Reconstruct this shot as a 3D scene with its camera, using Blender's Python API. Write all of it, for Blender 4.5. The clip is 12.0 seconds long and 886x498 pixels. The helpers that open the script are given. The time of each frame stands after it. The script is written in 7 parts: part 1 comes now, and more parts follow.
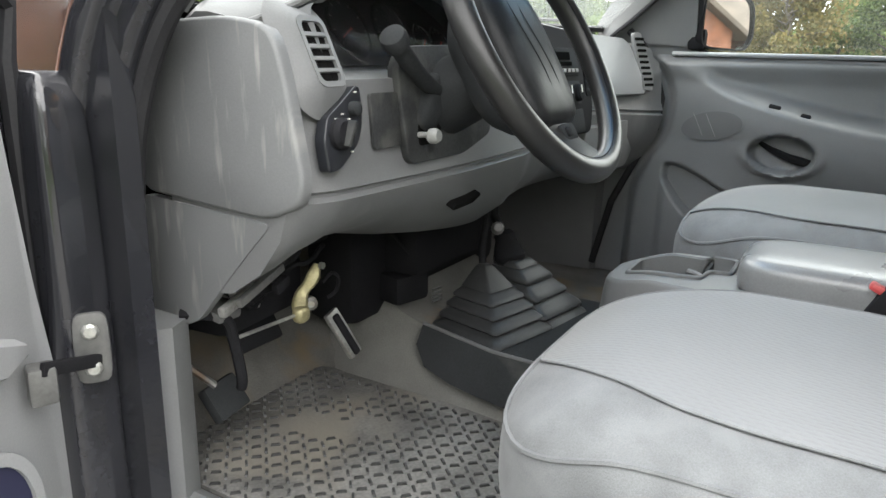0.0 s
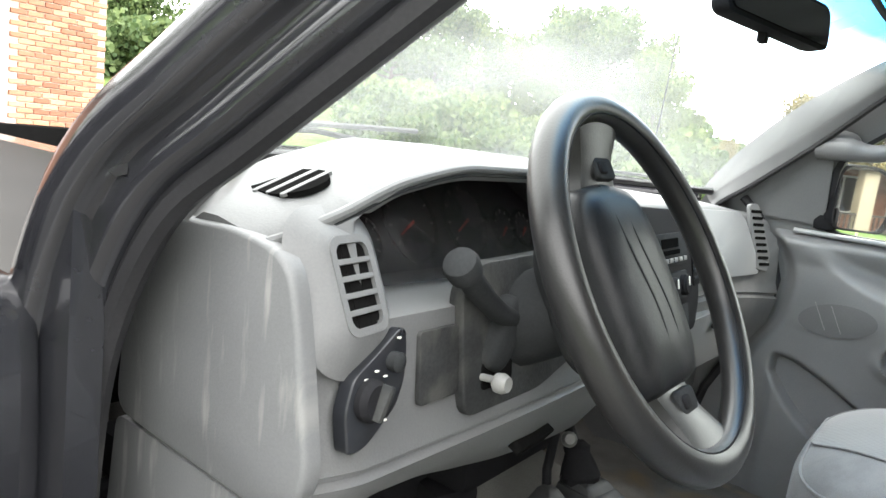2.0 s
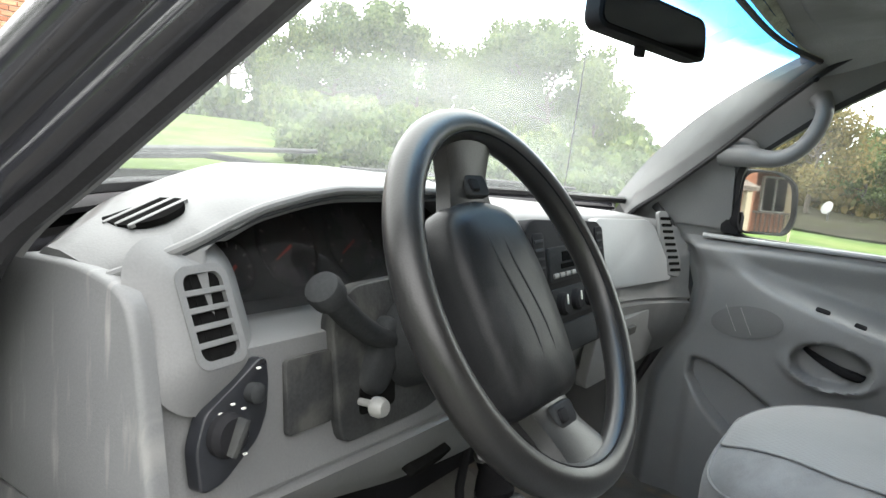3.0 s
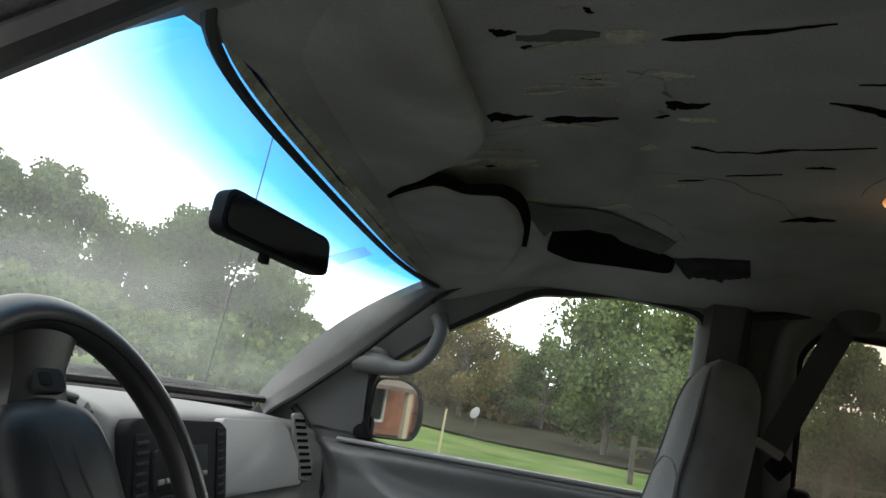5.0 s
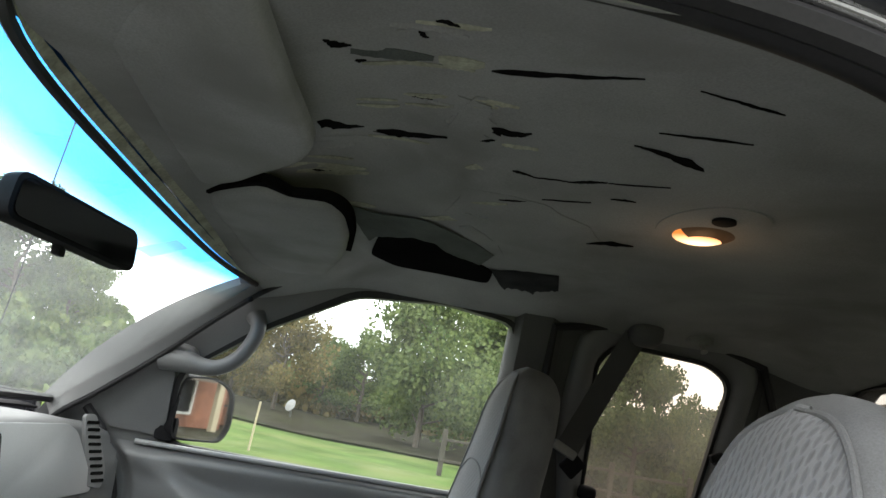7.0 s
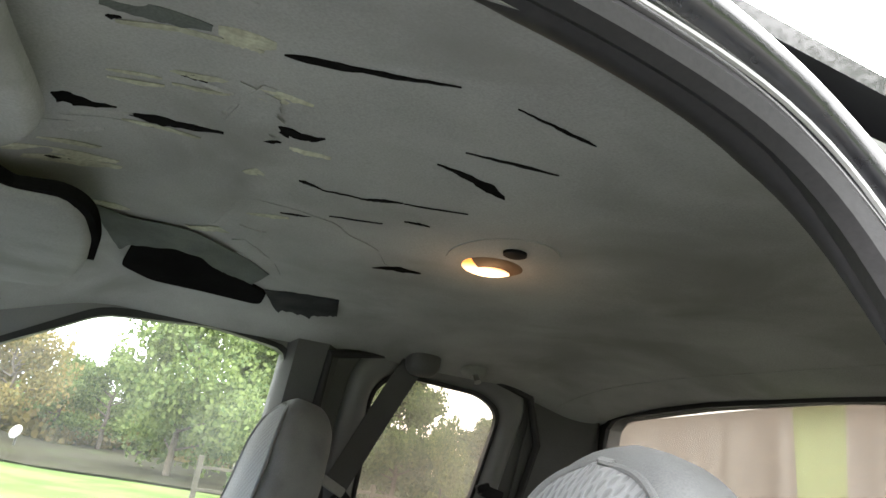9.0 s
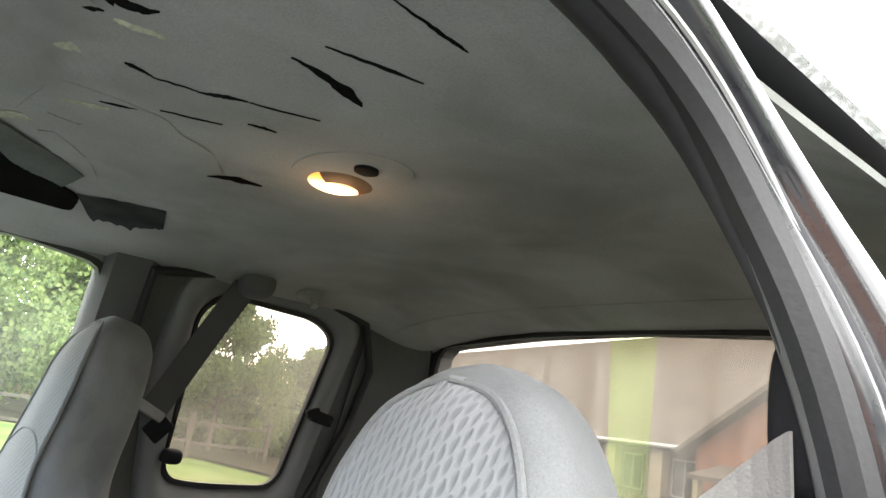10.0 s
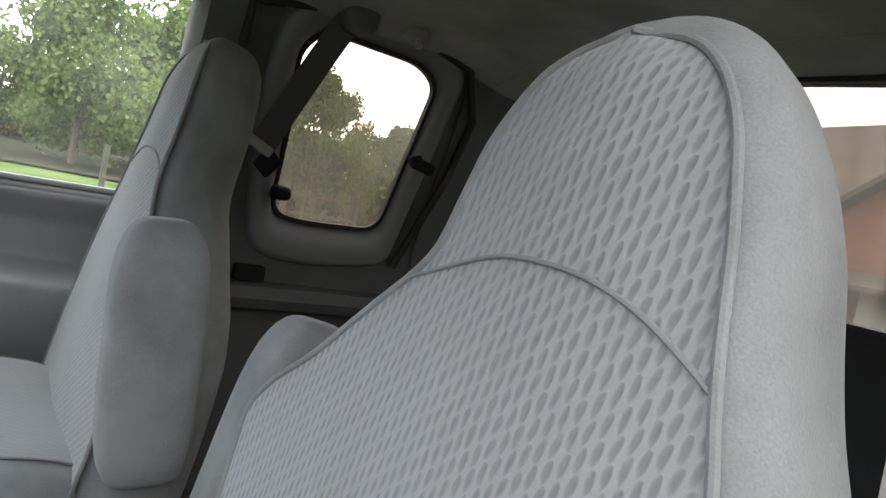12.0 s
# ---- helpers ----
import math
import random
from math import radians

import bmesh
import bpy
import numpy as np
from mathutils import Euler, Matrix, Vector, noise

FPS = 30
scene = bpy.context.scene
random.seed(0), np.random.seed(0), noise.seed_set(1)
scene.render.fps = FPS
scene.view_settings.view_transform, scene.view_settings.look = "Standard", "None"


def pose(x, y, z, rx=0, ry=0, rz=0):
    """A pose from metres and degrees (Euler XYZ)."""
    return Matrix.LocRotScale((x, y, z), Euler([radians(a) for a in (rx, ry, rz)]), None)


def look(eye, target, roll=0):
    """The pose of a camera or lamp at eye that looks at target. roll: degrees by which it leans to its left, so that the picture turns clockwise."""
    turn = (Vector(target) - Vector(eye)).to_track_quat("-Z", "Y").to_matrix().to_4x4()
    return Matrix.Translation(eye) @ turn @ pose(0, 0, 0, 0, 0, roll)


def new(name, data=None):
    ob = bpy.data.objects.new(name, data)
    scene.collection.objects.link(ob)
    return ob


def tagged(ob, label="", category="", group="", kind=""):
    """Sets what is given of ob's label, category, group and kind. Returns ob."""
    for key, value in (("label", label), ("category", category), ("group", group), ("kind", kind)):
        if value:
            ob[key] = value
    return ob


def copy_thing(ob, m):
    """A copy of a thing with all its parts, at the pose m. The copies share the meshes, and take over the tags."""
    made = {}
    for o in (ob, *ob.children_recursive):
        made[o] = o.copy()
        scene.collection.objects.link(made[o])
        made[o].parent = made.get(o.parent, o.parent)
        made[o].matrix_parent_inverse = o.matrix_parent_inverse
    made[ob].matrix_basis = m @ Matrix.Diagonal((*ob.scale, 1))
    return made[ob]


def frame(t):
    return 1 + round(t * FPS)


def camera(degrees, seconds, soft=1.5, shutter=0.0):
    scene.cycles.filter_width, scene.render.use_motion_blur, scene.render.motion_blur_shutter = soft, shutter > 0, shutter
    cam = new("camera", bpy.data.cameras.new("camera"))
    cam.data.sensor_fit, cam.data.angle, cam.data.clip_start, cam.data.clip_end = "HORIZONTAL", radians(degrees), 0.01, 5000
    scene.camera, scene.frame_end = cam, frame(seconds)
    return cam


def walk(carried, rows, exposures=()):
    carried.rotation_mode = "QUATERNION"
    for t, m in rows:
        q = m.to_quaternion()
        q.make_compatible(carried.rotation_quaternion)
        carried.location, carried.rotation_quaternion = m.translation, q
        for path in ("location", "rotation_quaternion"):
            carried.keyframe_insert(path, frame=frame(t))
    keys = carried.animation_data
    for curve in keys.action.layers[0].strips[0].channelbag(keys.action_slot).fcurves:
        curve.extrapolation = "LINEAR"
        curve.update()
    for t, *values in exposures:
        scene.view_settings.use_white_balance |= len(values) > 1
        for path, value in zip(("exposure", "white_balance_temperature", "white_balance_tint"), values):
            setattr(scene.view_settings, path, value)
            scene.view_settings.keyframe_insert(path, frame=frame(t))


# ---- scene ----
cam = camera(64.3, 12.0)
PATH = [
    (0, (-1.304, -0.423, 1.222), (0.362, 0.542, 0.681), 1.5),
    (0.5, (-1.212, -0.371, 1.245), (0.437, 0.654, 0.765), 3.5),
    (1, (-1.152, -0.27, 1.296), (0.565, 0.689, 0.937), 5.5),
    (1.5, (-1.121, -0.241, 1.332), (0.519, 0.855, 1.002), 7.1),
    (2, (-1.073, -0.266, 1.354), (0.522, 0.897, 1.033), 7.1),
    (2.5, (-1.03, -0.304, 1.364), (0.607, 0.811, 1.087), 5.9),
    (3, (-1.019, -0.327, 1.369), (0.657, 0.731, 1.102), 5.3),
    (3.5, (-0.997, -0.356, 1.375), (0.823, 0.463, 1.249), 6.2),
    (3.7, (-1.004, -0.37, 1.38), (0.849, 0.381, 1.338), 6.7),
    (5.3, (-1.001, -0.407, 1.399), (0.943, -0.189, 1.814), 10.1),
    (5.5, (-0.998, -0.405, 1.406), (0.954, -0.245, 1.812), 10.3),
    (6, (-0.998, -0.399, 1.408), (0.963, -0.345, 1.798), 9.2),
    (6.5, (-0.999, -0.405, 1.41), (0.958, -0.517, 1.808), 9.9),
    (6.7, (-1.002, -0.405, 1.412), (0.948, -0.562, 1.83), 10.1),
    (8.3, (-0.952, -0.424, 1.417), (0.921, -0.721, 2.053), 9.5),
    (8.5, (-0.935, -0.424, 1.424), (0.903, -0.875, 2.071), 9.1),
    (9, (-0.904, -0.418, 1.439), (0.844, -1.178, 2.045), 8.9),
    (9.5, (-0.877, -0.421, 1.432), (0.753, -1.417, 2.025), 8.5),
    (10, (-0.858, -0.431, 1.431), (0.672, -1.621, 1.923), 8.6),
    (10.5, (-0.85, -0.446, 1.418), (0.653, -1.718, 1.771), 9.0),
    (11, (-0.821, -0.46, 1.382), (0.743, -1.704, 1.458), 10.1),
    (11.5, (-0.798, -0.458, 1.358), (0.827, -1.622, 1.304), 9.9),
    (12, (-0.779, -0.442, 1.348), (0.868, -1.567, 1.208), 11.3),
]
EXPOSURES = [(0, 1.05), (0.5, 1.3), (1.0, 1.55), (1.5, 1.5), (2.0, 1.35), (2.5, 1.2), (3.0, 1.05), (3.7, 0.4), (5.3, -0.3), (6.0, 0.0), (6.7, 0.2), (8.3, 1.4), (9.0, 1.65), (10.0, 1.8), (10.5, 1.8), (11.0, 1.55), (11.4, 0.95), (12, 0.82)]
walk(cam, [(t, look(eye, target, roll)) for t, eye, target, roll in PATH], EXPOSURES)

# ---- light: bright overcast day ----
SUN_ELEV, SUN_AZ = 48.0, 150.0
world = bpy.data.worlds.new("overcast_sky")
scene.world = world
world.use_nodes = True
wt = world.node_tree
wt.nodes.clear()
w_out = wt.nodes.new("ShaderNodeOutputWorld")
w_bg = wt.nodes.new("ShaderNodeBackground")
w_sky = wt.nodes.new("ShaderNodeTexSky")
w_sky.sky_type, w_sky.sun_disc = "NISHITA", False
w_sky.sun_elevation, w_sky.sun_rotation = radians(SUN_ELEV), radians(SUN_AZ)
w_sky.air_density, w_sky.dust_density, w_sky.ozone_density = 1.0, 3.0, 1.0
w_coord = wt.nodes.new("ShaderNodeTexCoord")
w_noise = wt.nodes.new("ShaderNodeTexNoise")
w_noise.inputs["Scale"].default_value, w_noise.inputs["Detail"].default_value = 2.2, 6.0
w_ramp = wt.nodes.new("ShaderNodeValToRGB")
w_ramp.color_ramp.elements[0].position, w_ramp.color_ramp.elements[0].color = 0.3, (9.0, 9.2, 9.4, 1)
w_ramp.color_ramp.elements[1].position, w_ramp.color_ramp.elements[1].color = 0.75, (15.0, 14.6, 14.0, 1)
w_mix = wt.nodes.new("ShaderNodeMixRGB")
w_mix.inputs["Fac"].default_value = 0.95
wt.links.new(w_coord.outputs["Generated"], w_noise.inputs["Vector"])
wt.links.new(w_noise.outputs["Fac"], w_ramp.inputs["Fac"])
wt.links.new(w_sky.outputs["Color"], w_mix.inputs["Color1"])
wt.links.new(w_ramp.outputs["Color"], w_mix.inputs["Color2"])
wt.links.new(w_mix.outputs["Color"], w_bg.inputs["Color"])
w_bg.inputs["Strength"].default_value = 0.34
wt.links.new(w_bg.outputs["Background"], w_out.inputs["Surface"])
sun = new("sun", bpy.data.lights.new("sun", "SUN"))
sun.data.energy, sun.data.angle, sun.data.color = 1.1, radians(14), (1.0, 0.96, 0.9)
sun.matrix_world = look((0, 0, 30), (-30 * math.sin(radians(SUN_AZ)), -30 * math.cos(radians(SUN_AZ)), 30 - 30 * math.tan(radians(SUN_ELEV))))


# ---- materials ----
def mat(name, base, rough=0.6, metal=0.0, var=0.12, scale=9.0, fine=160.0, bump=0.15, dirt=None, dirt_at=0.62, spec=0.5, coat=0.0, sheen=0.0):
    """A surface with variation at two scales: broad patches and fine grain, with bump; dirt is a second colour in patches."""
    m = bpy.data.materials.new(name)
    m.use_nodes = True
    t = m.node_tree
    b = t.nodes["Principled BSDF"]
    b.inputs["Metallic"].default_value, b.inputs["Specular IOR Level"].default_value = metal, spec
    b.inputs["Coat Weight"].default_value, b.inputs["Sheen Weight"].default_value = coat, sheen
    co = t.nodes.new("ShaderNodeTexCoord")
    n1, n2 = t.nodes.new("ShaderNodeTexNoise"), t.nodes.new("ShaderNodeTexNoise")
    n1.inputs["Scale"].default_value, n1.inputs["Detail"].default_value = scale, 5
    n2.inputs["Scale"].default_value, n2.inputs["Detail"].default_value = fine, 3
    for n in (n1, n2):
        t.links.new(co.outputs["Object"], n.inputs["Vector"])
    r1 = t.nodes.new("ShaderNodeValToRGB")
    lo, hi = [max(0, c * (1 - var)) for c in base], [min(1, c * (1 + var)) for c in base]
    r1.color_ramp.elements[0].position, r1.color_ramp.elements[0].color = 0.32, (*lo, 1)
    r1.color_ramp.elements[1].position, r1.color_ramp.elements[1].color = 0.68, (*hi, 1)
    t.links.new(n1.outputs["Fac"], r1.inputs["Fac"])
    grain = t.nodes.new("ShaderNodeMixRGB")
    grain.blend_type, grain.inputs["Fac"].default_value = "OVERLAY", min(0.6, var * 1.6)
    t.links.new(r1.outputs["Color"], grain.inputs["Color1"])
    t.links.new(n2.outputs["Fac"], grain.inputs["Color2"])
    colour = grain.outputs["Color"]
    if dirt:
        n3 = t.nodes.new("ShaderNodeTexNoise")
        n3.inputs["Scale"].default_value, n3.inputs["Detail"].default_value, n3.inputs["Distortion"].default_value = scale * 0.7, 8, 0.6
        t.links.new(co.outputs["Object"], n3.inputs["Vector"])
        r3 = t.nodes.new("ShaderNodeValToRGB")
        r3.color_ramp.elements[0].position, r3.color_ramp.elements[1].position = dirt_at - 0.08, dirt_at + 0.12
        t.links.new(n3.outputs["Fac"], r3.inputs["Fac"])
        mx = t.nodes.new("ShaderNodeMixRGB")
        mx.inputs["Color2"].default_value = (*dirt, 1)
        t.links.new(r3.outputs["Color"], mx.inputs["Fac"])
        t.links.new(colour, mx.inputs["Color1"])
        colour = mx.outputs["Color"]
    t.links.new(colour, b.inputs["Base Color"])
    rr = t.nodes.new("ShaderNodeMapRange")
    rr.inputs["To Min"].default_value, rr.inputs["To Max"].default_value = max(0.02, rough - 0.1), min(1, rough + 0.1)
    t.links.new(n1.outputs["Fac"], rr.inputs["Value"])
    t.links.new(rr.outputs["Result"], b.inputs["Roughness"])
    if bump:
        bp = t.nodes.new("ShaderNodeBump")
        bp.inputs["Strength"].default_value, bp.inputs["Distance"].default_value = bump, 0.002
        t.links.new(n2.outputs["Fac"], bp.inputs["Height"])
        t.links.new(bp.outputs["Normal"], b.inputs["Normal"])
    return m


def glass(name, tint=(0.93, 0.96, 0.95), haze=0.03, haze_colour=(0.75, 0.78, 0.74), streak=(3, 3, 3), band=None, gloss=0.02):
    """Thin car glass: clear with a faint gloss and a film of dust; band = (low, high) heights of a blue shade strip."""
    m = bpy.data.materials.new(name)
    m.use_nodes = True
    t = m.node_tree
    t.nodes.clear()
    out, tr, gl, df = (t.nodes.new("ShaderNode" + k) for k in ("OutputMaterial", "BsdfTransparent", "BsdfGlossy", "BsdfTranslucent"))
    gl.inputs["Roughness"].default_value = gloss
    df.inputs["Color"].default_value = (*haze_colour, 1)
    tr.inputs["Color"].default_value = (*tint, 1)
    co, mp, no, rp = (t.nodes.new("ShaderNode" + k) for k in ("TexCoord", "Mapping", "TexNoise", "ValToRGB"))
    mp.inputs["Scale"].default_value = streak
    no.inputs["Scale"].default_value, no.inputs["Detail"].default_value = 1.6, 8
    t.links.new(co.outputs["Object"], mp.inputs["Vector"])
    t.links.new(mp.outputs["Vector"], no.inputs["Vector"])
    t.links.new(no.outputs["Fac"], rp.inputs["Fac"])
    rp.color_ramp.elements[0].position, rp.color_ramp.elements[0].color = 0.35, (haze * 0.3,) * 3 + (1,)
    rp.color_ramp.elements[1].position, rp.color_ramp.elements[1].color = 0.7, (haze,) * 3 + (1,)
    m1, m2, fw, fp, fr = (t.nodes.new("ShaderNode" + k) for k in ("MixShader", "MixShader", "LayerWeight", "Math", "Math"))
    fw.inputs["Blend"].default_value = 0.5
    fp.operation, fp.inputs[1].default_value = "POWER", 4.0
    fr.operation, fr.inputs[1].default_value, fr.inputs[2].default_value = "MULTIPLY_ADD", 0.5, 0.035
    t.links.new(fw.outputs["Facing"], fp.inputs[0])
    t.links.new(fp.outputs[0], fr.inputs[0])
    if band:
        sx, mr, rc = t.nodes.new("ShaderNodeSeparateXYZ"), t.nodes.new("ShaderNodeMapRange"), t.nodes.new("ShaderNodeValToRGB")
        t.links.new(co.outputs["Object"], sx.inputs["Vector"])
        t.links.new(sx.outputs["Z"], mr.inputs["Value"])
        mr.inputs["From Min"].default_value, mr.inputs["From Max"].default_value = band
        rc.color_ramp.elements[0].color, rc.color_ramp.elements[1].color = (*tint, 1), (0.0, 0.09, 0.42, 1)
        mid = rc.color_ramp.elements.new(0.55)
        mid.color = (0.02, 0.28, 0.72, 1)
        low = rc.color_ramp.elements.new(0.22)
        low.color = (0.42, 0.74, 0.92, 1)
        t.links.new(mr.outputs["Result"], rc.inputs["Fac"])
        t.links.new(rc.outputs["Color"], tr.inputs["Color"])
    t.links.new(rp.outputs["Color"], m1.inputs["Fac"])
    t.links.new(tr.outputs[0], m1.inputs[1])
    t.links.new(df.outputs[0], m1.inputs[2])
    t.links.new(fr.outputs[0], m2.inputs["Fac"])
    t.links.new(m1.outputs[0], m2.inputs[1])
    t.links.new(gl.outputs[0], m2.inputs[2])
    t.links.new(m2.outputs[0], out.inputs["Surface"])
    return m


def glow(name, colour, strength):
    m = bpy.data.materials.new(name)
    m.use_nodes = True
    b = m.node_tree.nodes["Principled BSDF"]
    b.inputs["Base Color"].default_value = (*colour, 1)
    b.inputs["Emission Color"].default_value, b.inputs["Emission Strength"].default_value = (*colour, 1), strength
    return m


DASH = mat("grey_dash_plastic", (0.116, 0.118, 0.120), 0.52, var=0.08, scale=7, fine=420, bump=0.12, dirt=(0.19, 0.19, 0.185), dirt_at=0.66)
# paler copy of the dash grey, with sky sheen and lit faces in its colour
PALE_LIT = mat("pale_lit_grey_plastic", (0.26, 0.265, 0.27), 0.4, var=0.07, scale=6, fine=420, bump=0.1)
LID = mat("glossy_grey_vinyl", (0.165, 0.168, 0.172), 0.3, var=0.1, scale=8, fine=300, bump=0.08)
SCUFFED = mat("scuffed_grey_plastic", (0.120, 0.123, 0.126), 0.5, var=0.07, scale=7, fine=420, bump=0.12)
st_ = SCUFFED.node_tree
sc_, sm_, sn_, sr_, sx_ = (st_.nodes.new("ShaderNode" + k) for k in ("TexCoord", "Mapping", "TexNoise", "ValToRGB", "MixRGB"))
sm_.inputs["Scale"].default_value, sm_.inputs["Rotation"].default_value = (1, 55, 9), (radians(14), 0, 0)
sn_.inputs["Scale"].default_value, sn_.inputs["Detail"].default_value = 1.0, 7
sr_.color_ramp.elements[0].position, sr_.color_ramp.elements[1].position = 0.58, 0.72
st_.links.new(sc_.outputs["Object"], sm_.inputs["Vector"])
st_.links.new(sm_.outputs["Vector"], sn_.inputs["Vector"])
st_.links.new(sn_.outputs["Fac"], sr_.inputs["Fac"])
st_.links.new(st_.nodes["Principled BSDF"].inputs["Base Color"].links[0].from_socket, sx_.inputs["Color1"])
st_.links.new(sr_.outputs["Color"], sx_.inputs["Fac"])
sx_.inputs["Color2"].default_value = (0.20, 0.20, 0.195, 1)
st_.links.new(sx_.outputs["Color"], st_.nodes["Principled BSDF"].inputs["Base Color"])
TRIM = mat("grey_trim_plastic", (0.132, 0.135, 0.138), 0.45, var=0.08, scale=6, fine=380, bump=0.1)
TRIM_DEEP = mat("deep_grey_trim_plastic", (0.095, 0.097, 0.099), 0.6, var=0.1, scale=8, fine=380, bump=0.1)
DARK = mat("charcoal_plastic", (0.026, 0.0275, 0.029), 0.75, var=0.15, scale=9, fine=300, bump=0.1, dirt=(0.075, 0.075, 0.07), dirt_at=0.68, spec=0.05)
WORN = mat("worn_charcoal_plastic", (0.028, 0.029, 0.030), 0.6, var=0.25, scale=26, fine=260, bump=0.2, dirt=(0.062, 0.062, 0.059), dirt_at=0.58, spec=0.16)
# the grey trim toned darker, with the rear cab's shade in its colour
QUARTER = mat("shade_darkened_grey_trim", (0.080, 0.081, 0.082), 0.65, var=0.12, scale=7, fine=350, bump=0.12, spec=0.2)
GLOSSBLACK = mat("glossy_black_switch_plastic", (0.014, 0.015, 0.018), 0.28, var=0.15, scale=12, fine=260, bump=0.03, spec=0.4, dirt=(0.035, 0.036, 0.037), dirt_at=0.66)
BLACK = mat("black_plastic", (0.013, 0.013, 0.0145), 0.7, var=0.15, scale=9, fine=300, bump=0.08, spec=0.05)
# near-black that paints the shade inside slots, gaps and openings; also screens and panes
VOID = mat("shade_and_screen_black", (0.008, 0.008, 0.008), 0.9, var=0.2, bump=0, spec=0.0)
RUBBER = mat("black_rubber_seal", (0.018, 0.018, 0.020), 0.55, var=0.2, scale=8, fine=260, bump=0.1, spec=0.25, dirt=(0.055, 0.055, 0.052), dirt_at=0.66)
LEATHER = mat("dark_wheel_leather", (0.010, 0.0105, 0.0115), 0.4, var=0.25, scale=12, fine=520, bump=0.1, dirt=(0.04, 0.04, 0.04), dirt_at=0.66, spec=0.15)
CLOTH = mat("grey_velour", (0.140, 0.145, 0.150), 0.95, var=0.16, scale=16, fine=600, bump=0.3, spec=0.12, sheen=0.12, dirt=(0.162, 0.167, 0.172), dirt_at=0.60)
HEADLINER = mat("worn_headliner_cloth", (0.250, 0.256, 0.252), 0.95, var=0.16, scale=5.0, fine=420, bump=0.2, dirt=(0.180, 0.183, 0.174), dirt_at=0.58, spec=0.1)
PAPER = mat("torn_headliner_backing", (0.285, 0.29, 0.225), 0.9, var=0.3, scale=22, fine=200, bump=0.3)
PAINT = mat("black_car_paint", (0.018, 0.0185, 0.022), 0.16, var=0.2, scale=4, fine=90, bump=0.01, spec=0.5, coat=0.4, dirt=(0.035, 0.036, 0.038), dirt_at=0.72)
CARPET = mat("grey_carpet", (0.105, 0.102, 0.096), 0.98, var=0.25, scale=9, fine=500, bump=0.7, dirt=(0.15, 0.115, 0.075), dirt_at=0.62, spec=0.05)
MAT = mat("rubber_mat", (0.12, 0.118, 0.112), 0.7, var=0.45, scale=8, fine=160, bump=0.3, dirt=(0.165, 0.152, 0.128), dirt_at=0.56)
STEEL = mat("worn_steel", (0.42, 0.42, 0.40), 0.45, 0.8, var=0.25, scale=20, fine=200, bump=0.15, dirt=(0.2, 0.11, 0.05), dirt_at=0.66)
BRASS = mat("yellowed_zinc", (0.40, 0.36, 0.21), 0.5, 0.6, var=0.2, scale=30, fine=200)
CHROME = mat("mirror_silver", (0.9, 0.9, 0.9), 0.03, 1.0, var=0.01, bump=0)
CHROME.node_tree.nodes["Principled BSDF"].inputs["Roughness"].default_value = 0.02
for link in list(CHROME.node_tree.links):
    if link.to_socket.name == "Roughness":
        CHROME.node_tree.links.remove(link)
DIM_MIRROR = mat("dimmed_mirror", (0.22, 0.225, 0.23), 0.12, 1.0, var=0.02, bump=0)
BOOT = mat("grey_black_boot_rubber", (0.032, 0.033, 0.034), 0.45, var=0.15, scale=14, fine=200, bump=0.1, spec=0.3)
RIM = mat("polished_rim_leather", (0.011, 0.0112, 0.0115), 0.36, var=0.25, scale=14, fine=420, bump=0.08, dirt=(0.03, 0.03, 0.03), dirt_at=0.7, spec=0.4)
GREYMETAL = mat("grey_painted_metal", (0.11, 0.11, 0.108), 0.5, 0.3, var=0.2, scale=12, fine=150)
WEB = mat("grey_belt_webbing", (0.178, 0.172, 0.168), 0.85, var=0.08, scale=14, fine=500, bump=0.35)
DARKWEB = mat("dark_belt_webbing", (0.055, 0.056, 0.057), 0.85, var=0.1, scale=14, fine=500, bump=0.35)
BROWN = mat("amber_brown_plastic", (0.16, 0.10, 0.06), 0.5, var=0.1)
RED = mat("red_button_plastic", (0.36, 0.05, 0.05), 0.4, var=0.08)
# slight emission added so the needles show in the dim cluster
NEEDLE = glow("self_lit_red_needle", (0.5, 0.04, 0.02), 0.03)
WHITE = mat("off_white_plastic", (0.72, 0.71, 0.66), 0.5, var=0.06)
KNOB = mat("pale_grey_knob_plastic", (0.24, 0.24, 0.235), 0.5, var=0.1)
BULB = glow("lit_dome_lens", (1.0, 0.36, 0.08), 1.6)
ut = BULB.node_tree
ug, ud, ur, um = (ut.nodes.new("ShaderNode" + k) for k in ("NewGeometry", "VectorMath", "ValToRGB", "MapRange"))
ud.operation, ud.inputs[1].default_value = "DISTANCE", (-0.030, -0.872, 1.722)
ut.links.new(ug.outputs["Position"], ud.inputs[0])
um.inputs["From Min"].default_value, um.inputs["From Max"].default_value = 0.0, 0.062
ut.links.new(ud.outputs["Value"], um.inputs["Value"])
ut.links.new(um.outputs["Result"], ur.inputs["Fac"])
ur.color_ramp.elements[0].position, ur.color_ramp.elements[0].color = 0.12, (1.6, 1.15, 0.62, 1)
ur.color_ramp.elements[1].position, ur.color_ramp.elements[1].color = 0.72, (0.40, 0.12, 0.02, 1)
ut.links.new(ur.outputs["Color"], ut.nodes["Principled BSDF"].inputs["Emission Color"])
WINDSHIELD = glass("dusty_windshield", haze=0.17, haze_colour=(0.66, 0.71, 0.70), streak=(1.0, 2.0, 4.0), band=(1.572, 1.662))
SIDE_GLASS = glass("side_glass", haze=0.02)
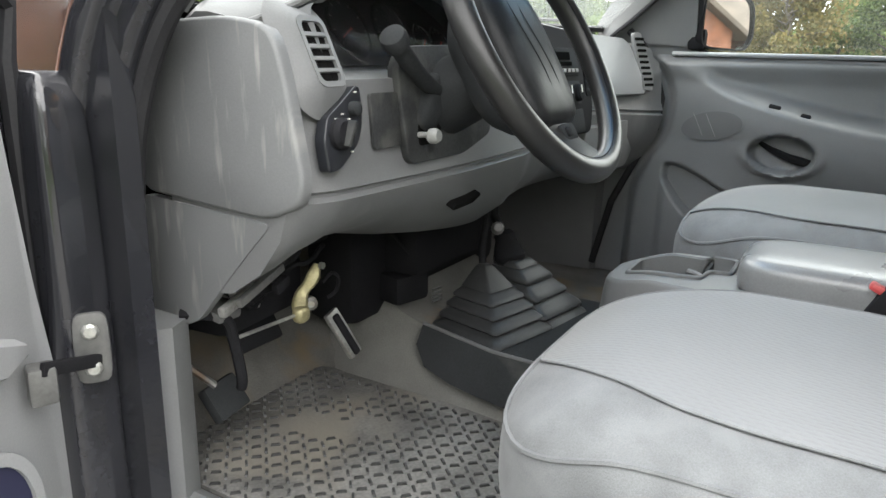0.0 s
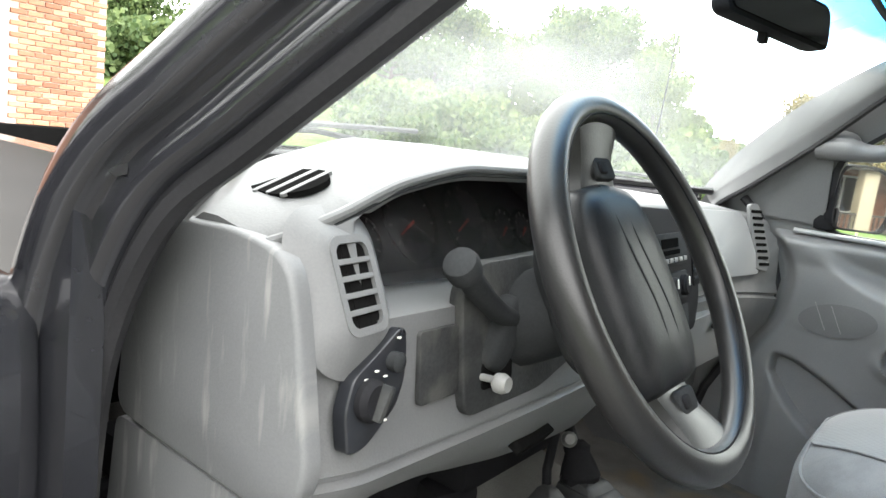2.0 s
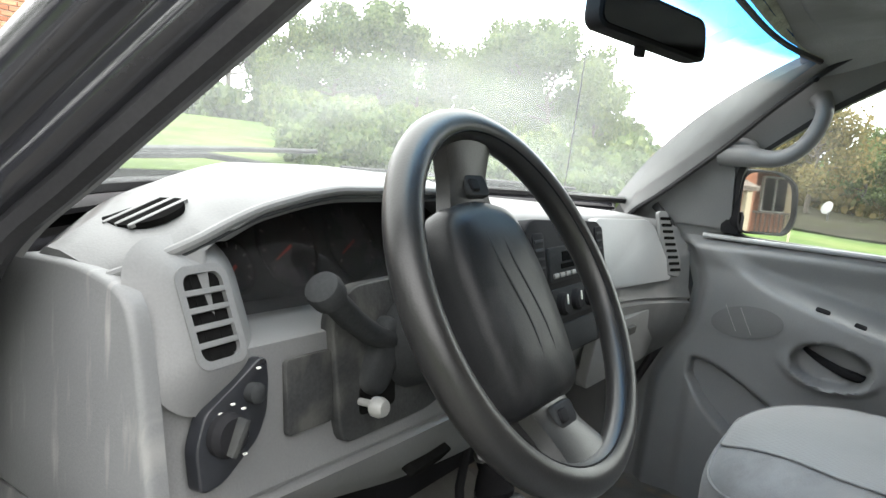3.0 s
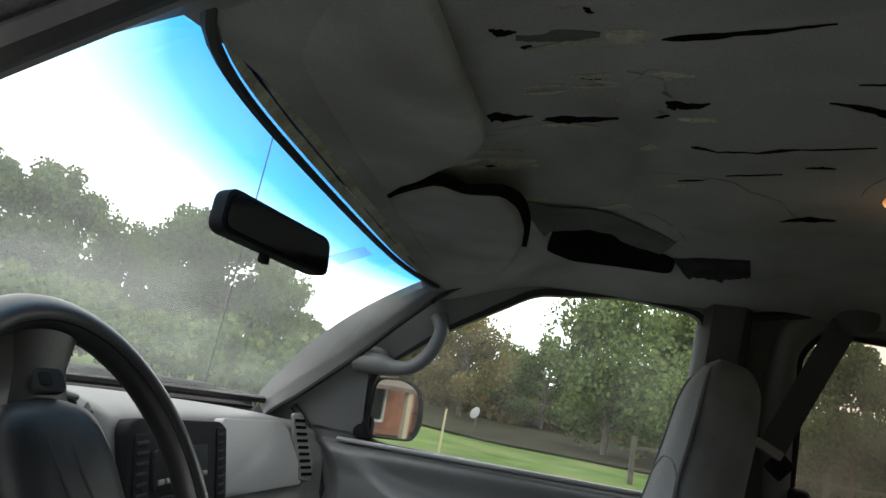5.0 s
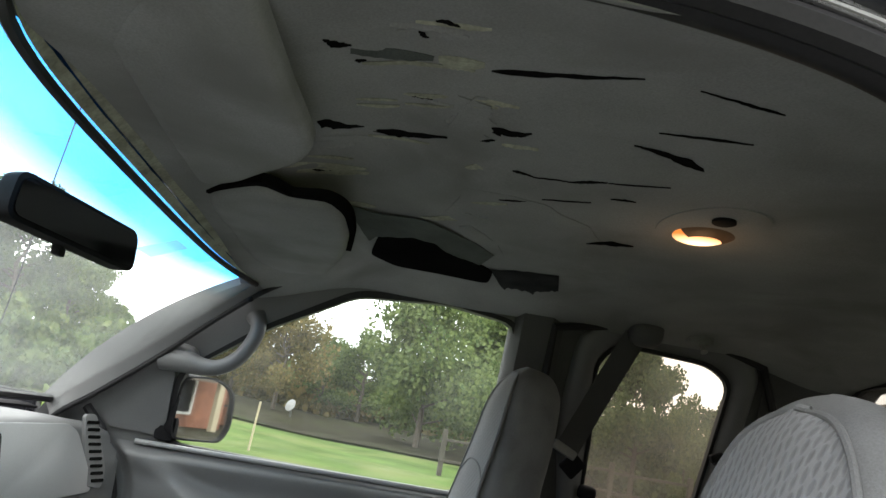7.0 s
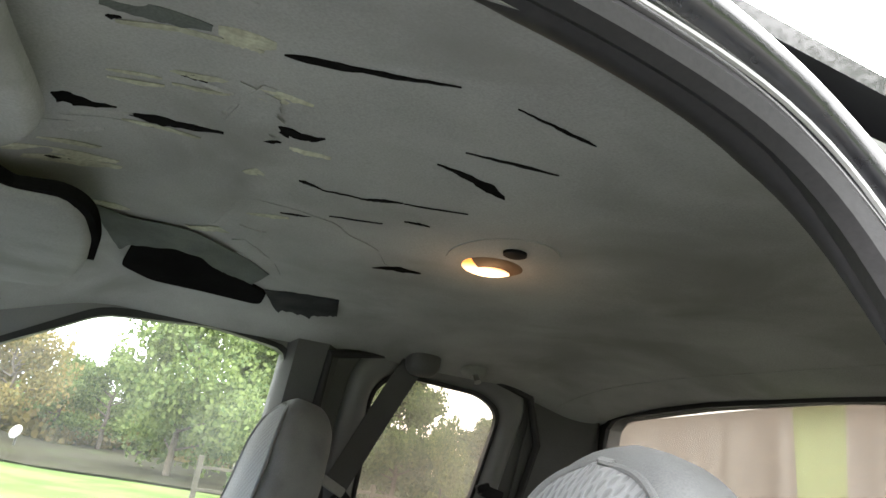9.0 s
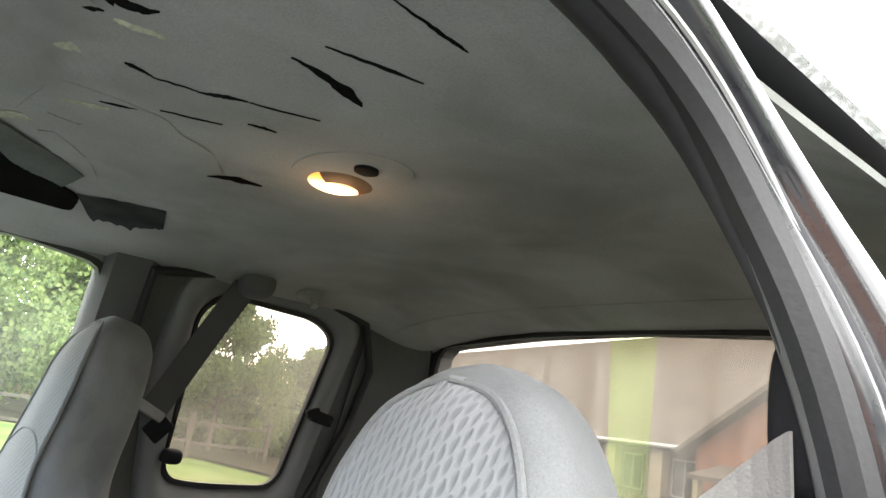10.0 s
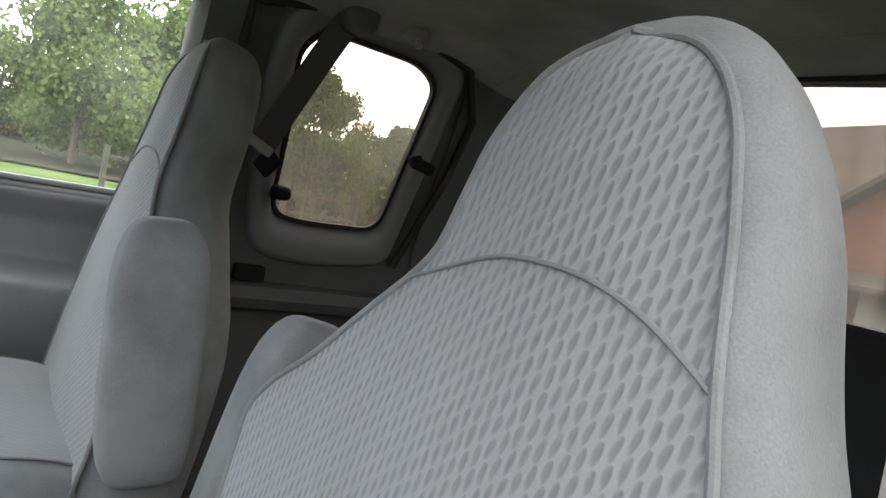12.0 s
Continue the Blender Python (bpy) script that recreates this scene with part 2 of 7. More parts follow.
QUARTER_GLASS = glass("tinted_quarter_glass", tint=(0.62, 0.58, 0.53), haze=0.05, haze_colour=(0.55, 0.5, 0.42))
REAR_GLASS = glass("dusty_rear_glass", tint=(0.46, 0.445, 0.42), haze=0.12, haze_colour=(0.44, 0.42, 0.39), streak=(16, 1, 1.5), gloss=0.35)
# see-through green tint that paints a reflection onto the rear glass
REFLECTION = glass("green_reflection_tint", tint=(0.94, 1.0, 0.83), haze=0.05, haze_colour=(0.5, 0.58, 0.32), gloss=0.5)
GRASS = mat("lawn_grass", (0.068, 0.105, 0.03), 0.95, var=0.3, scale=0.6, fine=14, bump=0.5, dirt=(0.11, 0.13, 0.05), dirt_at=0.56, spec=0.03)
CONCRETE = mat("driveway_concrete", (0.14, 0.137, 0.13), 0.9, var=0.12, scale=1.5, fine=60, bump=0.3)
BRICK = mat("orange_brick", (0.40, 0.20, 0.12), 0.9, var=0.25, scale=3, fine=40, bump=0.4)
MORTAR = mat("pale_mortar", (0.48, 0.43, 0.37), 0.95, var=0.1, scale=4, fine=60)
bt = BRICK.node_tree
bi, brp, bmx = bt.nodes.new("ShaderNodeObjectInfo"), bt.nodes.new("ShaderNodeValToRGB"), bt.nodes.new("ShaderNodeMixRGB")
brp.color_ramp.elements[0].color, brp.color_ramp.elements[1].color = (0.55, 0.42, 0.40, 1), (1.25, 1.3, 1.3, 1)
bmx.blend_type, bmx.inputs["Fac"].default_value = "MULTIPLY", 1.0
bt.links.new(bi.outputs["Random"], brp.inputs["Fac"])
bt.links.new(bt.nodes["Principled BSDF"].inputs["Base Color"].links[0].from_socket, bmx.inputs["Color1"])
bt.links.new(brp.outputs["Color"], bmx.inputs["Color2"])
bt.links.new(bmx.outputs["Color"], bt.nodes["Principled BSDF"].inputs["Base Color"])
GARAGE = mat("mauve_garage_paint", (0.36, 0.27, 0.25), 0.55, var=0.06, scale=2, fine=60)
SHINGLE = mat("brown_shingles", (0.13, 0.105, 0.085), 0.95, var=0.25, scale=1.5, fine=30, bump=0.5)
SIDING = mat("tan_siding", (0.40, 0.34, 0.23), 0.8, var=0.1, scale=1.5, fine=40)
BARK = mat("bark", (0.085, 0.07, 0.055), 0.95, var=0.3, scale=6, fine=40, bump=0.6)
TUNNEL = mat("grey_tunnel_carpet", (0.13, 0.128, 0.12), 0.95, var=0.15, scale=9, fine=400, bump=0.5, dirt=(0.20, 0.13, 0.07), dirt_at=0.66, spec=0.1)
TREAD = mat("dark_tread_rubber", (0.03, 0.03, 0.03), 0.55, var=0.2, scale=20, fine=200)
NAVY = mat("blue_black_speaker_cloth", (0.012, 0.013, 0.04), 0.8, var=0.1, fine=900)
DARKCLOTH = mat("dark_torn_cloth", (0.035, 0.037, 0.038), 0.98, var=0.25, scale=18, fine=400, bump=0.4, spec=0.0)
TEARCLOTH = mat("grey_green_torn_cloth", (0.085, 0.096, 0.09), 0.95, var=0.2, scale=14, fine=400, bump=0.4, spec=0.1)
GAUGE = mat("dark_gauge_face", (0.022, 0.023, 0.026), 0.7, var=0.2, scale=14, fine=200, bump=0.05)
# strong haze covers both the dust and the grey reflection on the lens
LENS = glass("dusty_reflecting_gauge_lens", tint=(0.82, 0.82, 0.82), haze=0.42, haze_colour=(0.42, 0.43, 0.44), streak=(6, 6, 6))
STICKER = glass("faded_blue_film", tint=(0.55, 0.75, 0.85), haze=0.3)
LITTER = mat("leaf_litter", (0.030, 0.028, 0.019), 0.95, var=0.3, scale=0.8, fine=10, bump=0.5, dirt=(0.034, 0.042, 0.018), dirt_at=0.6, spec=0.02)
WOODGREY = mat("weathered_fence_wood", (0.06, 0.052, 0.042), 0.9, var=0.25, scale=5, fine=60, bump=0.4)


def leaf_mat(name, a, b):
    m = bpy.data.materials.new(name)
    m.use_nodes = True
    t = m.node_tree
    p = t.nodes["Principled BSDF"]
    g, r = t.nodes.new("ShaderNodeNewGeometry"), t.nodes.new("ShaderNodeValToRGB")
    r.color_ramp.elements[0].color, r.color_ramp.elements[1].color = (*a, 1), (*b, 1)
    t.links.new(g.outputs["Random Per Island"], r.inputs["Fac"])
    t.links.new(r.outputs["Color"], p.inputs["Base Color"])
    p.inputs["Roughness"].default_value, p.inputs["Specular IOR Level"].default_value = 0.7, 0.25
    tl, mx = t.nodes.new("ShaderNodeBsdfTranslucent"), t.nodes.new("ShaderNodeMixShader")
    t.links.new(r.outputs["Color"], tl.inputs["Color"])
    mx.inputs["Fac"].default_value = 0.35
    t.links.new(p.outputs[0], mx.inputs[1])
    t.links.new(tl.outputs[0], mx.inputs[2])
    t.links.new(mx.outputs[0], t.nodes["Material Output"].inputs["Surface"])
    return m


LEAF_GREEN = leaf_mat("green_leaves", (0.055, 0.090, 0.028), (0.175, 0.220, 0.075))
LEAF_DEEP = leaf_mat("deep_green_leaves", (0.045, 0.080, 0.030), (0.140, 0.185, 0.072))
LEAF_AUTUMN = leaf_mat("turning_leaves", (0.105, 0.105, 0.040), (0.235, 0.180, 0.070))


# ---- building helpers ----
def thing(name, at, label, category, group="", kind=""):
    ob = new(name)
    ob.location = at
    ob.empty_display_size = 0.05
    return tagged(ob, label, category, group, kind)


def to_mesh(name, bm, material, angle=35):
    me = bpy.data.meshes.new(name)
    bmesh.ops.recalc_face_normals(bm, faces=bm.faces[:])
    bm.to_mesh(me)
    bm.free()
    me.materials.append(material)
    for p in me.polygons:
        p.use_smooth = True
    me.set_sharp_from_angle(angle=radians(angle))
    return me


def part(name, bm, material, parent=None, label="", angle=35):
    """One mesh object, in world coordinates, under a thing or a part."""
    ob = new(name, to_mesh(name, bm, material, angle))
    if parent:
        ob.parent = parent
        base = parent.matrix_basis.copy() if parent.parent is None else Matrix()
        ob.matrix_parent_inverse = base.inverted()
    if label:
        ob["label"] = label
    return ob


def structure(name, bm, material, label, category, angle=35):
    return tagged(part(name, bm, material, None, "", angle), label, category, kind="structure")


def join(*bms):
    out = bms[0]
    for b in bms[1:]:
        me = bpy.data.meshes.new("tmp")
        b.to_mesh(me)
        b.free()
        out.from_mesh(me)
        bpy.data.meshes.remove(me)
    return out


def moved(bm, m):
    bmesh.ops.transform(bm, matrix=m, verts=bm.verts[:])
    return bm


def box(c, size, bevel=0.0, seg=2, turn=(0, 0, 0)):
    bm = bmesh.new()
    bmesh.ops.create_cube(bm, size=1)
    bmesh.ops.scale(bm, vec=size, verts=bm.verts[:])
    if bevel:
        bmesh.ops.bevel(bm, geom=bm.edges[:], offset=bevel, segments=seg, profile=0.6, affect="EDGES", clamp_overlap=True)
    return moved(bm, pose(*c, *turn))


def spline(pts, n=8, closed=False):
    """Catmull-Rom through points; n steps a span."""
    p = [Vector(q) for q in pts]
    k, out = len(p), []
    for i in range(k if closed else k - 1):
        a, b, c, d = (p[(i + j) % k] if closed else p[max(0, min(k - 1, i + j))] for j in (-1, 0, 1, 2))
        for s in range(n):
            t = s / n
            out.append(0.5 * (2 * b + (c - a) * t + (2 * a - 5 * b + 4 * c - d) * t * t + (3 * b - a - 3 * c + d) * t ** 3))
    if not closed:
        out.append(p[-1])
    return out


def loft(rings, closed=True, caps=True):
    bm = bmesh.new()
    rows = [[bm.verts.new(v) for v in ring] for ring in rings]
    n = len(rows[0])
    for a, b in zip(rows, rows[1:]):
        for i in range(n if closed else n - 1):
            j = (i + 1) % n
            bm.faces.new((a[i], a[j], b[j], b[i]))
    if caps and closed:
        bm.faces.new(rows[0][::-1])
        bm.faces.new(rows[-1])
    return bm


def tube(pts, r, n=10, flat=1.0, closed=False, up=None):
    """A rod along points; r a radius or one for each point; flat squeezes it across `up`."""
    p = [Vector(q) for q in pts]
    k = len(p)
    rs = r if isinstance(r, (list, tuple)) else [r] * k
    rings, u = [], None
    for i in range(k):
        a, b = (p[(i - 1) % k], p[(i + 1) % k]) if closed else (p[max(0, i - 1)], p[min(k - 1, i + 1)])
        d = (b - a).normalized()
        if up is not None:
            u = Vector(up) - d * Vector(up).dot(d)
        elif u is None:
            u = d.orthogonal()
        else:
            u = u - d * u.dot(d)
        u = u.normalized()
        v = d.cross(u)
        rings.append([p[i] + (u * math.cos(2 * math.pi * j / n) * flat + v * math.sin(2 * math.pi * j / n)) * rs[i] for j in range(n)])
    if closed:
        rings.append(rings[0])
        bm = loft(rings, caps=False)
        bmesh.ops.remove_doubles(bm, verts=bm.verts[:], dist=1e-6)
        return bm
    return loft(rings)


def rrect(w, h, r, n=5, p=1.0):
    """A rounded rectangle round the origin, in two dimensions."""
    out = []
    for cx, cy, a in ((1, 1, 0), (-1, 1, 90), (-1, -1, 180), (1, -1, 270)):
        for i in range(n + 1):
            t = radians(a + 90 * i / n)
            out.append((cx * (w / 2 - r) + r * math.cos(t), cy * (h / 2 - r) + r * math.sin(t)))
    return out


def resample(poly, n, start=None):
    """n points evenly along a closed 2D outline, from the vertex nearest to start."""
    p = [Vector((*q, 0)) for q in poly]
    if start is not None:
        k = min(range(len(p)), key=lambda i: (p[i] - Vector((*start, 0))).length)
        p = p[k:] + p[:k]
    q = p + [p[0]]
    acc = [0]
    for a, b in zip(q, q[1:]):
        acc.append(acc[-1] + (b - a).length)
    out, j = [], 0
    for i in range(n):
        s = acc[-1] * i / n
        while acc[j + 1] < s:
            j += 1
        f = (s - acc[j]) / max(1e-9, acc[j + 1] - acc[j])
        v = q[j].lerp(q[j + 1], f)
        out.append((v.x, v.y))
    return out


def rounded(poly, r, n=4):
    """Round the corners of a 2D polygon."""
    out, k = [], len(poly)
    for i in range(k):
        a, b, c = (Vector(poly[(i + j) % k]) for j in (-1, 0, 1))
        ra = min(r, (a - b).length * 0.45, (c - b).length * 0.45)
        s, e = b + (a - b).normalized() * ra, b + (c - b).normalized() * ra
        for j in range(n + 1):
            t = j / n
            q = s * (1 - t) ** 2 + b * 2 * t * (1 - t) + e * t * t
            out.append((q.x, q.y))
    return out


def plane_map(o, u, v):
    o, u, v = Vector(o), Vector(u).normalized(), Vector(v)
    v = (v - u * v.dot(u)).normalized()
    n = u.cross(v)
    return lambda a, b, c=0.0: o + u * a + v * b + n * c


def prism(poly, f, lo, hi, soft=0.0):
    """A 2D outline drawn through the map f, from depth lo to hi, with a softened front edge."""
    k = len(poly)
    cx, cy = sum(p[0] for p in poly) / k, sum(p[1] for p in poly) / k
    span = max(max(abs(p[0] - cx), abs(p[1] - cy)) for p in poly)
    rings = [[f(a, b, lo) for a, b in poly]]
    if soft:
        for t in (0, 30, 60, 90):
            s = 1 - soft * (1 - math.cos(radians(t))) / span
            rings.append([f(cx + (a - cx) * s, cy + (b - cy) * s, hi - soft + soft * math.sin(radians(t))) for a, b in poly])
    else:
        rings.append([f(a, b, hi) for a, b in poly])
    return loft(rings)


def ray_to(poly, c, d):
    """The farthest crossing of a ray from c along d with a closed 2D outline."""
    best = None
    for (ax, ay), (bx, by) in zip(poly, poly[1:] + poly[:1]):
        ex, ey = bx - ax, by - ay
        det = d[0] * -ey + d[1] * ex
        if abs(det) < 1e-12:
            continue
        k = ((ax - c[0]) * -ey + (ay - c[1]) * ex) / det
        m = (d[0] * (ay - c[1]) - d[1] * (ax - c[0])) / det
        if k > 0 and -1e-6 <= m <= 1 + 1e-6 and (best is None or k > best):
            best = k
    return (c[0] + d[0] * best, c[1] + d[1] * best) if best else tuple(c)


def frame_ring(outer, inner, f, lo, hi, n=64, steps=1):
    """A plate with an opening through it, both outlines in 2D through the map f."""
    i = resample(inner, n, inner[0])
    c = (sum(p[0] for p in i) / n, sum(p[1] for p in i) / n)
    o = [ray_to(list(outer), c, (p[0] - c[0], p[1] - c[1])) for p in i]
    bm = bmesh.new()
    rows = [[bm.verts.new(f(lerp(a[0], b[0], k / steps), lerp(a[1], b[1], k / steps), hi)) for a, b in zip(o, i)] for k in range(steps + 1)]
    rows += [[bm.verts.new(f(lerp(b[0], a[0], k / steps), lerp(b[1], a[1], k / steps), lo)) for a, b in zip(o, i)] for k in range(steps + 1)]
    for r, t in zip(rows, rows[1:] + rows[:1]):
        for j in range(n):
            k = (j + 1) % n
            bm.faces.new((r[j], r[k], t[k], t[j]))
    return bm


def sheet(fn, nu, nv, thick=0.0):
    """A surface of fn(u, v), both 0 to 1; thick gives it a back."""
    g = [[Vector(fn(i / nu, j / nv)) for j in range(nv + 1)] for i in range(nu + 1)]
    bm = bmesh.new()
    v = [[bm.verts.new(q) for q in row] for row in g]
    for i in range(nu):
        for j in range(nv):
            bm.faces.new((v[i][j], v[i + 1][j], v[i + 1][j + 1], v[i][j + 1]))
    if thick:
        bmesh.ops.recalc_face_normals(bm, faces=bm.faces[:])
        geom = bmesh.ops.solidify(bm, geom=bm.faces[:], thickness=thick)
    return bm


def cushion(c, size, p=4.0, n=10, shape=None):
    """A soft block: a cube pressed towards a superellipsoid; shape(v) bends each point of the unit block."""
    bm = bmesh.new()
    bmesh.ops.create_cube(bm, size=2)
    bmesh.ops.subdivide_edges(bm, edges=bm.edges[:], cuts=n, use_grid_fill=True)
    for v in bm.verts:
        q = v.co
        k = (abs(q.x) ** p + abs(q.y) ** p + abs(q.z) ** p) ** (1 / p)
        w = q / k
        v.co = shape(w) if shape else w
        v.co = Vector((c[0] + v.co.x * size[0] / 2, c[1] + v.co.y * size[1] / 2, c[2] + v.co.z * size[2] / 2))
    return bm


def lathe(profile, at, axis=(0, 0, 1), n=16):
    """Turn (radius, height) pairs round an axis."""
    z = Vector(axis).normalized()
    x = z.orthogonal().normalized()
    y = z.cross(x)
    at = Vector(at)
    return loft([[at + z * h + (x * math.cos(2 * math.pi * i / n) + y * math.sin(2 * math.pi * i / n)) * max(r, 1e-4) for i in range(n)] for r, h in profile])


def lerp(a, b, t):
    return a + (b - a) * t


def curve1(x, table):
    """Monotone cubic interpolation in a table of (x, value)."""
    if x <= table[0][0]:
        return table[0][1]
    if x >= table[-1][0]:
        return table[-1][1]
    k = next(i for i in range(len(table) - 1) if x <= table[i + 1][0])
    slope = [(b[1] - a[1]) / (b[0] - a[0]) for a, b in zip(table, table[1:])]

    def tangent(i):
        if i in (0, len(table) - 1):
            return slope[min(i, len(slope) - 1)]
        p, q = slope[i - 1], slope[i]
        return 0.0 if p * q <= 0 else 2 * p * q / (p + q)
    (a, p), (b, q) = table[k], table[k + 1]
    h = b - a
    t = (x - a) / h
    return p * (1 + 2 * t) * (1 - t) ** 2 + tangent(k) * h * t * (1 - t) ** 2 + q * t * t * (3 - 2 * t) + tangent(k + 1) * h * t * t * (t - 1)


# ---- the cab's shell ----
def smooth(a, b, x):
    t = max(0.0, min(1.0, (x - a) / (b - a)))
    return t * t * (3 - 2 * t)


def floor_z(x, y):
    hump = smooth(0.25, 0.13, abs(x - 0.02)) * 0.09 * smooth(-0.75, -0.3, y)
    toe = max(0.0, y - 0.46) * 1.5
    return 0.575 + max(hump, 0) + toe + 0.004 * noise.noise((x * 6, y * 6, 0))


structure("floor", sheet(lambda u, v: (lerp(-0.78, 0.80, u), lerp(-1.66, 0.68, v), floor_z(lerp(-0.78, 0.80, u), lerp(-1.66, 0.68, v))), 60, 80, 0.02), CARPET,
          "grey cab floor carpet, worn and soiled with rust-brown stains", "carpet floor", 60)


def roof_z(x, y):
    side = 0.045 * (abs(x) / 0.62) ** 4
    front = 0.075 * smooth(-0.42, -0.10, y)
    back = 0.05 * smooth(-1.30, -1.62, y)
    return 1.735 - side - front - back + 0.004 * noise.noise((x * 5, y * 5, 3))


def roof_left(y):
    return curve1(y, [(-1.63, -0.66), (-1.0, -0.655), (-0.88, -0.65), (-0.78, -0.642), (-0.6, -0.615), (-0.3, -0.612), (-0.12, -0.61)])


structure("ceiling", sheet(lambda u, v: (lerp(roof_left(lerp(-1.63, -0.12, v)), 0.67, u), lerp(-1.63, -0.12, v), roof_z(lerp(roof_left(lerp(-1.63, -0.12, v)), 0.67, u), lerp(-1.63, -0.12, v))), 70, 80, 0.006), HEADLINER,
          "sagging grey-beige cloth headliner, torn and stained", "headliner", 60)
structure("roof", sheet(lambda u, v: (lerp(-0.64, 0.72, u), lerp(-1.72, -0.08, v), 1.79 - 0.05 * abs(2 * u - 1) ** 4 - 0.05 * smooth(0.75, 1, v)), 24, 24, 0.012), PAINT,
          "black painted steel cab roof", "car roof")

# windshield, bowed forward in plan
WS_BOT, WS_TOP = ((-0.794, 0.266, 1.290), (0.768, 0.262, 1.286)), ((-0.59, -0.171, 1.634), (0.59, -0.171, 1.634))


def ws(u, v):
    w = 1 - (2 * u - 1) ** 2
    lo = Vector(WS_BOT[0]).lerp(Vector(WS_BOT[1]), u) + Vector((0, 0.33, 0.0)) * w
    hi = Vector(WS_TOP[0]).lerp(Vector(WS_TOP[1]), u) + Vector((0, 0.062, 0.014)) * (1 - abs(2 * u - 1) ** 6)
    return lo.lerp(hi, v) + Vector((0, 0.03, 0.025)) * 4 * v * (1 - v) * (1 if u < 0.5 else w)


pane = structure("windshield", sheet(lambda u, v: ws(u, v), 30, 16), WINDSHIELD, "dusty curved windshield with a blue shade band along the top", "windshield")
pane.visible_shadow = False
structure("windshield_seal", join(tube([ws(0.005 + 0.99 * i / 30, 0.965) + Vector((0, -0.006, -0.004)) for i in range(31)], 0.006, 6),
                                  tube([ws(0.005 + 0.99 * i / 30, 0.01) + Vector((0, -0.004, 0.004)) for i in range(31)], 0.009, 6)),
          RUBBER, "black rubber windshield seal", "window seal")
# the steel header between the glass and the headliner
structure("windshield_header", sheet(lambda u, v: ws(u, 0.985).lerp(Vector((lerp(-0.60, 0.60, u), -0.150, 1.672)), v) + Vector((0, 0, -0.006 + 0.008 * math.sin(math.pi * v) + v * (0.006 * noise.noise((u * 14, v * 3, 1)) + 0.004 * noise.noise((u * 40, v * 5, 4))))), 100, 8),
          PAPER, "ragged headliner edge along the windshield header", "header trim")

# front door opening on the driver's side: the line of the rubber seal
SEAL = spline([(-0.765, 0.335, 0.52), (-0.765, 0.332, 0.70), (-0.765, 0.33, 0.86), (-0.765, 0.33, 1.0), (-0.76, 0.312, 1.14), (-0.752, 0.25, 1.26), (-0.735, 0.16, 1.335),
               (-0.70, 0.03, 1.445), (-0.657, -0.09, 1.555), (-0.628, -0.20, 1.64), (-0.620, -0.32, 1.685), (-0.622, -0.50, 1.70), (-0.628, -0.64, 1.69),
               (-0.642, -0.735, 1.655), (-0.668, -0.785, 1.58), (-0.712, -0.803, 1.45), (-0.742, -0.815, 1.25), (-0.755, -0.82, 1.0), (-0.755, -0.82, 0.55)], 6)


def band(line, offs):
    """A strip swept along a line; offs gives, for each station fraction, the offsets of its cross-section."""
    k = len(line) - 1
    return [[Vector(p) + Vector(o) for o in offs(i / k, p)] for i, p in enumerate(line)]


def strip(name, line, offs, material, label, category):
    return structure(name, loft(band(line, offs), closed=True, caps=True), material, label, category)


structure("door_opening_seal", tube(SEAL, 0.013, 8, up=(1, 0, 0)), RUBBER, "black rubber weatherstrip round the open driver's door frame, dusty", "weatherstrip")


def seal_normal(p):
    """Away from the opening, square to the seal line at its point nearest to p."""
    i = min(range(len(SEAL)), key=lambda k: (SEAL[k] - Vector(p)).length)
    t = SEAL[min(len(SEAL) - 1, i + 2)] - SEAL[max(0, i - 2)]
    return Vector((0, t.z, -t.y)).normalized()


def paint_ring(f, p):
    o = seal_normal(p)
    base = [(-0.004, 0.006), (-0.028, 0.014), (-0.030, 0.035), (-0.055, 0.045), (-0.058, 0.075), (-0.02, 0.095), (0.012, 0.06), (0.012, 0.012)]
    k = lerp(1.0, 0.55, smooth(1.45, 1.65, p[2])) * lerp(1.0, 0.7, smooth(-0.5, -0.78, p[1]))
    line = spline([(a, b, 0) for a, b in base], 4, True)
    return [(q.x * k, o.y * q.y * k, o.z * q.y * k) for q in line]


strip("a_pillar", SEAL[:60], paint_ring, PAINT, "black painted windshield pillar and hinge pillar of the cab", "car pillar")
strip("roof_rail", SEAL[59:79], paint_ring, PAINT, "black painted roof rail above the open door", "roof rail")
strip("rear_door_edge", SEAL[78:], paint_ring, PAINT, "black painted edge of the closed rear half door", "door edge")
# outer rubber lip along the painted pillar
structure("outer_seal", tube([Vector(p) + Vector((-0.045, *(seal_normal(p) * 0.058).yz)) for p in SEAL[6:50]], 0.009, 6, up=(1, 0, 0)), RUBBER, "black outer door seal along the pillar", "weatherstrip")

# pale tube draws the worn seal edge together with its thin highlight
structure("seal_lip", tube([Vector(p) + Vector((-0.013, *(seal_normal(p) * 0.010).yz)) for p in SEAL], 0.0022, 6), PALE_LIT, "worn lip along the door opening seal, its highlight painted pale", "weatherstrip")
structure("headliner_seal", tube([Vector(p) + Vector((0.014, *(seal_normal(p) * -0.002).yz)) for p in SEAL[52:90]], [0.012 * min(1, (i + 1) / 4, (38 - i) / 12) for i in range(38)], 10, 1.3, up=(1, 0, 0)), RUBBER, "broad black rubber edge between headliner and roof rail", "weatherstrip")

# grey trim from the seal inwards
def ws_edge(i):
    return ws(0.012, max(0.0, min(1.0, i)))


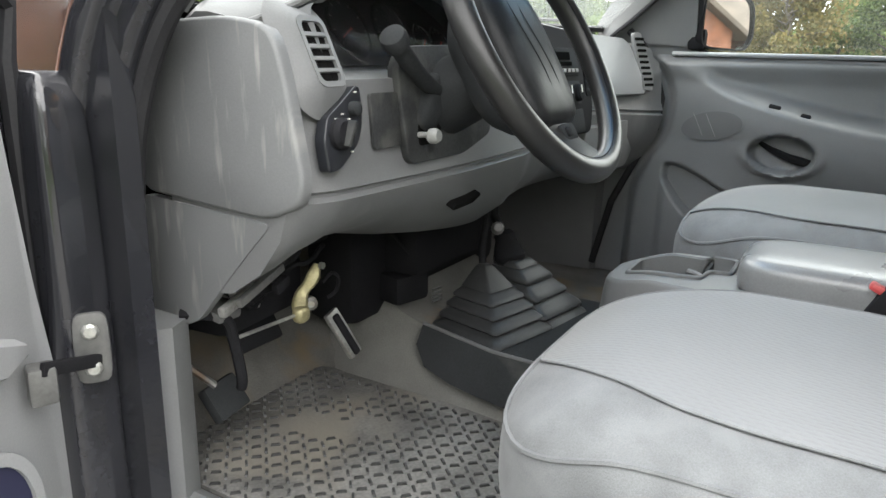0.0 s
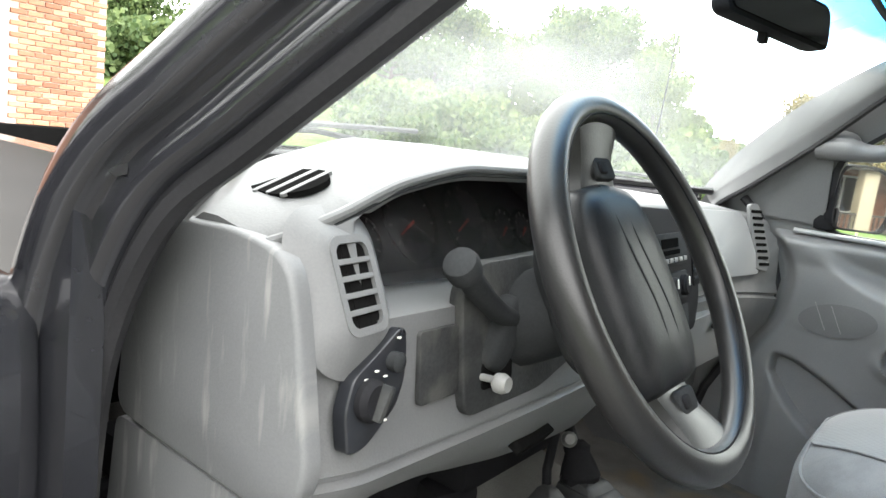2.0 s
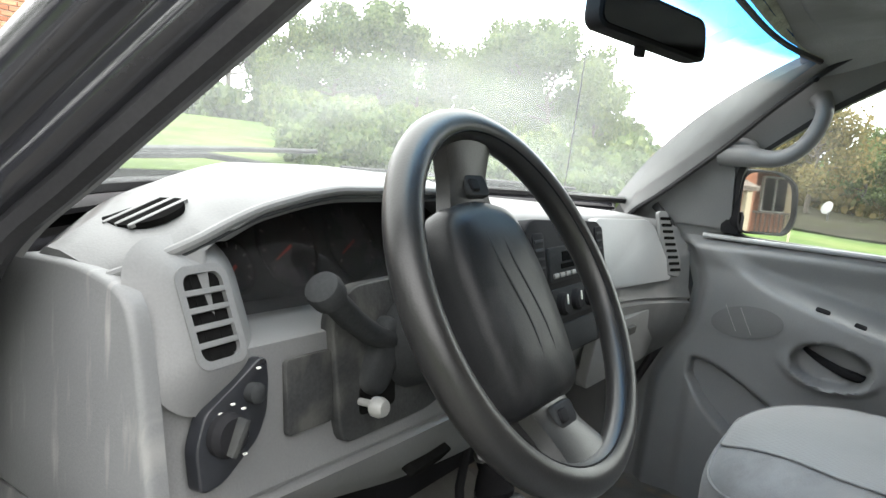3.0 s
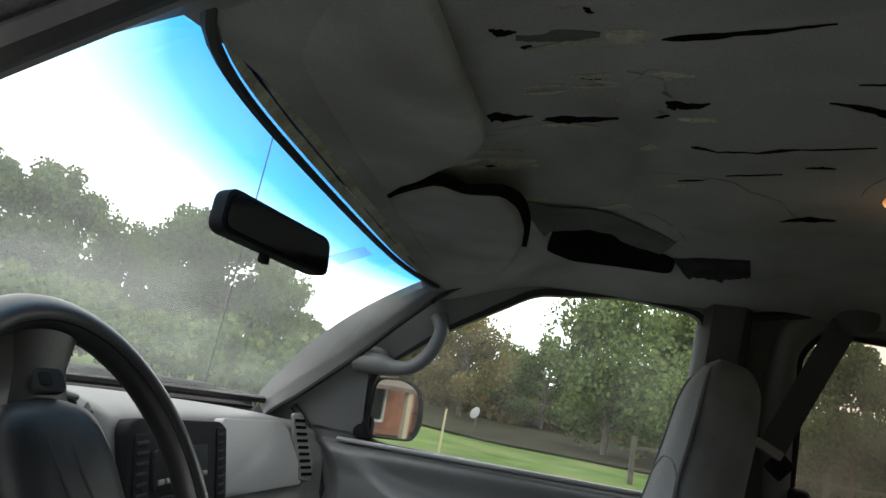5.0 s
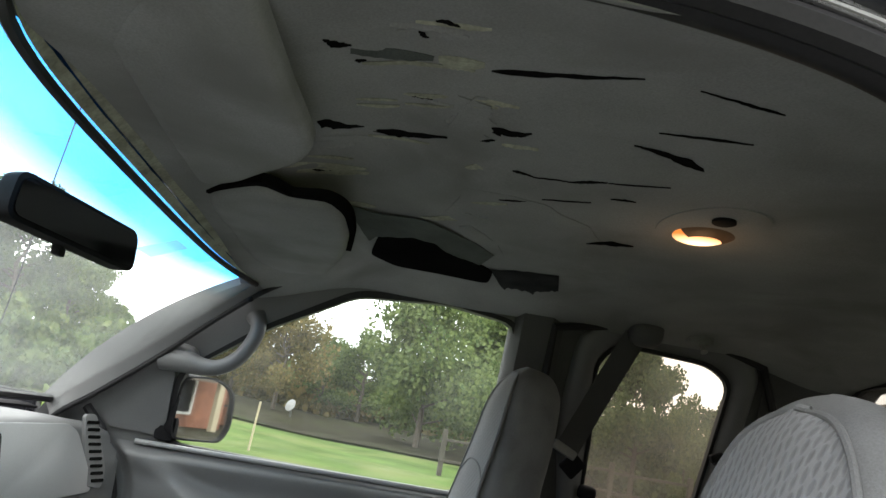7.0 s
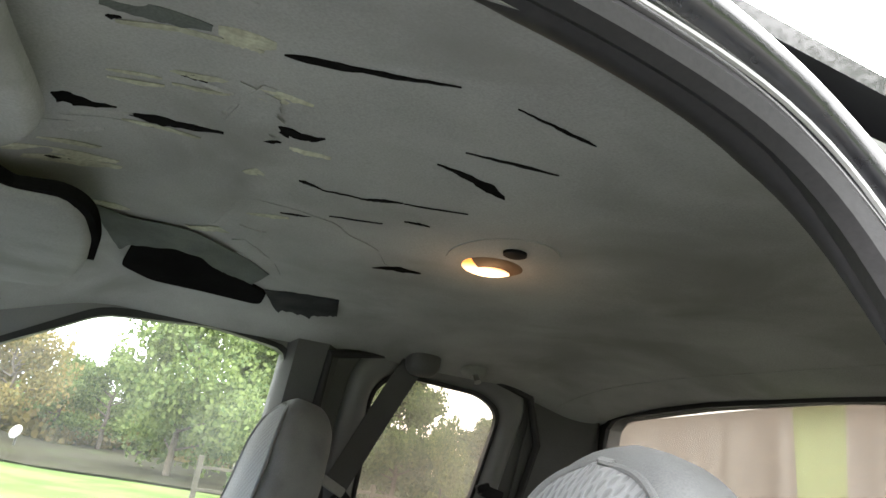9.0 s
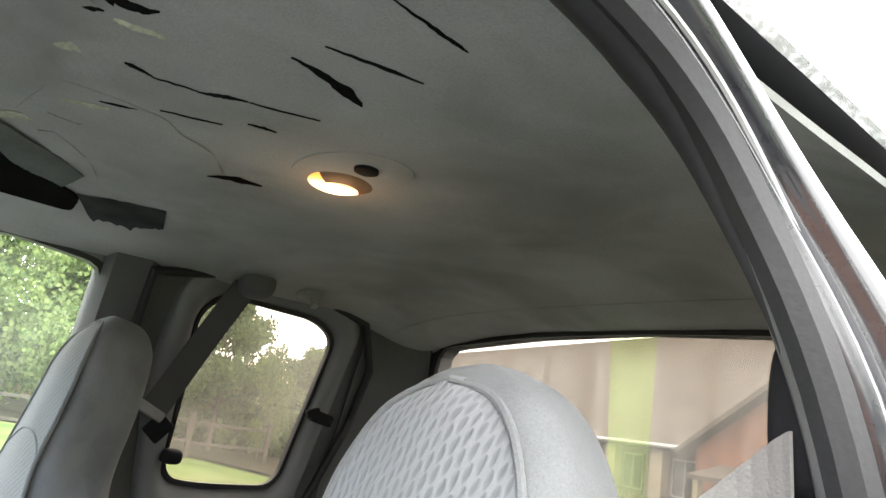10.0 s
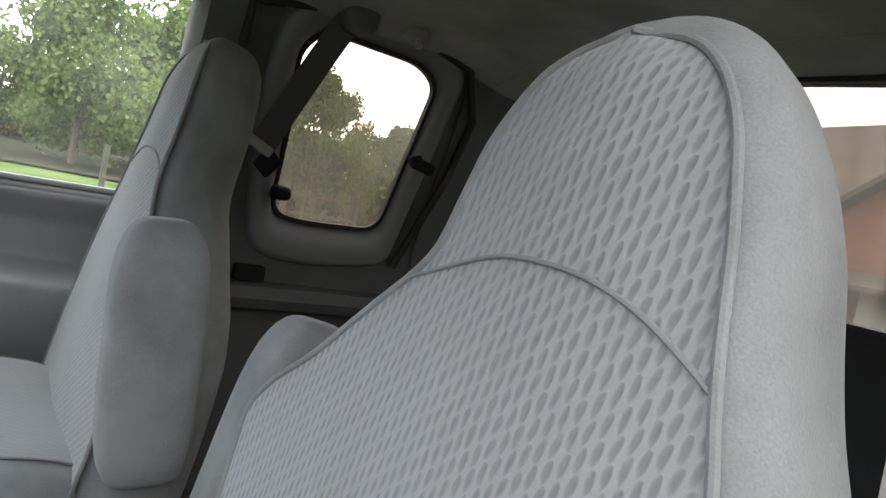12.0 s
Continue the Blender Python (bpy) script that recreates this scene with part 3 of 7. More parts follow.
def a_trim(side):
    line = SEAL[30:57]
    rows = []
    for i, p in enumerate(line):
        f = i / (len(line) - 1)
        q = ws_edge(f * 1.02)
        p = Vector(p)
        if side > 0:
            inner = p.lerp(q, 0.5) + Vector((0.006, -0.010, -0.004))
            rows.append([p + Vector((0.0, 0.004, 0.004)), p + Vector((0.010, 0.0, -0.004)), inner, q + Vector((-0.004, -0.010, 0)), q + Vector((-0.008, 0.008, 0.01)), p + Vector((-0.004, 0.012, 0.012))])
        else:
            inner = p.lerp(q, 0.5) + Vector((0.022, -0.008, -0.004))
            rows.append([p + Vector((0.0, 0.004, 0.004)), p + Vector((0.022, 0.0, -0.004)), inner, q + Vector((0.012, -0.008, 0)), q + Vector((0.0, 0.008, 0.01)), p + Vector((-0.004, 0.012, 0.012))])
    if side > 0:
        rows = [[Vector((-v.x, v.y, v.z)) for v in r] for r in rows]
    return loft(rows)


structure("pillar_trim", a_trim(-1), TRIM, "grey plastic windshield pillar trim, driver's side", "pillar trim")
structure("pillar_trim", a_trim(1), TRIM, "grey plastic windshield pillar trim behind the grab handle", "pillar trim")

structure("pillar_seal", tube([Vector((-p.x - 0.006, p.y - 0.004, p.z - 0.008)) for p in SEAL[28:56]], 0.006, 8), RUBBER, "black rubber seal between pillar trim and passenger door", "weatherstrip")

# walls of the cab: side panels with openings
WIN_R = rounded([(0.0, 1.235), (-0.70, 1.225), (-0.765, 1.26), (-0.785, 1.50), (-0.775, 1.655), (-0.60, 1.675), (-0.38, 1.655), (-0.288, 1.600), (-0.186, 1.541), (-0.008, 1.403)], 0.035)
DOOR_R = [(0.30, 1.26), (0.36, 0.52), (-0.84, 0.52), (-0.845, 1.25), (-0.835, 1.55), (-0.80, 1.70), (-0.60, 1.715), (-0.36, 1.705), (-0.17, 1.68), (-0.03, 1.575), (0.16, 1.42)]


def side_x(z):
    """The cab side leans in above the belt line."""
    return 0.795 - max(0.0, z - 1.22) * 0.27 - max(0.0, 1.0 - z) * 0.03


def right_map(a, b, c=0.0):
    return Vector((side_x(b) + c, a, b))


def left_map(a, b, c=0.0):
    return Vector((-side_x(b) - c, a, b))


Q_OUT = [(-0.85, 0.58), (-0.85, 1.0), (-0.85, 1.35), (-0.85, 1.70), (-1.2, 1.72), (-1.62, 1.70), (-1.66, 1.35), (-1.66, 0.95), (-1.66, 0.58), (-1.2, 0.58)]
Q_WIN = rounded([(-1.020, 1.235), (-1.005, 1.45), (-0.985, 1.60), (-1.030, 1.652), (-1.27, 1.645), (-1.335, 1.61), (-1.30, 1.235), (-1.12, 1.228)], 0.045)
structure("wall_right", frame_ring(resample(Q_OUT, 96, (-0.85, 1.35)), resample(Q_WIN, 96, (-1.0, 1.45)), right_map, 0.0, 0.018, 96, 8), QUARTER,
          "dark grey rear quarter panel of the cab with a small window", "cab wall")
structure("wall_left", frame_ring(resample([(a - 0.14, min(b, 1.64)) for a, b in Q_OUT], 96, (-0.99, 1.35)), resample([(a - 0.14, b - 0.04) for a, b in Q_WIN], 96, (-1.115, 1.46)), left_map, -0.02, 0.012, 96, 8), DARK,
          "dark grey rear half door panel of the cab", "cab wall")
g = structure("window_1", prism(Q_WIN, right_map, 0.010, 0.014), QUARTER_GLASS, "tinted rear quarter window pane", "window")
g.visible_shadow = False
g = structure("window_2", prism([(a - 0.14, b - 0.04) for a, b in Q_WIN], left_map, 0.0, 0.004), QUARTER_GLASS, "tinted rear half door window pane", "window")
g.visible_shadow = False


def grow(poly, k):
    cx, cy = sum(p[0] for p in poly) / len(poly), sum(p[1] for p in poly) / len(poly)
    return [(cx + (a - cx) * (1 + k / max(0.05, abs(Vector((a - cx, b - cy)).length))), cy + (b - cy) * (1 + k / max(0.05, Vector((a - cx, b - cy)).length))) for a, b in poly]


structure("window_trim", loft([[right_map(p, q - k * 0.25 * smooth(1.34, 1.24, q), c) for p, q in resample(grow(Q_WIN, k), 96, (-1.0, 1.45))] for k, c in
          ((0.082, 0.002), (0.078, -0.012), (0.068, -0.021), (0.052, -0.025), (0.036, -0.024), (0.022, -0.019), (0.012, -0.010), (0.006, 0.0), (0.004, 0.016))], caps=False), TRIM,
          "thick rounded grey moulding round the rear quarter window", "window trim", 60)
structure("window_seal", frame_ring(resample(grow(Q_WIN, 0.006), 96, (-1.0, 1.45)), resample(grow(Q_WIN, -0.005), 96, (-1.0, 1.45)), right_map, -0.006, 0.009, 96), RUBBER,
          "black rubber seal round the rear quarter window", "window seal")

# rear wall with its wide window
REAR_Y = -1.62
B_OUT = [(-0.80, 0.58), (0.80, 0.58), (0.80, 1.2), (0.72, 1.72), (0, 1.75), (-0.72, 1.72), (-0.80, 1.2)]
B_WIN = rounded([(-0.64, 1.277), (0.64, 1.277), (0.622, 1.640), (0.3, 1.668), (0.0, 1.677), (-0.3, 1.668), (-0.622, 1.640)], 0.045)
rear_map = lambda a, b, c=0.0: Vector((a, REAR_Y - c, b))
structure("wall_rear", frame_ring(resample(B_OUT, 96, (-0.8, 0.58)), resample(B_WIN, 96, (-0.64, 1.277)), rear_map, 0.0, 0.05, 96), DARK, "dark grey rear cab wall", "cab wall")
g = structure("window_3", prism(B_WIN, rear_map, 0.006, 0.010), REAR_GLASS, "dusty rear cab window pane", "window")
g.visible_shadow = False
# added strip in place of the greenish reflection in the pane
film_ = structure("window_film", prism([(-0.046, 1.285), (0.038, 1.285), (0.063, 1.665), (-0.047, 1.667)], rear_map, 0.002, 0.0035), REFLECTION, "faint green strip on the rear window that stands in for a reflection", "window film")
film_.visible_shadow = False
structure("rear_window_seal", frame_ring(resample(grow(B_WIN, 0.012), 96, (-0.64, 1.277)), resample(grow(B_WIN, -0.005), 96, (-0.64, 1.277)), rear_map, -0.006, 0.005, 96), RUBBER,
          "black rubber seal round the rear window", "window seal")
structure("rear_header_trim", sheet(lambda u, v: (lambda x: Vector((x, -1.475 - 0.137 * v, lerp(roof_z(x, -1.475) - 0.003, 1.690 - 0.036 * (abs(x) / 0.62) ** 1.6, v ** 1.3))))(lerp(-0.655, 0.655, u)), 30, 8, 0.004), HEADLINER, "headliner edge above the rear window", "roof trim", 60)


def rear_corner(side):
    """A hollow fillet between the cab side and the rear wall."""
    def at(u, v):
        z, t = lerp(0.60, 1.70, v), radians(90 * u)
        a = min(0.11, side_x(z) - 0.640)
        return Vector((side * (side_x(z) - 0.004 - a + a * math.cos(t)), REAR_Y + 0.20 - 0.19 * math.sin(t), z))
    return sheet(at, 14, 20, 0.006)


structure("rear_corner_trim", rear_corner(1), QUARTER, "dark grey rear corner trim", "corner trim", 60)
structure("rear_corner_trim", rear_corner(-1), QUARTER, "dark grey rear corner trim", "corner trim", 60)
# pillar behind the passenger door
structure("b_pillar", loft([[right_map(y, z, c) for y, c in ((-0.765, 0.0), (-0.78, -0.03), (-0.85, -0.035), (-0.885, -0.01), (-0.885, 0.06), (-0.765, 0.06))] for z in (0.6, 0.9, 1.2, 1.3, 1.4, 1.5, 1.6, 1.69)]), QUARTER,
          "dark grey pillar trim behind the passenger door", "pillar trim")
structure("b_pillar_seal", tube([right_map(-0.857, z, -0.037) for z in (0.7, 1.0, 1.2, 1.4, 1.55, 1.66)] + [right_map(-1.0, 1.69, -0.025), right_map(-1.25, 1.695, -0.02), right_map(-1.40, 1.66, -0.02), right_map(-1.455, 1.55, -0.02), right_map(-1.44, 1.40, -0.02), right_map(-1.36, 1.15, -0.015)], 0.011, 8), RUBBER,
          "black rubber seal of the rear half door", "weatherstrip")
# roof side rail above the passenger door, headliner edge
structure("roof_rail_trim", loft([[Vector((side_x(1.68) - 0.03, y, roof_z(0.62, y) + 0.0)), Vector((side_x(1.68) + 0.0, y, z)), Vector((side_x(1.68) + 0.06, y, z + 0.01)), Vector((0.60, y, 1.76))] for y, z in
          ((-0.12, 1.60), (-0.25, 1.652), (-0.40, 1.683), (-0.60, 1.70), (-0.80, 1.695), (-1.0, 1.69), (-1.3, 1.69), (-1.62, 1.66))]), HEADLINER, "headliner edge above the passenger door", "roof trim")
# sill below the open door
structure("door_sill", loft([[Vector((x, y, z)) for x, z in ((-0.69, 0.585), (-0.715, 0.60), (-0.78, 0.595), (-0.84, 0.56), (-0.86, 0.45), (-0.70, 0.45))] for y in (0.40, 0.0, -0.5, -0.96)]), TRIM, "grey plastic door sill plate", "door sill")
structure("kick_panel", loft([[Vector((x, y, z)) for x, y in ((-0.752, 0.325), (-0.735, 0.315), (-0.70, 0.33), (-0.685, 0.345), (-0.68, 0.42), (-0.70, 0.60), (-0.752, 0.60))] for z in (0.56, 0.62, 0.72, 0.80, 0.862)]), TRIM, "grey plastic kick panel beside the pedals", "trim panel")
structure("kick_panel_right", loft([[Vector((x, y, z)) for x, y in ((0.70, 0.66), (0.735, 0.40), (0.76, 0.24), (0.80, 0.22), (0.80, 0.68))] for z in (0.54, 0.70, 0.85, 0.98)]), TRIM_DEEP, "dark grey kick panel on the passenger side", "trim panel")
structure("door_gap_seal", tube([(0.775, 0.185, 1.290), (0.768, 0.140, 1.25), (0.766, 0.100, 1.185), (0.764, 0.074, 1.108), (0.762, 0.082, 1.024), (0.760, 0.130, 0.93), (0.76, 0.19, 0.80), (0.76, 0.235, 0.60)], 0.011, 8), RUBBER, "black rubber seal between dashboard and passenger door", "weatherstrip")
# coated near-black for the shade behind the dashboard
structure("firewall", box((0.0, 0.70, 0.95), (1.6, 0.03, 0.70)), VOID, "firewall in near-black that paints in the shade behind the dashboard", "firewall")
structure("cowl_side", join(box((-0.785, 0.50, 0.95), (0.03, 0.40, 0.70)), box((0.80, 0.50, 0.95), (0.03, 0.40, 0.70))), PAINT, "black painted cowl side", "cab wall")

# ---- dashboard ----
dashboard = thing("dashboard", (0, 0.4, 0.9), "grey plastic pickup dashboard, scuffed and dusty, with dark bezels", "dashboard")
BROW = [(-0.64, 1.274), (-0.612, 1.280), (-0.55, 1.304), (-0.44, 1.320), (-0.26, 1.320), (-0.20, 1.312), (-0.15, 1.285), (-0.11, 1.265)]
TOPZ = [(-0.71, 1.252), (-0.64, 1.285), (-0.55, 1.318), (-0.44, 1.334), (-0.26, 1.334), (-0.15, 1.318), (-0.05, 1.30), (0.30, 1.285), (0.60, 1.27), (0.74, 1.255)]


def dash_back(x):
    return 0.30 + 0.28 * (1 - min(1, abs(x) / 0.78) ** 2)


def dash_profile(x):
    top = curve1(x, TOPZ)
    inside = smooth(-0.628, -0.592, x) * smooth(-0.115, -0.15, x)
    brow = curve1(x, BROW)
    face = curve1(x, [(-0.71, 0.165), (-0.68, 0.14), (-0.62, 0.125), (-0.10, 0.12), (0.0, 0.14), (0.30, 0.150), (0.55, 0.135), (0.68, 0.108), (0.755, 0.074)])
    seam = curve1(x, [(-0.71, 1.05), (-0.3, 1.045), (0.0, 1.05), (0.3, 1.09), (0.74, 1.07)])
    low = curve1(x, [(-0.71, 0.905), (-0.685, 0.925), (-0.65, 0.950), (-0.59, 0.966), (-0.50, 0.962), (-0.42, 0.945), (-0.30, 0.920), (-0.10, 0.90), (0.2, 0.92), (0.74, 0.90)])
    edge = lerp(top - 0.006, brow, inside)
    pts = [(dash_back(x) - 0.004, top - 0.07), (dash_back(x) - 0.03, top - 0.030), (lerp(dash_back(x), face, 0.40), top + 0.002), (face + 0.10, top + 0.002), (face + 0.065, top - 0.004),
           (lerp(face + 0.042, face + 0.035, inside), lerp(top - 0.012, edge, inside)),
           (lerp(face + 0.034, face + 0.045, inside), lerp(top - 0.022, edge - 0.012, inside)),
           (lerp(face + 0.03, 0.30, inside), lerp(top - 0.035, edge - 0.014, inside)),
           (lerp(face + 0.012, 0.305, inside), 1.205),
           (lerp(face + 0.010, 0.17, inside), 1.192), (face + 0.004, 1.185), (face, 1.15), (face - 0.004, 1.10), (face - 0.012, seam + 0.006),
           (face - 0.006, seam + 0.002), (face - 0.006, seam - 0.002), (face - 0.014, seam - 0.007), (face + 0.0, lerp(seam, low, 0.4)), (face + 0.035, lerp(seam, low, 0.75)), (face + 0.085, low), (face + 0.16, low - 0.015), (face + 0.21, low + 0.0)]
    return [Vector((x, y, z)) for y, z in pts] + [Vector((x, dash_back(x) - 0.02, low + 0.03))]


xs = [-0.698 + 1.450 * i / 130 for i in range(131)]
xs = sorted(xs + [-0.632 + 0.0025 * i for i in range(26)] + [ -0.15, -0.143, -0.135, -0.128, -0.12])
part("body", loft([dash_profile(x) for x in xs]), DASH, dashboard, "grey plastic dashboard moulding", 40)

# end panel facing the open door: upper cover and lower cover with a seam between
end_map = lambda a, b, c=0.0: Vector((-0.698 - c, a, b))
up_poly = rounded([(0.150, 1.245), (0.132, 1.19), (0.108, 1.075), (0.115, 1.045), (0.165, 1.022), (0.395, 1.034), (0.388, 1.12), (0.372, 1.19), (0.325, 1.25), (0.22, 1.256)], 0.028)
part("upper_end_cover", prism(up_poly, end_map, -0.01, 0.008, 0.007), SCUFFED, dashboard, "scuffed light grey end cover")
low_poly = rounded([(0.165, 1.017), (0.205, 0.975), (0.25, 0.925), (0.305, 0.862), (0.34, 0.848), (0.418, 0.845), (0.40, 1.027)], 0.016)
part("lower_end_cover", prism(low_poly, end_map, -0.01, 0.002, 0.0015), SCUFFED, dashboard)


def on_face(x, z):
    y = curve1(z, [(1.04, 0.108), (1.12, 0.118), (1.18, 0.126), (1.25, 0.165)])
    return Vector((x, y, z))


# air vent beside the instruments
vf = plane_map(on_face(-0.634, 1.216) + Vector((0.0, -0.001, 0)), (1, 0.12, 0), (0.10, 0.42, 0.9))


def vent(f, w, h, slats, parent, name="air_vent"):
    v = part(name, frame_ring(rrect(w + 0.014, h + 0.014, 0.013, 6), rrect(w, h, 0.009, 6), lambda a, b, c=0: f(a, b, c), -0.015, 0.0055, 72), DASH, parent, "grey louvred air vent")
    part("fairing", loft([[f(a, b, c) for a, b in rrect(w + 2 * g, h + 2 * g, 0.009 + g * 0.9, 8)] for g, c in ((0.040, -0.016), (0.030, -0.009), (0.021, -0.003), (0.014, 0.001), (0.008, 0.004), (0.006, 0.0045))], caps=False), DASH, v)
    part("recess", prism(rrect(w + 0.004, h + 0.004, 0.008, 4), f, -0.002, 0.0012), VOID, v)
    for i in range(slats):
        b = lerp(-h / 2, h / 2, (i + 1) / (slats + 0.0)) - h / slats * 0.06
        part("slat", prism(rrect(w + 0.004, 0.0050, 0.0020, 3), lambda p, q, c=0, b=b: f(p, q + b, c), 0.001, 0.0052, 0.0015), DASH, v) if i < slats - 1 else None
    for i in range(2):
        part("vane", prism(rrect(0.002, h, 0.0008, 2), lambda p, q, c=0, i=i: f(p + (i - 0.5) * w * 0.4, q, c), -0.001, 0.0016), VOID, v)
    return v


vent(vf, 0.044, 0.074, 5, dashboard)
# headlamp switch panel
hf0 = plane_map(on_face(-0.626, 1.126) + Vector((0, -0.004, 0)), (1, 0.02, 0), (0.0, 0.12, 1))
hf = lambda a, b, c=0.0: hf0(a * 0.82, b * 0.82 + 0.002, c)
hl = part("lamp_switch_panel", prism(rounded([(-0.046, -0.060), (-0.050, -0.014), (-0.037, 0.020), (0.0, 0.040), (0.036, 0.062), (0.046, 0.060), (0.048, 0.034), (0.044, 0.002), (0.030, -0.024), (-0.020, -0.058)], 0.010), hf, -0.01, 0.005, 0.003), GLOSSBLACK, dashboard, "black lamp switch panel")
kb = hf(-0.016, -0.006, 0.006)
kn = (hf(0, 0, 1) - hf(0, 0, 0)).normalized()
knob = part("knob", lathe([(0.019, 0), (0.019, 0.006), (0.016, 0.010), (0.015, 0.012)], kb, kn, 20), BLACK, hl)
part("grip", moved(box((0, 0, 0), (0.006, 0.032, 0.012), 0.002), Matrix.Translation(kb + kn * 0.015) @ pose(0, 0, 0, 90, 25, 0)), DARK, knob, "worn knob grip")
part("dimmer", lathe([(0.009, 0), (0.009, 0.01), (0.006, 0.012)], hf(0.022, 0.028, 0.004), kn, 14), DARK, hl)
for i, (a, b) in enumerate(((-0.020, 0.016), (-0.004, 0.022), (0.010, 0.014), (0.012, -0.016), (0.010, -0.034), (0.032, 0.052))):
    part("mark", prism(rrect(0.005, 0.002, 0.0008, 2), lambda p, q, c=0, a=a, b=b: hf(p + a, q + b, c), 0.004, 0.0068), WHITE, hl)

# instrument cluster
def gauge_map(a, b, c=0.0):
    """On the tilted gauge board; c points at the driver."""
    return Vector((a, 0.222 + (b - 1.206) * 0.55 - c, b))


CLUSTER = rounded([(-0.590, 1.200), (-0.15, 1.196), (-0.15, 1.26), (-0.22, 1.305), (-0.45, 1.305), (-0.55, 1.288), (-0.596, 1.25)], 0.02)
cl = part("gauge_board", prism(CLUSTER, gauge_map, -0.004, 0.0), GAUGE, dashboard, "dark instrument cluster")
for gx, gz, r in ((-0.53, 1.235, 0.024), (-0.445, 1.250, 0.042), (-0.335, 1.250, 0.042), (-0.25, 1.238, 0.024), (-0.20, 1.236, 0.022)):
    circle = lambda k, gx=gx, gz=gz: [(gx + k * math.cos(i * 0.2618), gz + k * math.sin(i * 0.2618)) for i in range(24)]
    gauge = part("gauge", frame_ring(circle(r + 0.003), circle(r), gauge_map, 0.002, 0.006, 48), BLACK, cl)
    a = radians(205 if r > 0.03 else 215)
    part("needle", prism([(-0.002, -0.0016), (r * 0.70, -0.0006), (r * 0.70, 0.0006), (-0.002, 0.0016)], lambda p, q, c=0, gx=gx, gz=gz, a=a: gauge_map(gx + p * math.cos(a) - q * math.sin(a), gz + p * math.sin(a) + q * math.cos(a), c), 0.007, 0.008), NEEDLE, gauge, "red needle with a faint added glow")
    for k in range(9):
        t = radians(-35 + 250 * k / 8)
        part("tick", prism(rrect(0.0015, 0.005, 0.0004, 1), lambda p, q, c=0, t=t, gx=gx, gz=gz, r=r: gauge_map(gx + (r * 0.88 + q) * math.cos(t) - p * math.sin(t), gz + (r * 0.88 + q) * math.sin(t) + p * math.cos(t), c), 0.004, 0.005), KNOB, gauge)
lens = part("cluster_lens", prism(CLUSTER, lambda a, b, c=0: gauge_map(a, b, c + 0.040), 0.0, 0.002), LENS, dashboard, "dusty clear instrument lens, its haze also painting the reflection")
lens.visible_shadow = False
dash_face = lambda x: curve1(x, [(-0.71, 0.165), (-0.68, 0.14), (-0.62, 0.125), (-0.10, 0.12)])
hood_line = [(x, dash_face(x) + 0.040, curve1(x, TOPZ) - 0.0125) for x in [-0.694 + 0.0115 * i for i in range(48)]]
part("hood_lip", tube(hood_line, 0.0055, 10), DASH, dashboard, "rounded lip of the instrument hood")
part("hood_seam", tube([(x, y - 0.002, z - 0.0065) for x, y, z in hood_line], 0.0022, 6), DARK, dashboard, "dark seam under the hood lip")
# trim plate left of the column with a dark worn inset, and the dark column surround
pf = plane_map(on_face(-0.530, 1.132) + Vector((0, -0.002, 0)), (1, 0.0, 0), (0.0, 0.12, 1))
part("switch_blank", prism(rrect(0.062, 0.072, 0.005, 3), pf, -0.004, 0.0012, 0.0008), WORN, dashboard, "dark worn blank plate")
cf = plane_map((-0.388, 0.117, 1.143), (1, 0.0, 0), (0.0, 0.12, 1))
surround = part("column_surround", prism(rounded([(-0.105, -0.075), (-0.115, 0.06), (-0.085, 0.085), (0.10, 0.09), (0.14, 0.06), (0.15, -0.05), (0.05, -0.075)], 0.02), cf, -0.012, 0.005, 0.003), WORN, dashboard, "charcoal steering column surround")
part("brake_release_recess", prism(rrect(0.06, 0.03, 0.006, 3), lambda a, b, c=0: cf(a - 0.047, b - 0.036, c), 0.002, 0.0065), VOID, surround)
part("release_knob", join(lathe([(0.004, 0), (0.004, 0.02)], (-0.464, 0.108, 1.108), (0, -1, 0.1), 10), lathe([(0.006, 0.016), (0.0105, 0.02), (0.011, 0.028), (0.008, 0.034)], (-0.464, 0.108, 1.106), (0, -1, 0.1), 14)), KNOB, surround, "pale pull knob")

part("storage_slot", prism(rounded([(-0.042, -0.008), (-0.036, 0.003), (0.034, 0.014), (0.042, 0.008), (0.024, -0.005)], 0.005), plane_map((-0.30, 0.120, 0.985), (1, 0, 0), (0, -0.5, 1)), -0.01, 0.006, 0.002), VOID, dashboard, "dark finger slot")

# centre bezel with radio and heater controls
bz = plane_map((0.125, 0.128, 1.165), (1, 0.02, 0), (0, 0.22, 1))
bez = part("centre_bezel", prism(rounded([(-0.175, -0.11), (-0.175, 0.105), (-0.15, 0.118), (0.15, 0.105), (0.175, 0.09), (0.165, -0.06), (0.13, -0.115)], 0.02), bz, -0.02, 0.006, 0.005), BLACK, dashboard, "black centre console bezel")
radio = part("radio", prism(rrect(0.185, 0.058, 0.004, 3), lambda a, b, c=0: bz(a - 0.01, b + 0.04, c), 0.0, 0.011, 0.002), DARK, bez, "dark car radio")
part("display", prism(rrect(0.085, 0.016, 0.002, 2), lambda a, b, c=0: bz(a - 0.01, b + 0.052, c), 0.010, 0.0125), VOID, radio)
for i in range(7):
    part("button", prism(rrect(0.018, 0.008, 0.002, 2), lambda a, b, c=0, i=i: bz(a - 0.085 + i * 0.025, b + 0.022, c), 0.010, 0.014, 0.001), GREYMETAL, radio)
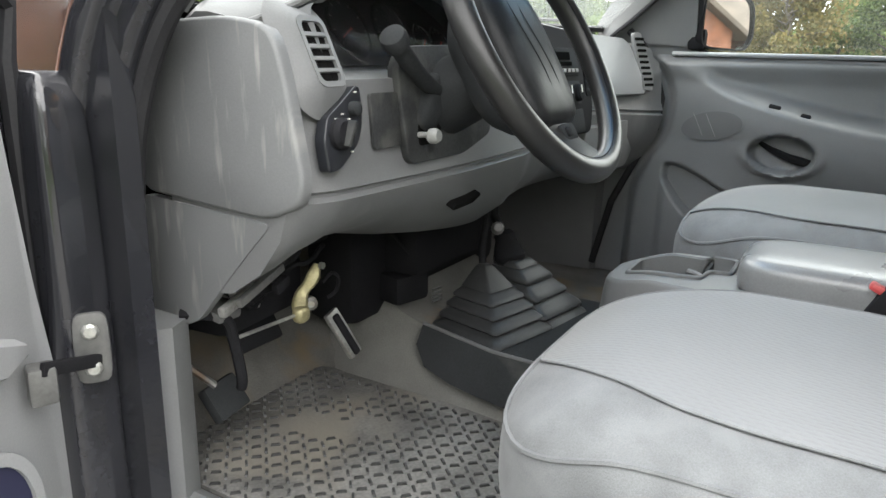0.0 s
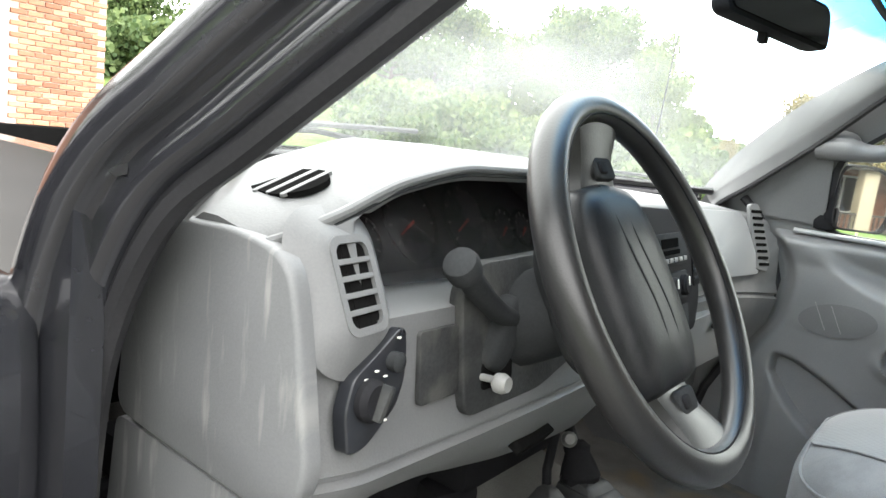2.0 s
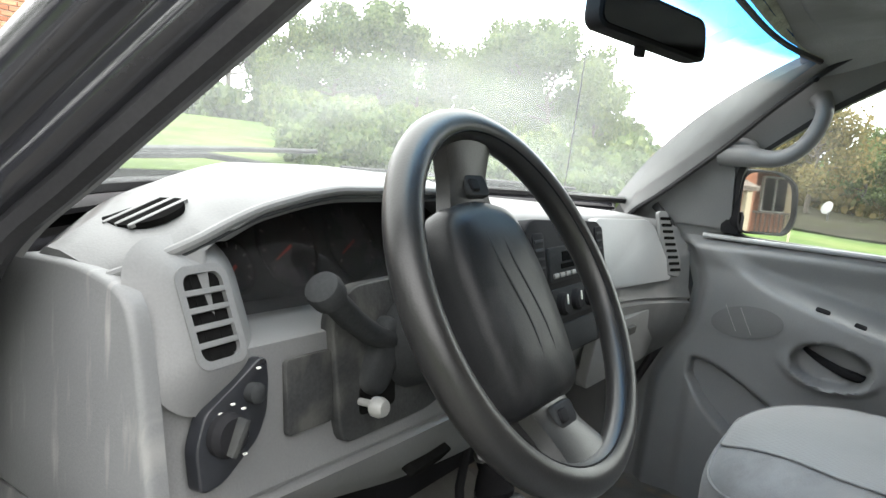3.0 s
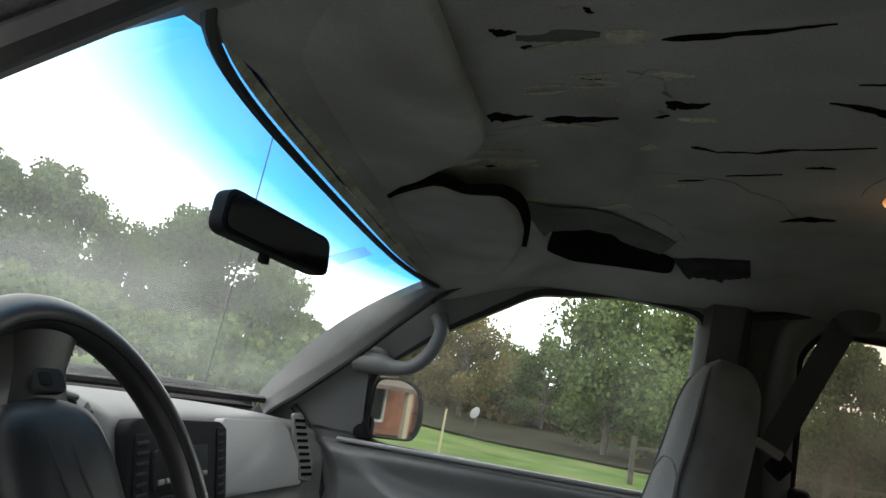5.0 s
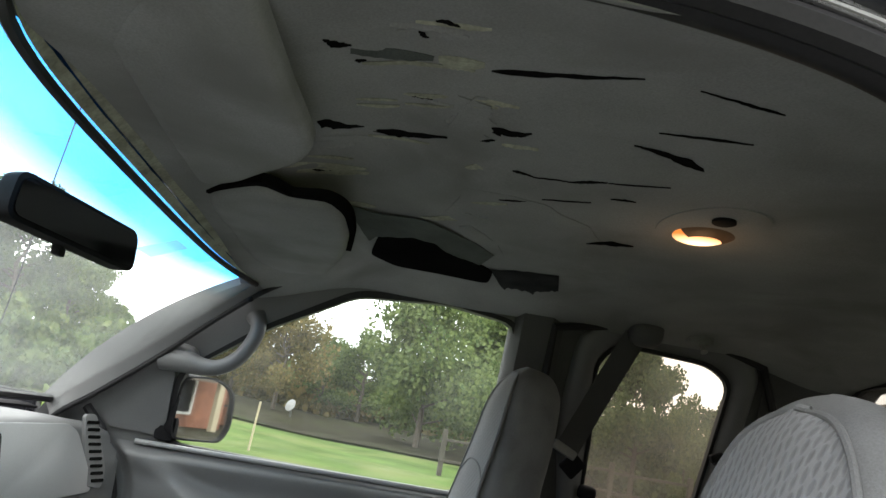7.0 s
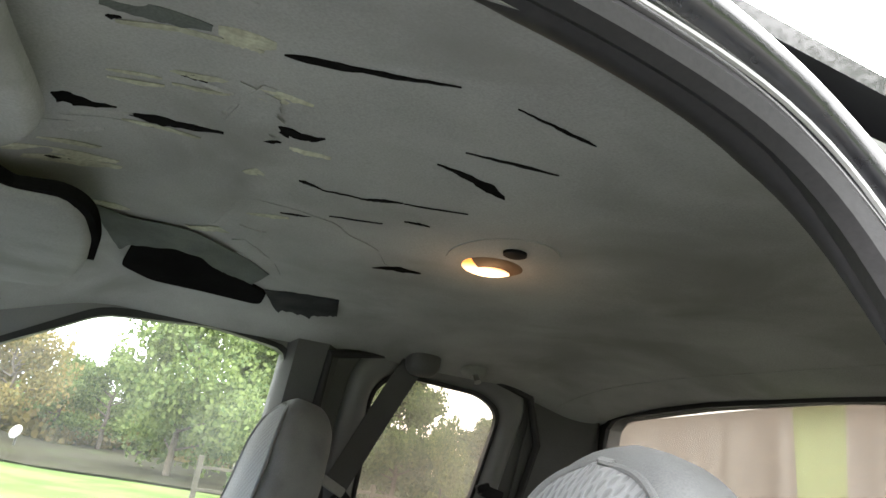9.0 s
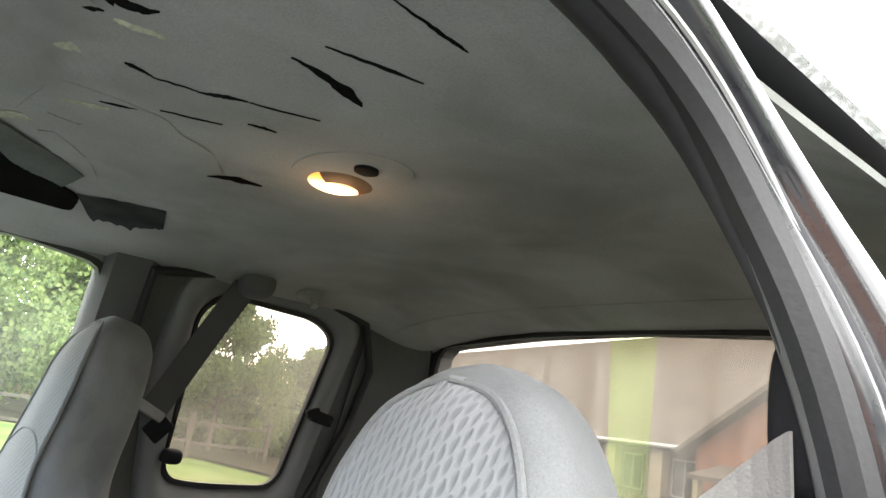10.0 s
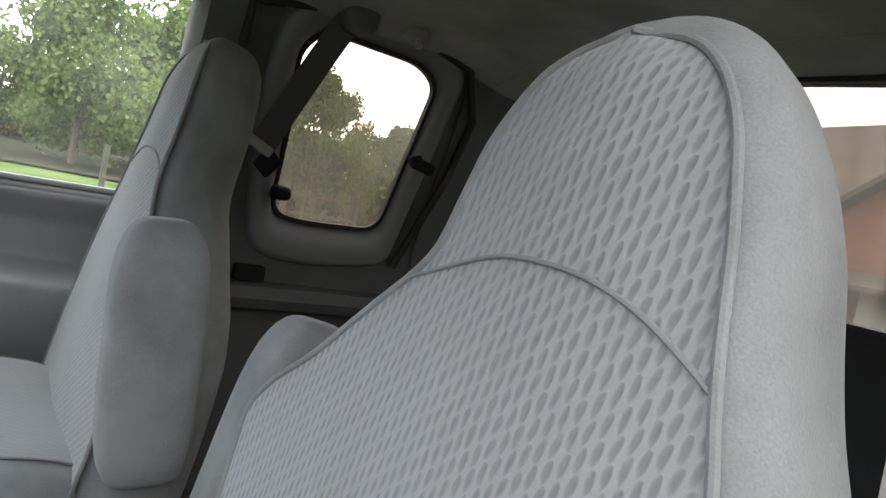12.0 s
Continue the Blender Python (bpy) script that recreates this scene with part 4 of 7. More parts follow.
part("cassette_slot", prism(rrect(0.10, 0.008, 0.002, 2), lambda a, b, c=0: bz(a - 0.01, b + 0.036, c), 0.010, 0.0125), VOID, radio)
heat = part("heater_controls", prism(rrect(0.185, 0.05, 0.004, 3), lambda a, b, c=0: bz(a - 0.01, b - 0.025, c), 0.0, 0.010, 0.002), DARK, bez, "dark heater control panel")
for i in range(3):
    k = part("dial", lathe([(0.019, 0), (0.019, 0.008), (0.016, 0.011), (0.0155, 0.012)], bz(-0.07 + i * 0.062, -0.025, 0.010), bz(0, 0, 1) - bz(0, 0, 0), 18), BLACK, heat)
    part("pointer", prism(rrect(0.003, 0.016, 0.001, 2), lambda a, b, c=0, i=i: bz(a - 0.07 + i * 0.062, b - 0.018, c), 0.021, 0.0235), WHITE, k)
for sx in (-0.135, 0.145):
    cv = part("centre_vent", prism(rrect(0.042, 0.13, 0.008, 4), lambda a, b, c=0, sx=sx: bz(a + sx, b + 0.03, c), 0, 0.0085, 0.002), BLACK, bez, "black side vent grille")
    for i in range(8):
        part("slat", prism(rrect(0.034, 0.006, 0.002, 2), lambda a, b, c=0, sx=sx, i=i: bz(a + sx, b - 0.02 + i * 0.0145, c), 0.006, 0.0098, 0.001), DARK, cv)
part("ashtray", prism(rrect(0.19, 0.05, 0.006, 3), lambda a, b, c=0: bz(a - 0.01, b - 0.085, c), 0.0, 0.010, 0.003), DARK, bez)

# passenger side: airbag lid, glove box, corner vent
af = plane_map((0.49, 0.134, 1.186), (1, -0.12, 0), (0, 0.20, 1))
part("airbag_lid", prism(rounded([(-0.180, -0.060), (-0.175, 0.086), (0.070, 0.080), (0.110, 0.064), (0.195, -0.050), (0.18, -0.064)], 0.018), af, -0.02, 0.004, 0.003), PALE_LIT, dashboard, "light grey airbag lid")
gl_ = plane_map((0.49, 0.128, 1.0), (1, -0.02, 0), (0, -0.12, 1))
gb = part("glove_box_door", prism(rounded([(-0.20, -0.07), (-0.20, 0.055), (0.21, 0.058), (0.20, -0.05), (0.17, -0.075)], 0.018), gl_, -0.02, 0.002, 0.003), DASH, dashboard)
part("latch", prism(rrect(0.05, 0.018, 0.005, 3), lambda a, b, c=0: gl_(a - 0.02, b + 0.03, c), 0.006, 0.014, 0.002), DARK, gb)
rv0 = plane_map((0.672, 0.110, 1.206), (1, -0.42, 0), (-0.05, 0.22, 1))
rv = lambda a, b, c=0.0: rv0(a * 1.5, b * 1.28, c)
cvr = part("corner_vent", prism(rounded([(-0.028, 0.06), (-0.014, -0.055), (0.02, -0.062), (0.026, -0.03), (-0.006, 0.062)], 0.008), rv, -0.006, 0.003, 0.002), DASH, dashboard, "grey corner vent grille")
for i in range(9):
    part("slot", prism(rrect(0.024, 0.0055, 0.002, 2), lambda a, b, c=0, i=i: rv(a - 0.012 + i * 0.0028, b + 0.047 - i * 0.0118, c), 0.003, 0.0052), VOID, cvr)
# defroster grille on top at the driver's corner
df0 = plane_map((-0.622, 0.238, curve1(-0.622, TOPZ) + 0.0015), (1, 0.0, 0.40), (0.2, 1, 0.02))
df = lambda a, b, c=0.0: df0(a * 0.92, b * 1.35, c)
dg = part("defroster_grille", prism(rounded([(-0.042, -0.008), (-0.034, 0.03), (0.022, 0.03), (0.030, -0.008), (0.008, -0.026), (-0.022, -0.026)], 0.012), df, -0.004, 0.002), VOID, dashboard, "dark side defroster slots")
for i in range(3):
    part("rib", prism(rrect(0.068, 0.0045, 0.002, 2), lambda a, b, c=0, i=i: df(a - 0.006, b - 0.012 + i * 0.0145, c), -0.001, 0.0025, 0.001), DASH, dg)

# ---- steering wheel ----
WC, WT = Vector((-0.362, -0.021, 1.235)), radians(30.6)
wu, wv = Vector((1, 0.0, 0)), Vector((0, math.sin(WT), math.cos(WT)))
wf = plane_map(WC, wu, wv)  # third axis points at the driver
wheel = thing("steering_wheel", WC, "dark grey leather-look steering wheel turned a quarter, worn shiny", "steering wheel")
part("rim", tube([wf(0.1915 * math.cos(i * math.pi / 36), 0.1915 * math.sin(i * math.pi / 36)) for i in range(72)], 0.018, 16, closed=True), RIM, wheel)
part("seam", tube([wf(0.1795 * math.cos(i * math.pi / 36), 0.1795 * math.sin(i * math.pi / 36), 0.0128) for i in range(72)], 0.0012, 6, closed=True), BLACK, wheel, "dark seam round the rim")
hub = part("hub", loft([[wf(a * s, b * s, c) for a, b in rrect(0.15, 0.20, 0.06, 6)] for s, c in ((0.80, -0.10), (1.0, -0.08), (1.06, -0.06), (1.06, -0.045))]), DARK, wheel)
pad_rings = []
for s, c in ((1.0, -0.050), (1.01, -0.036), (0.985, -0.022), (0.93, -0.013), (0.8, -0.007), (0.5, -0.004), (0.15, -0.003)):
    pad_rings.append([wf(a * s, b * s + 0.0, c) for a, b in rounded([(-0.072, -0.115), (-0.085, -0.05), (-0.085, 0.05), (-0.068, 0.105), (0.0, 0.118), (0.068, 0.105), (0.085, 0.05), (0.085, -0.05), (0.072, -0.115)], 0.03, 5)])
pad = part("airbag_pad", loft(pad_rings), LEATHER, wheel, "dark scuffed airbag cover")
for sx in (-0.018, 0.012):
    part("crease", tube([wf(sx * 1.0 + 0.01 * math.sin(i * 0.5), -0.108 + 0.216 * i / 12, -0.0035 - 0.012 * abs(i / 6 - 1) ** 3) for i in range(13)], 0.0017, 6), DARK, pad)
for sg, nm in ((1, "upper"), (-1, "lower")):
    rows = []
    for t, w, c in ((0.090, 0.056, -0.034), (0.115, 0.046, -0.030), (0.14, 0.042, -0.022), (0.165, 0.05, -0.010), (0.188, 0.074, -0.003)):
        rows.append([wf(a * w * 2 / 2, sg * t, c + b) for a, b in ((-1, -0.010), (-0.9, 0.006), (-0.5, 0.010), (0.5, 0.010), (0.9, 0.006), (1, -0.010), (0.6, -0.016), (-0.6, -0.016))])
    sp = part("spoke", loft(rows), RIM, wheel)
    sw = part("switch_pod", prism(rrect(0.045, 0.026, 0.008, 4), lambda a, b, c=0, sg=sg: wf(a + 0.005, sg * 0.128 + b, c - 0.034), 0.008, 0.022, 0.003), DARK, sp, "dark speed control switch")
    part("button", prism(rrect(0.018, 0.014, 0.004, 3), lambda a, b, c=0, sg=sg: wf(a - 0.004, sg * 0.128 + b, c - 0.028), 0.015, 0.019, 0.002), BLACK, sw)
# column behind the wheel
column = thing("steering_column", (-0.362, 0.10, 1.15), "charcoal plastic steering column with stalk and levers", "steering column")
cax = (wf(0, 0, -1) - wf(0, 0, 0)).normalized()
rings = []
for d, r, q in ((0.075, 0.055, 0.0), (0.10, 0.062, 0.0), (0.15, 0.068, 0.004), (0.20, 0.075, 0.01), (0.26, 0.08, 0.012)):
    c = WC + cax * d
    rings.append([c + wu * r * math.cos(t) * 1.0 + wv * (r * 0.8 * math.sin(t) + q) for t in [i * math.pi / 10 for i in range(20)]])
part("shroud", loft(rings), DARK, column)
st = part("stalk", tube(spline([(-0.415, 0.105, 1.165), (-0.46, 0.10, 1.18), (-0.50, 0.10, 1.205), (-0.530, 0.10, 1.228)], 5), [0.011] * 5 + [0.012] * 5 + [0.013] * 5 + [0.0135], 12), DARK, column, "charcoal turn signal stalk")
part("stalk_cap", lathe([(0.012, 0), (0.0175, 0.003), (0.0185, 0.016), (0.0165, 0.022), (0.010, 0.0245)], (-0.528, 0.10, 1.226), Vector((-0.62, -0.05, 0.5)), 18), DARK, st)
part("stalk_base", moved(cushion((0, 0, 0), (0.045, 0.034, 0.085), 3.5, 6), pose(-0.432, 0.112, 1.150, 0, 28, 0)), DARK, column)
part("hazard_switch", box((-0.375, 0.10, 1.235), (0.022, 0.02, 0.018), 0.004, 2, (20, 0, 0)), WHITE, column, "pale hazard switch")
part("ignition_lock", lathe([(0.016, 0), (0.016, 0.012), (0.012, 0.015)], (-0.295, 0.09, 1.15), (0.6, -0.8, 0.1), 14), STEEL, column)

# ---- seats ----
WIDE_IN = [(0.0, 0.275), (0.15, 0.29), (0.24, 0.285), (0.31, 0.25), (0.36, 0.20), (0.395, 0.172), (0.427, 0.146), (0.455, 0.122), (0.478, 0.112), (0.513, 0.113), (0.55, 0.118), (0.60, 0.118)]
WIDE_OUT = [(0.0, 0.275), (0.15, 0.28), (0.24, 0.268), (0.33, 0.246), (0.41, 0.215), (0.448, 0.197), (0.495, 0.180), (0.555, 0.158), (0.60, 0.150)]
DRIVER_IN = [(0.0, 0.33), (0.15, 0.36), (0.25, 0.362), (0.286, 0.336), (0.342, 0.261), (0.379, 0.219), (0.41, 0.183), (0.437, 0.151), (0.458, 0.134), (0.489, 0.125), (0.52, 0.119), (0.56, 0.114)]
DRIVER_OUT = [(0.0, 0.20), (0.20, 0.195), (0.309, 0.173), (0.394, 0.151), (0.43, 0.140), (0.473, 0.130), (0.524, 0.121), (0.56, 0.119)]


def seat(cx, side, label, group, dy=0.0, arm=(-0.66, 1.09, -3), sit=0.775, tilt=20, by=-0.585, bx=None, WI=WIDE_IN, WO=WIDE_OUT, TOP=0.692, rise=0.447, flare=0.0):
    """A high-back bucket seat; side is +1 where the inboard edge lies at +x."""
    s = thing("bucket_seat", (cx, -0.45, 0.58), label, "car seat", group)
    zc = 0.80

    def bend(w):
        w = w.copy()
        if w.z > 0:
            w.z += 0.05 * abs(w.x) ** 3
            w.z += 0.10 - 0.10 * smooth(0.3, 1.0, w.y) - 0.16 * max(0.0, 1 - (w.x / 0.72) ** 2) * smooth(0.75, -0.1, w.y)
        return w
    part("cushion", cushion((cx - 0.005, -0.395, sit), (0.60, 0.60, 0.235), 3.4, 14, bend), CLOTH, s, "grey velour seat cushion")
    # piping round the top of the cushion
    P = 3.4

    def top_z(x, y):
        u, v = (x - cx + 0.005) / 0.30, (y + 0.395) / 0.30
        w = max(0.0, 1 - abs(u) ** P - abs(v) ** P) ** (1 / P)
        return sit + 0.1175 * (w + 0.05 * abs(u) ** 3 + 0.10 - 0.10 * smooth(0.3, 1.0, v) - 0.16 * max(0.0, 1 - (u / 0.72) ** 2) * smooth(0.75, -0.1, v))
    rim = [(cx - 0.005 + a, -0.395 + b) for a, b in resample(rrect(0.560, 0.560, 0.13, 8), 96)]
    part("piping", tube([(a, b, top_z(a, b) + 0.001) for a, b in rim], 0.0035, 6, closed=True), CLOTH, s)
    half = lambda y: curve1(y, [(-0.64, 0.222), (-0.41, 0.222), (-0.32, 0.212), (-0.248, 0.182), (-0.16, 0.138), (-0.125, 0.105), (-0.112, 0.06)])
    part("centre_panel", sheet(lambda u, v: (lambda y: Vector((cx + (2 * u - 1) * half(y), y, top_z(cx + (2 * u - 1) * half(y), y) + 0.003)))(lerp(-0.64, -0.112, 1 - (1 - v) ** 1.6)), 24, 36), PATTERN_SOFT, s, "woven patterned seat centre")
    for sg in (-1, 1):
        part("seam", tube([(cx + sg * half(y), y, top_z(cx + sg * half(y), y) + 0.003) for y in [lerp(-0.64, -0.112, 1 - (1 - i / 40) ** 1.6) for i in range(41)]], 0.0018, 6), CLOTH, s)
    part("base", box((cx, -0.44, 0.655), (0.40, 0.44, 0.15), 0.02), BLACK, s, "black seat base")
    # backrest in its own frame: v runs up the back, n towards the dashboard
    tilt = radians(tilt)
    o = Vector((cx if bx is None else bx, by + dy, 0.86))
    up, nn = Vector((0, -math.sin(tilt), math.cos(tilt))), Vector((0, math.cos(tilt), math.sin(tilt)))
    T = [(0.0, 0.15), (0.3, 0.138), (0.5, 0.124), (TOP - 0.092, 0.116), (TOP - 0.047, 0.106), (TOP - 0.024, 0.088), (TOP - 0.008, 0.066), (TOP, 0.044)]
    if TOP < 0.65:
        T[2] = (0.44, 0.128)
    recede = lambda v: 0.45 * (0.116 - curve1(v, T)) * smooth(TOP - 0.12, TOP - 0.09, v)
    back = lambda a, v, c: o + Vector((a, 0, 0)) + up * v + nn * c

    neck = 0.227 * TOP

    def half_width(v, table, inset=0.0):
        """Half width on one side; the head is a half ellipse above the neck."""
        k = min(0.9999, max(0.0, v - TOP + neck) / (neck - inset * 1.0))
        return (curve1(v + flare, table) - inset) * (1 - k ** 2.25) ** (1 / 2.25)

    def span(v, inset=0.0):
        """Outboard and inboard limits across the back, in x."""
        i, q = half_width(v, WI, inset), half_width(v, WO, inset * 1.2)
        return (-q, i) if side > 0 else (-i, q)

    def section(v):
        (lo, hi), t = span(v), curve1(v, T)
        mid, w = (lo + hi) / 2, hi - lo
        pts = []
        for a, b in rrect(w, t, min(t * 0.34, w * 0.45), 7):
            k = (0.30 if a * side > 0 else 0.12 + 0.14 * smooth(0.50, 0.60, v)) * smooth(0.30, 0.50, v)
            pts.append(back(mid + a * (1 - k * (0.5 - b / t)), v, b - t / 2 + 0.01 - recede(v)))
        return pts
    vs = [TOP * (1 - (1 - i / 70) ** 2.2) for i in range(70)] + [TOP * 0.9999]
    b = part("backrest", loft([section(v) for v in vs]), CLOTH, s, "grey velour high backrest")

    def face(u, v):
        """Front face: slightly hollow, falling away towards the piping and the crown."""
        return 0.0135 + 0.003 * math.cos(math.pi * min(1, abs(u))) - 0.002 * smooth(0.62, 0.67, v) - recede(v)

    def on_back(u, v, lift=0.0):
        lo, hi = span(v, 0.018)
        return back(lerp(lo, hi, u), v, face(2 * u - 1, v) + lift)
    PT = TOP - 0.0185
    arch = lambda u: rise + 0.036 * (1 - abs(2 * u - 1) ** 2.4)
    part("back_panel", sheet(lambda u, v: on_back(u, lerp(0.0, arch(u), v)), 30, 44), PATTERN, b, "woven patterned grey cloth")
    part("headrest_panel", sheet(lambda u, v: on_back(u, lerp(arch(u), PT, 1 - (1 - v) ** 1.8)), 30, 36), PATTERN, b, "woven patterned grey cloth")
    part("seam", tube([on_back(i / 30, arch(i / 30), 0.0005) for i in range(31)], 0.0018, 6), CLOTH, b)
    climb = [PT * (1 - (1 - i / 60) ** 2.0) for i in range(60)]
    part("piping", tube([on_back(0.0, v, 0.0) for v in climb] + [on_back(0.5, PT, 0.0)] + [on_back(1.0, v, 0.0) for v in climb[::-1]], 0.0032, 8), CLOTH, b)
    # flip-up armrest on the inboard side, folded upright
    ax = cx + side * 0.300 if bx is None else -0.090
    rest = part("armrest", cushion((0, 0, 0), (0.078, 0.118, 0.345), 4.6, 12, lambda w: Vector((w.x * (1 - 0.10 * max(0, w.z) ** 3), w.y * (1 - 0.16 * max(0, w.z) ** 4), w.z))), CLOTH, s, "upright folded grey armrest")
    rest.matrix_parent_inverse = s.matrix_basis.inverted() @ pose(ax, *arm)
    return s


def pattern_mat(name="woven_seat_pattern", strength=0.55, relief_m=0.0018, base=(0.190, 0.196, 0.205)):
    m = mat(name, base, 0.95, var=0.06, scale=6, fine=600, bump=0.0, spec=0.12, sheen=0.2)
    t = m.node_tree
    b = t.nodes["Principled BSDF"]
    co, sp = t.nodes.new("ShaderNodeTexCoord"), t.nodes.new("ShaderNodeSeparateXYZ")
    wob, wa = t.nodes.new("ShaderNodeTexNoise"), t.nodes.new("ShaderNodeVectorMath")
    wob.inputs["Scale"].default_value = 55.0
    wa.operation, wa.inputs[1].default_value = "MULTIPLY_ADD", (0.0036, 0.0036, 0.0036)
    t.links.new(co.outputs["Object"], wob.inputs["Vector"])
    t.links.new(wob.outputs["Color"], wa.inputs[0])
    t.links.new(co.outputs["Object"], wa.inputs[2])
    t.links.new(wa.outputs["Vector"], sp.inputs["Vector"])

    def op(kind, p, q=None, r=None):
        n = t.nodes.new("ShaderNodeMath")
        n.operation = kind
        for k, val in enumerate((p, q, r)):
            if val is None:
                continue
            if isinstance(val, (int, float)):
                n.inputs[k].default_value = val
            else:
                t.links.new(val, n.inputs[k])
        return n.outputs[0]
    u = op("DIVIDE", sp.outputs["X"], 0.0086)
    row = op("FLOOR", u)
    fu = op("SUBTRACT", op("SUBTRACT", u, row), 0.5)
    v = op("ADD", op("DIVIDE", op("SUBTRACT", sp.outputs["Z"], sp.outputs["Y"]), 0.0165), op("MULTIPLY", row, 0.5))
    fv = op("SUBTRACT", op("FRACT", v), 0.5)
    sk = op("MULTIPLY_ADD", fv, 0.35, fu)
    q = op("ADD", op("POWER", op("DIVIDE", op("ABSOLUTE", sk), 0.25), 2.0), op("POWER", op("DIVIDE", op("ABSOLUTE", fv), 0.42), 2.0))
    br = t.nodes.new("ShaderNodeMapRange")
    br.interpolation_type = "SMOOTHSTEP"
    br.inputs["From Min"].default_value, br.inputs["From Max"].default_value = 0.0, 2.0
    t.links.new(q, br.inputs["Value"])
    src = b.inputs["Base Color"].links[0].from_socket
    mx = t.nodes.new("ShaderNodeMixRGB")
    mx.blend_type = "MULTIPLY"
    rm = t.nodes.new("ShaderNodeValToRGB")
    rm.color_ramp.elements[0].color, rm.color_ramp.elements[1].color = (0.50, 0.50, 0.52, 1), (1.12, 1.12, 1.12, 1)
    t.links.new(br.outputs["Result"], rm.inputs["Fac"])
    mx.inputs["Fac"].default_value = strength
    t.links.new(src, mx.inputs["Color1"])
    t.links.new(rm.outputs["Color"], mx.inputs["Color2"])
    t.links.new(mx.outputs["Color"], b.inputs["Base Color"])
    bp = t.nodes.new("ShaderNodeBump")
    bp.inputs["Strength"].default_value, bp.inputs["Distance"].default_value = 0.6, relief_m
    t.links.new(br.outputs["Result"], bp.inputs["Height"])
    t.links.new(bp.outputs["Normal"], b.inputs["Normal"])
    return m


PATTERN = pattern_mat()
PATTERN_SOFT = pattern_mat("worn_woven_seat_pattern", 0.10, 0.0004, (0.155, 0.160, 0.166))
seat(-0.432, 1, "grey velour driver's bucket seat with woven patterned centre, empty", "front seats", 0.0, (-0.74, 1.022, 12), 0.768, 8, -0.664, -0.487, DRIVER_IN, DRIVER_OUT, 0.630, 0.430)
seat(0.435, -1, "grey velour passenger bucket seat with upright armrest, empty", "front seats", 0.055, (-0.660, 1.085, -3), 0.80, 10.5, -0.66, flare=0.035)

# ---- centre console ----
console = thing("centre_console", (0.0, -0.35, 0.6), "grey plastic centre console with cup holder and padded lid", "console")
CX = 0.0
CON = rounded([(-0.118, -0.70), (-0.118, -0.22), (-0.104, -0.10), (-0.062, -0.052), (0.062, -0.052), (0.104, -0.10), (0.118, -0.22), (0.118, -0.70)], 0.05)
WELL = rounded([(-0.052, -0.222), (-0.066, -0.15), (-0.046, -0.092), (0.046, -0.092), (0.066, -0.14), (0.068, -0.212), (0.098, -0.216), (0.098, -0.262), (0.0, -0.262), (0.0, -0.226)], 0.012)
con_z = lambda y: 0.846 - 0.022 * smooth(-0.16, -0.05, y)
CON_RING, WELL_RING = resample(CON, 120, (0.0, -0.052)), resample(WELL, 120, (0.0, -0.092))
part("body", loft([[Vector((CX + a, b, lerp(0.60, con_z(b), f) - d)) for a, b in grow(CON_RING, k)] for k, f, d in ((0.022, 0.0, 0.0), (0.012, 0.5, 0.0), (0.003, 1.0, 0.026), (0.0, 1.0, 0.008), (-0.003, 1.0, 0.002), (-0.008, 1.0, 0.0))], caps=False), TRIM, console, "grey moulded console body", 50)
part("top", frame_ring(grow(CON_RING, -0.008), WELL_RING, lambda a, b, c=0.0: Vector((CX + a, b, con_z(b) - c)), 0.0, 0.005, 120), TRIM, console)
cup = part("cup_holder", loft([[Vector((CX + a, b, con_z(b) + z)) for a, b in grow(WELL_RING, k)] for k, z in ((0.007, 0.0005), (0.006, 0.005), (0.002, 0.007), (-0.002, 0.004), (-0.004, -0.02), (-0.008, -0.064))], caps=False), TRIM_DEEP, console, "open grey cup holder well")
part("floor", prism(grow(WELL_RING, -0.006), lambda a, b, c=0.0: Vector((CX + a, b, con_z(b) - 0.062 + c)), -0.004, 0.0), DARK, cup)
part("grip", tube([(CX + 0.060 * math.cos(radians(a)), -0.158 + 0.060 * math.sin(radians(a)), 0.826) for a in range(-150, -10, 14)], 0.006, 8), TRIM, cup, "light grey cup grip rim")
part("divider", box((CX + 0.034, -0.222, 0.832), (0.066, 0.007, 0.030), 0.003), DARK, cup)
part("lid", cushion((CX + 0.0, -0.49, 0.872), (0.225, 0.42, 0.075), 5.0, 10), LID, console, "glossy grey padded console lid")
buckle = thing("belt_buckle", (-0.118, -0.50, 0.84), "black seat belt buckle with red release button", "belt buckle")
part("case", box((-0.118, -0.50, 0.868), (0.026, 0.045, 0.06), 0.008, 2, (25, 0, 0)), BLACK, buckle)
part("button", box((-0.118, -0.488, 0.897), (0.02, 0.032, 0.012), 0.004, 2, (25, 0, 0)), RED, buckle, "red release button")

# ---- gear levers on the tunnel ----
lever_set = thing("gear_lever", (-0.09, 0.17, 0.69), "black gear lever with pleated grey rubber boot on a plate", "gear lever")


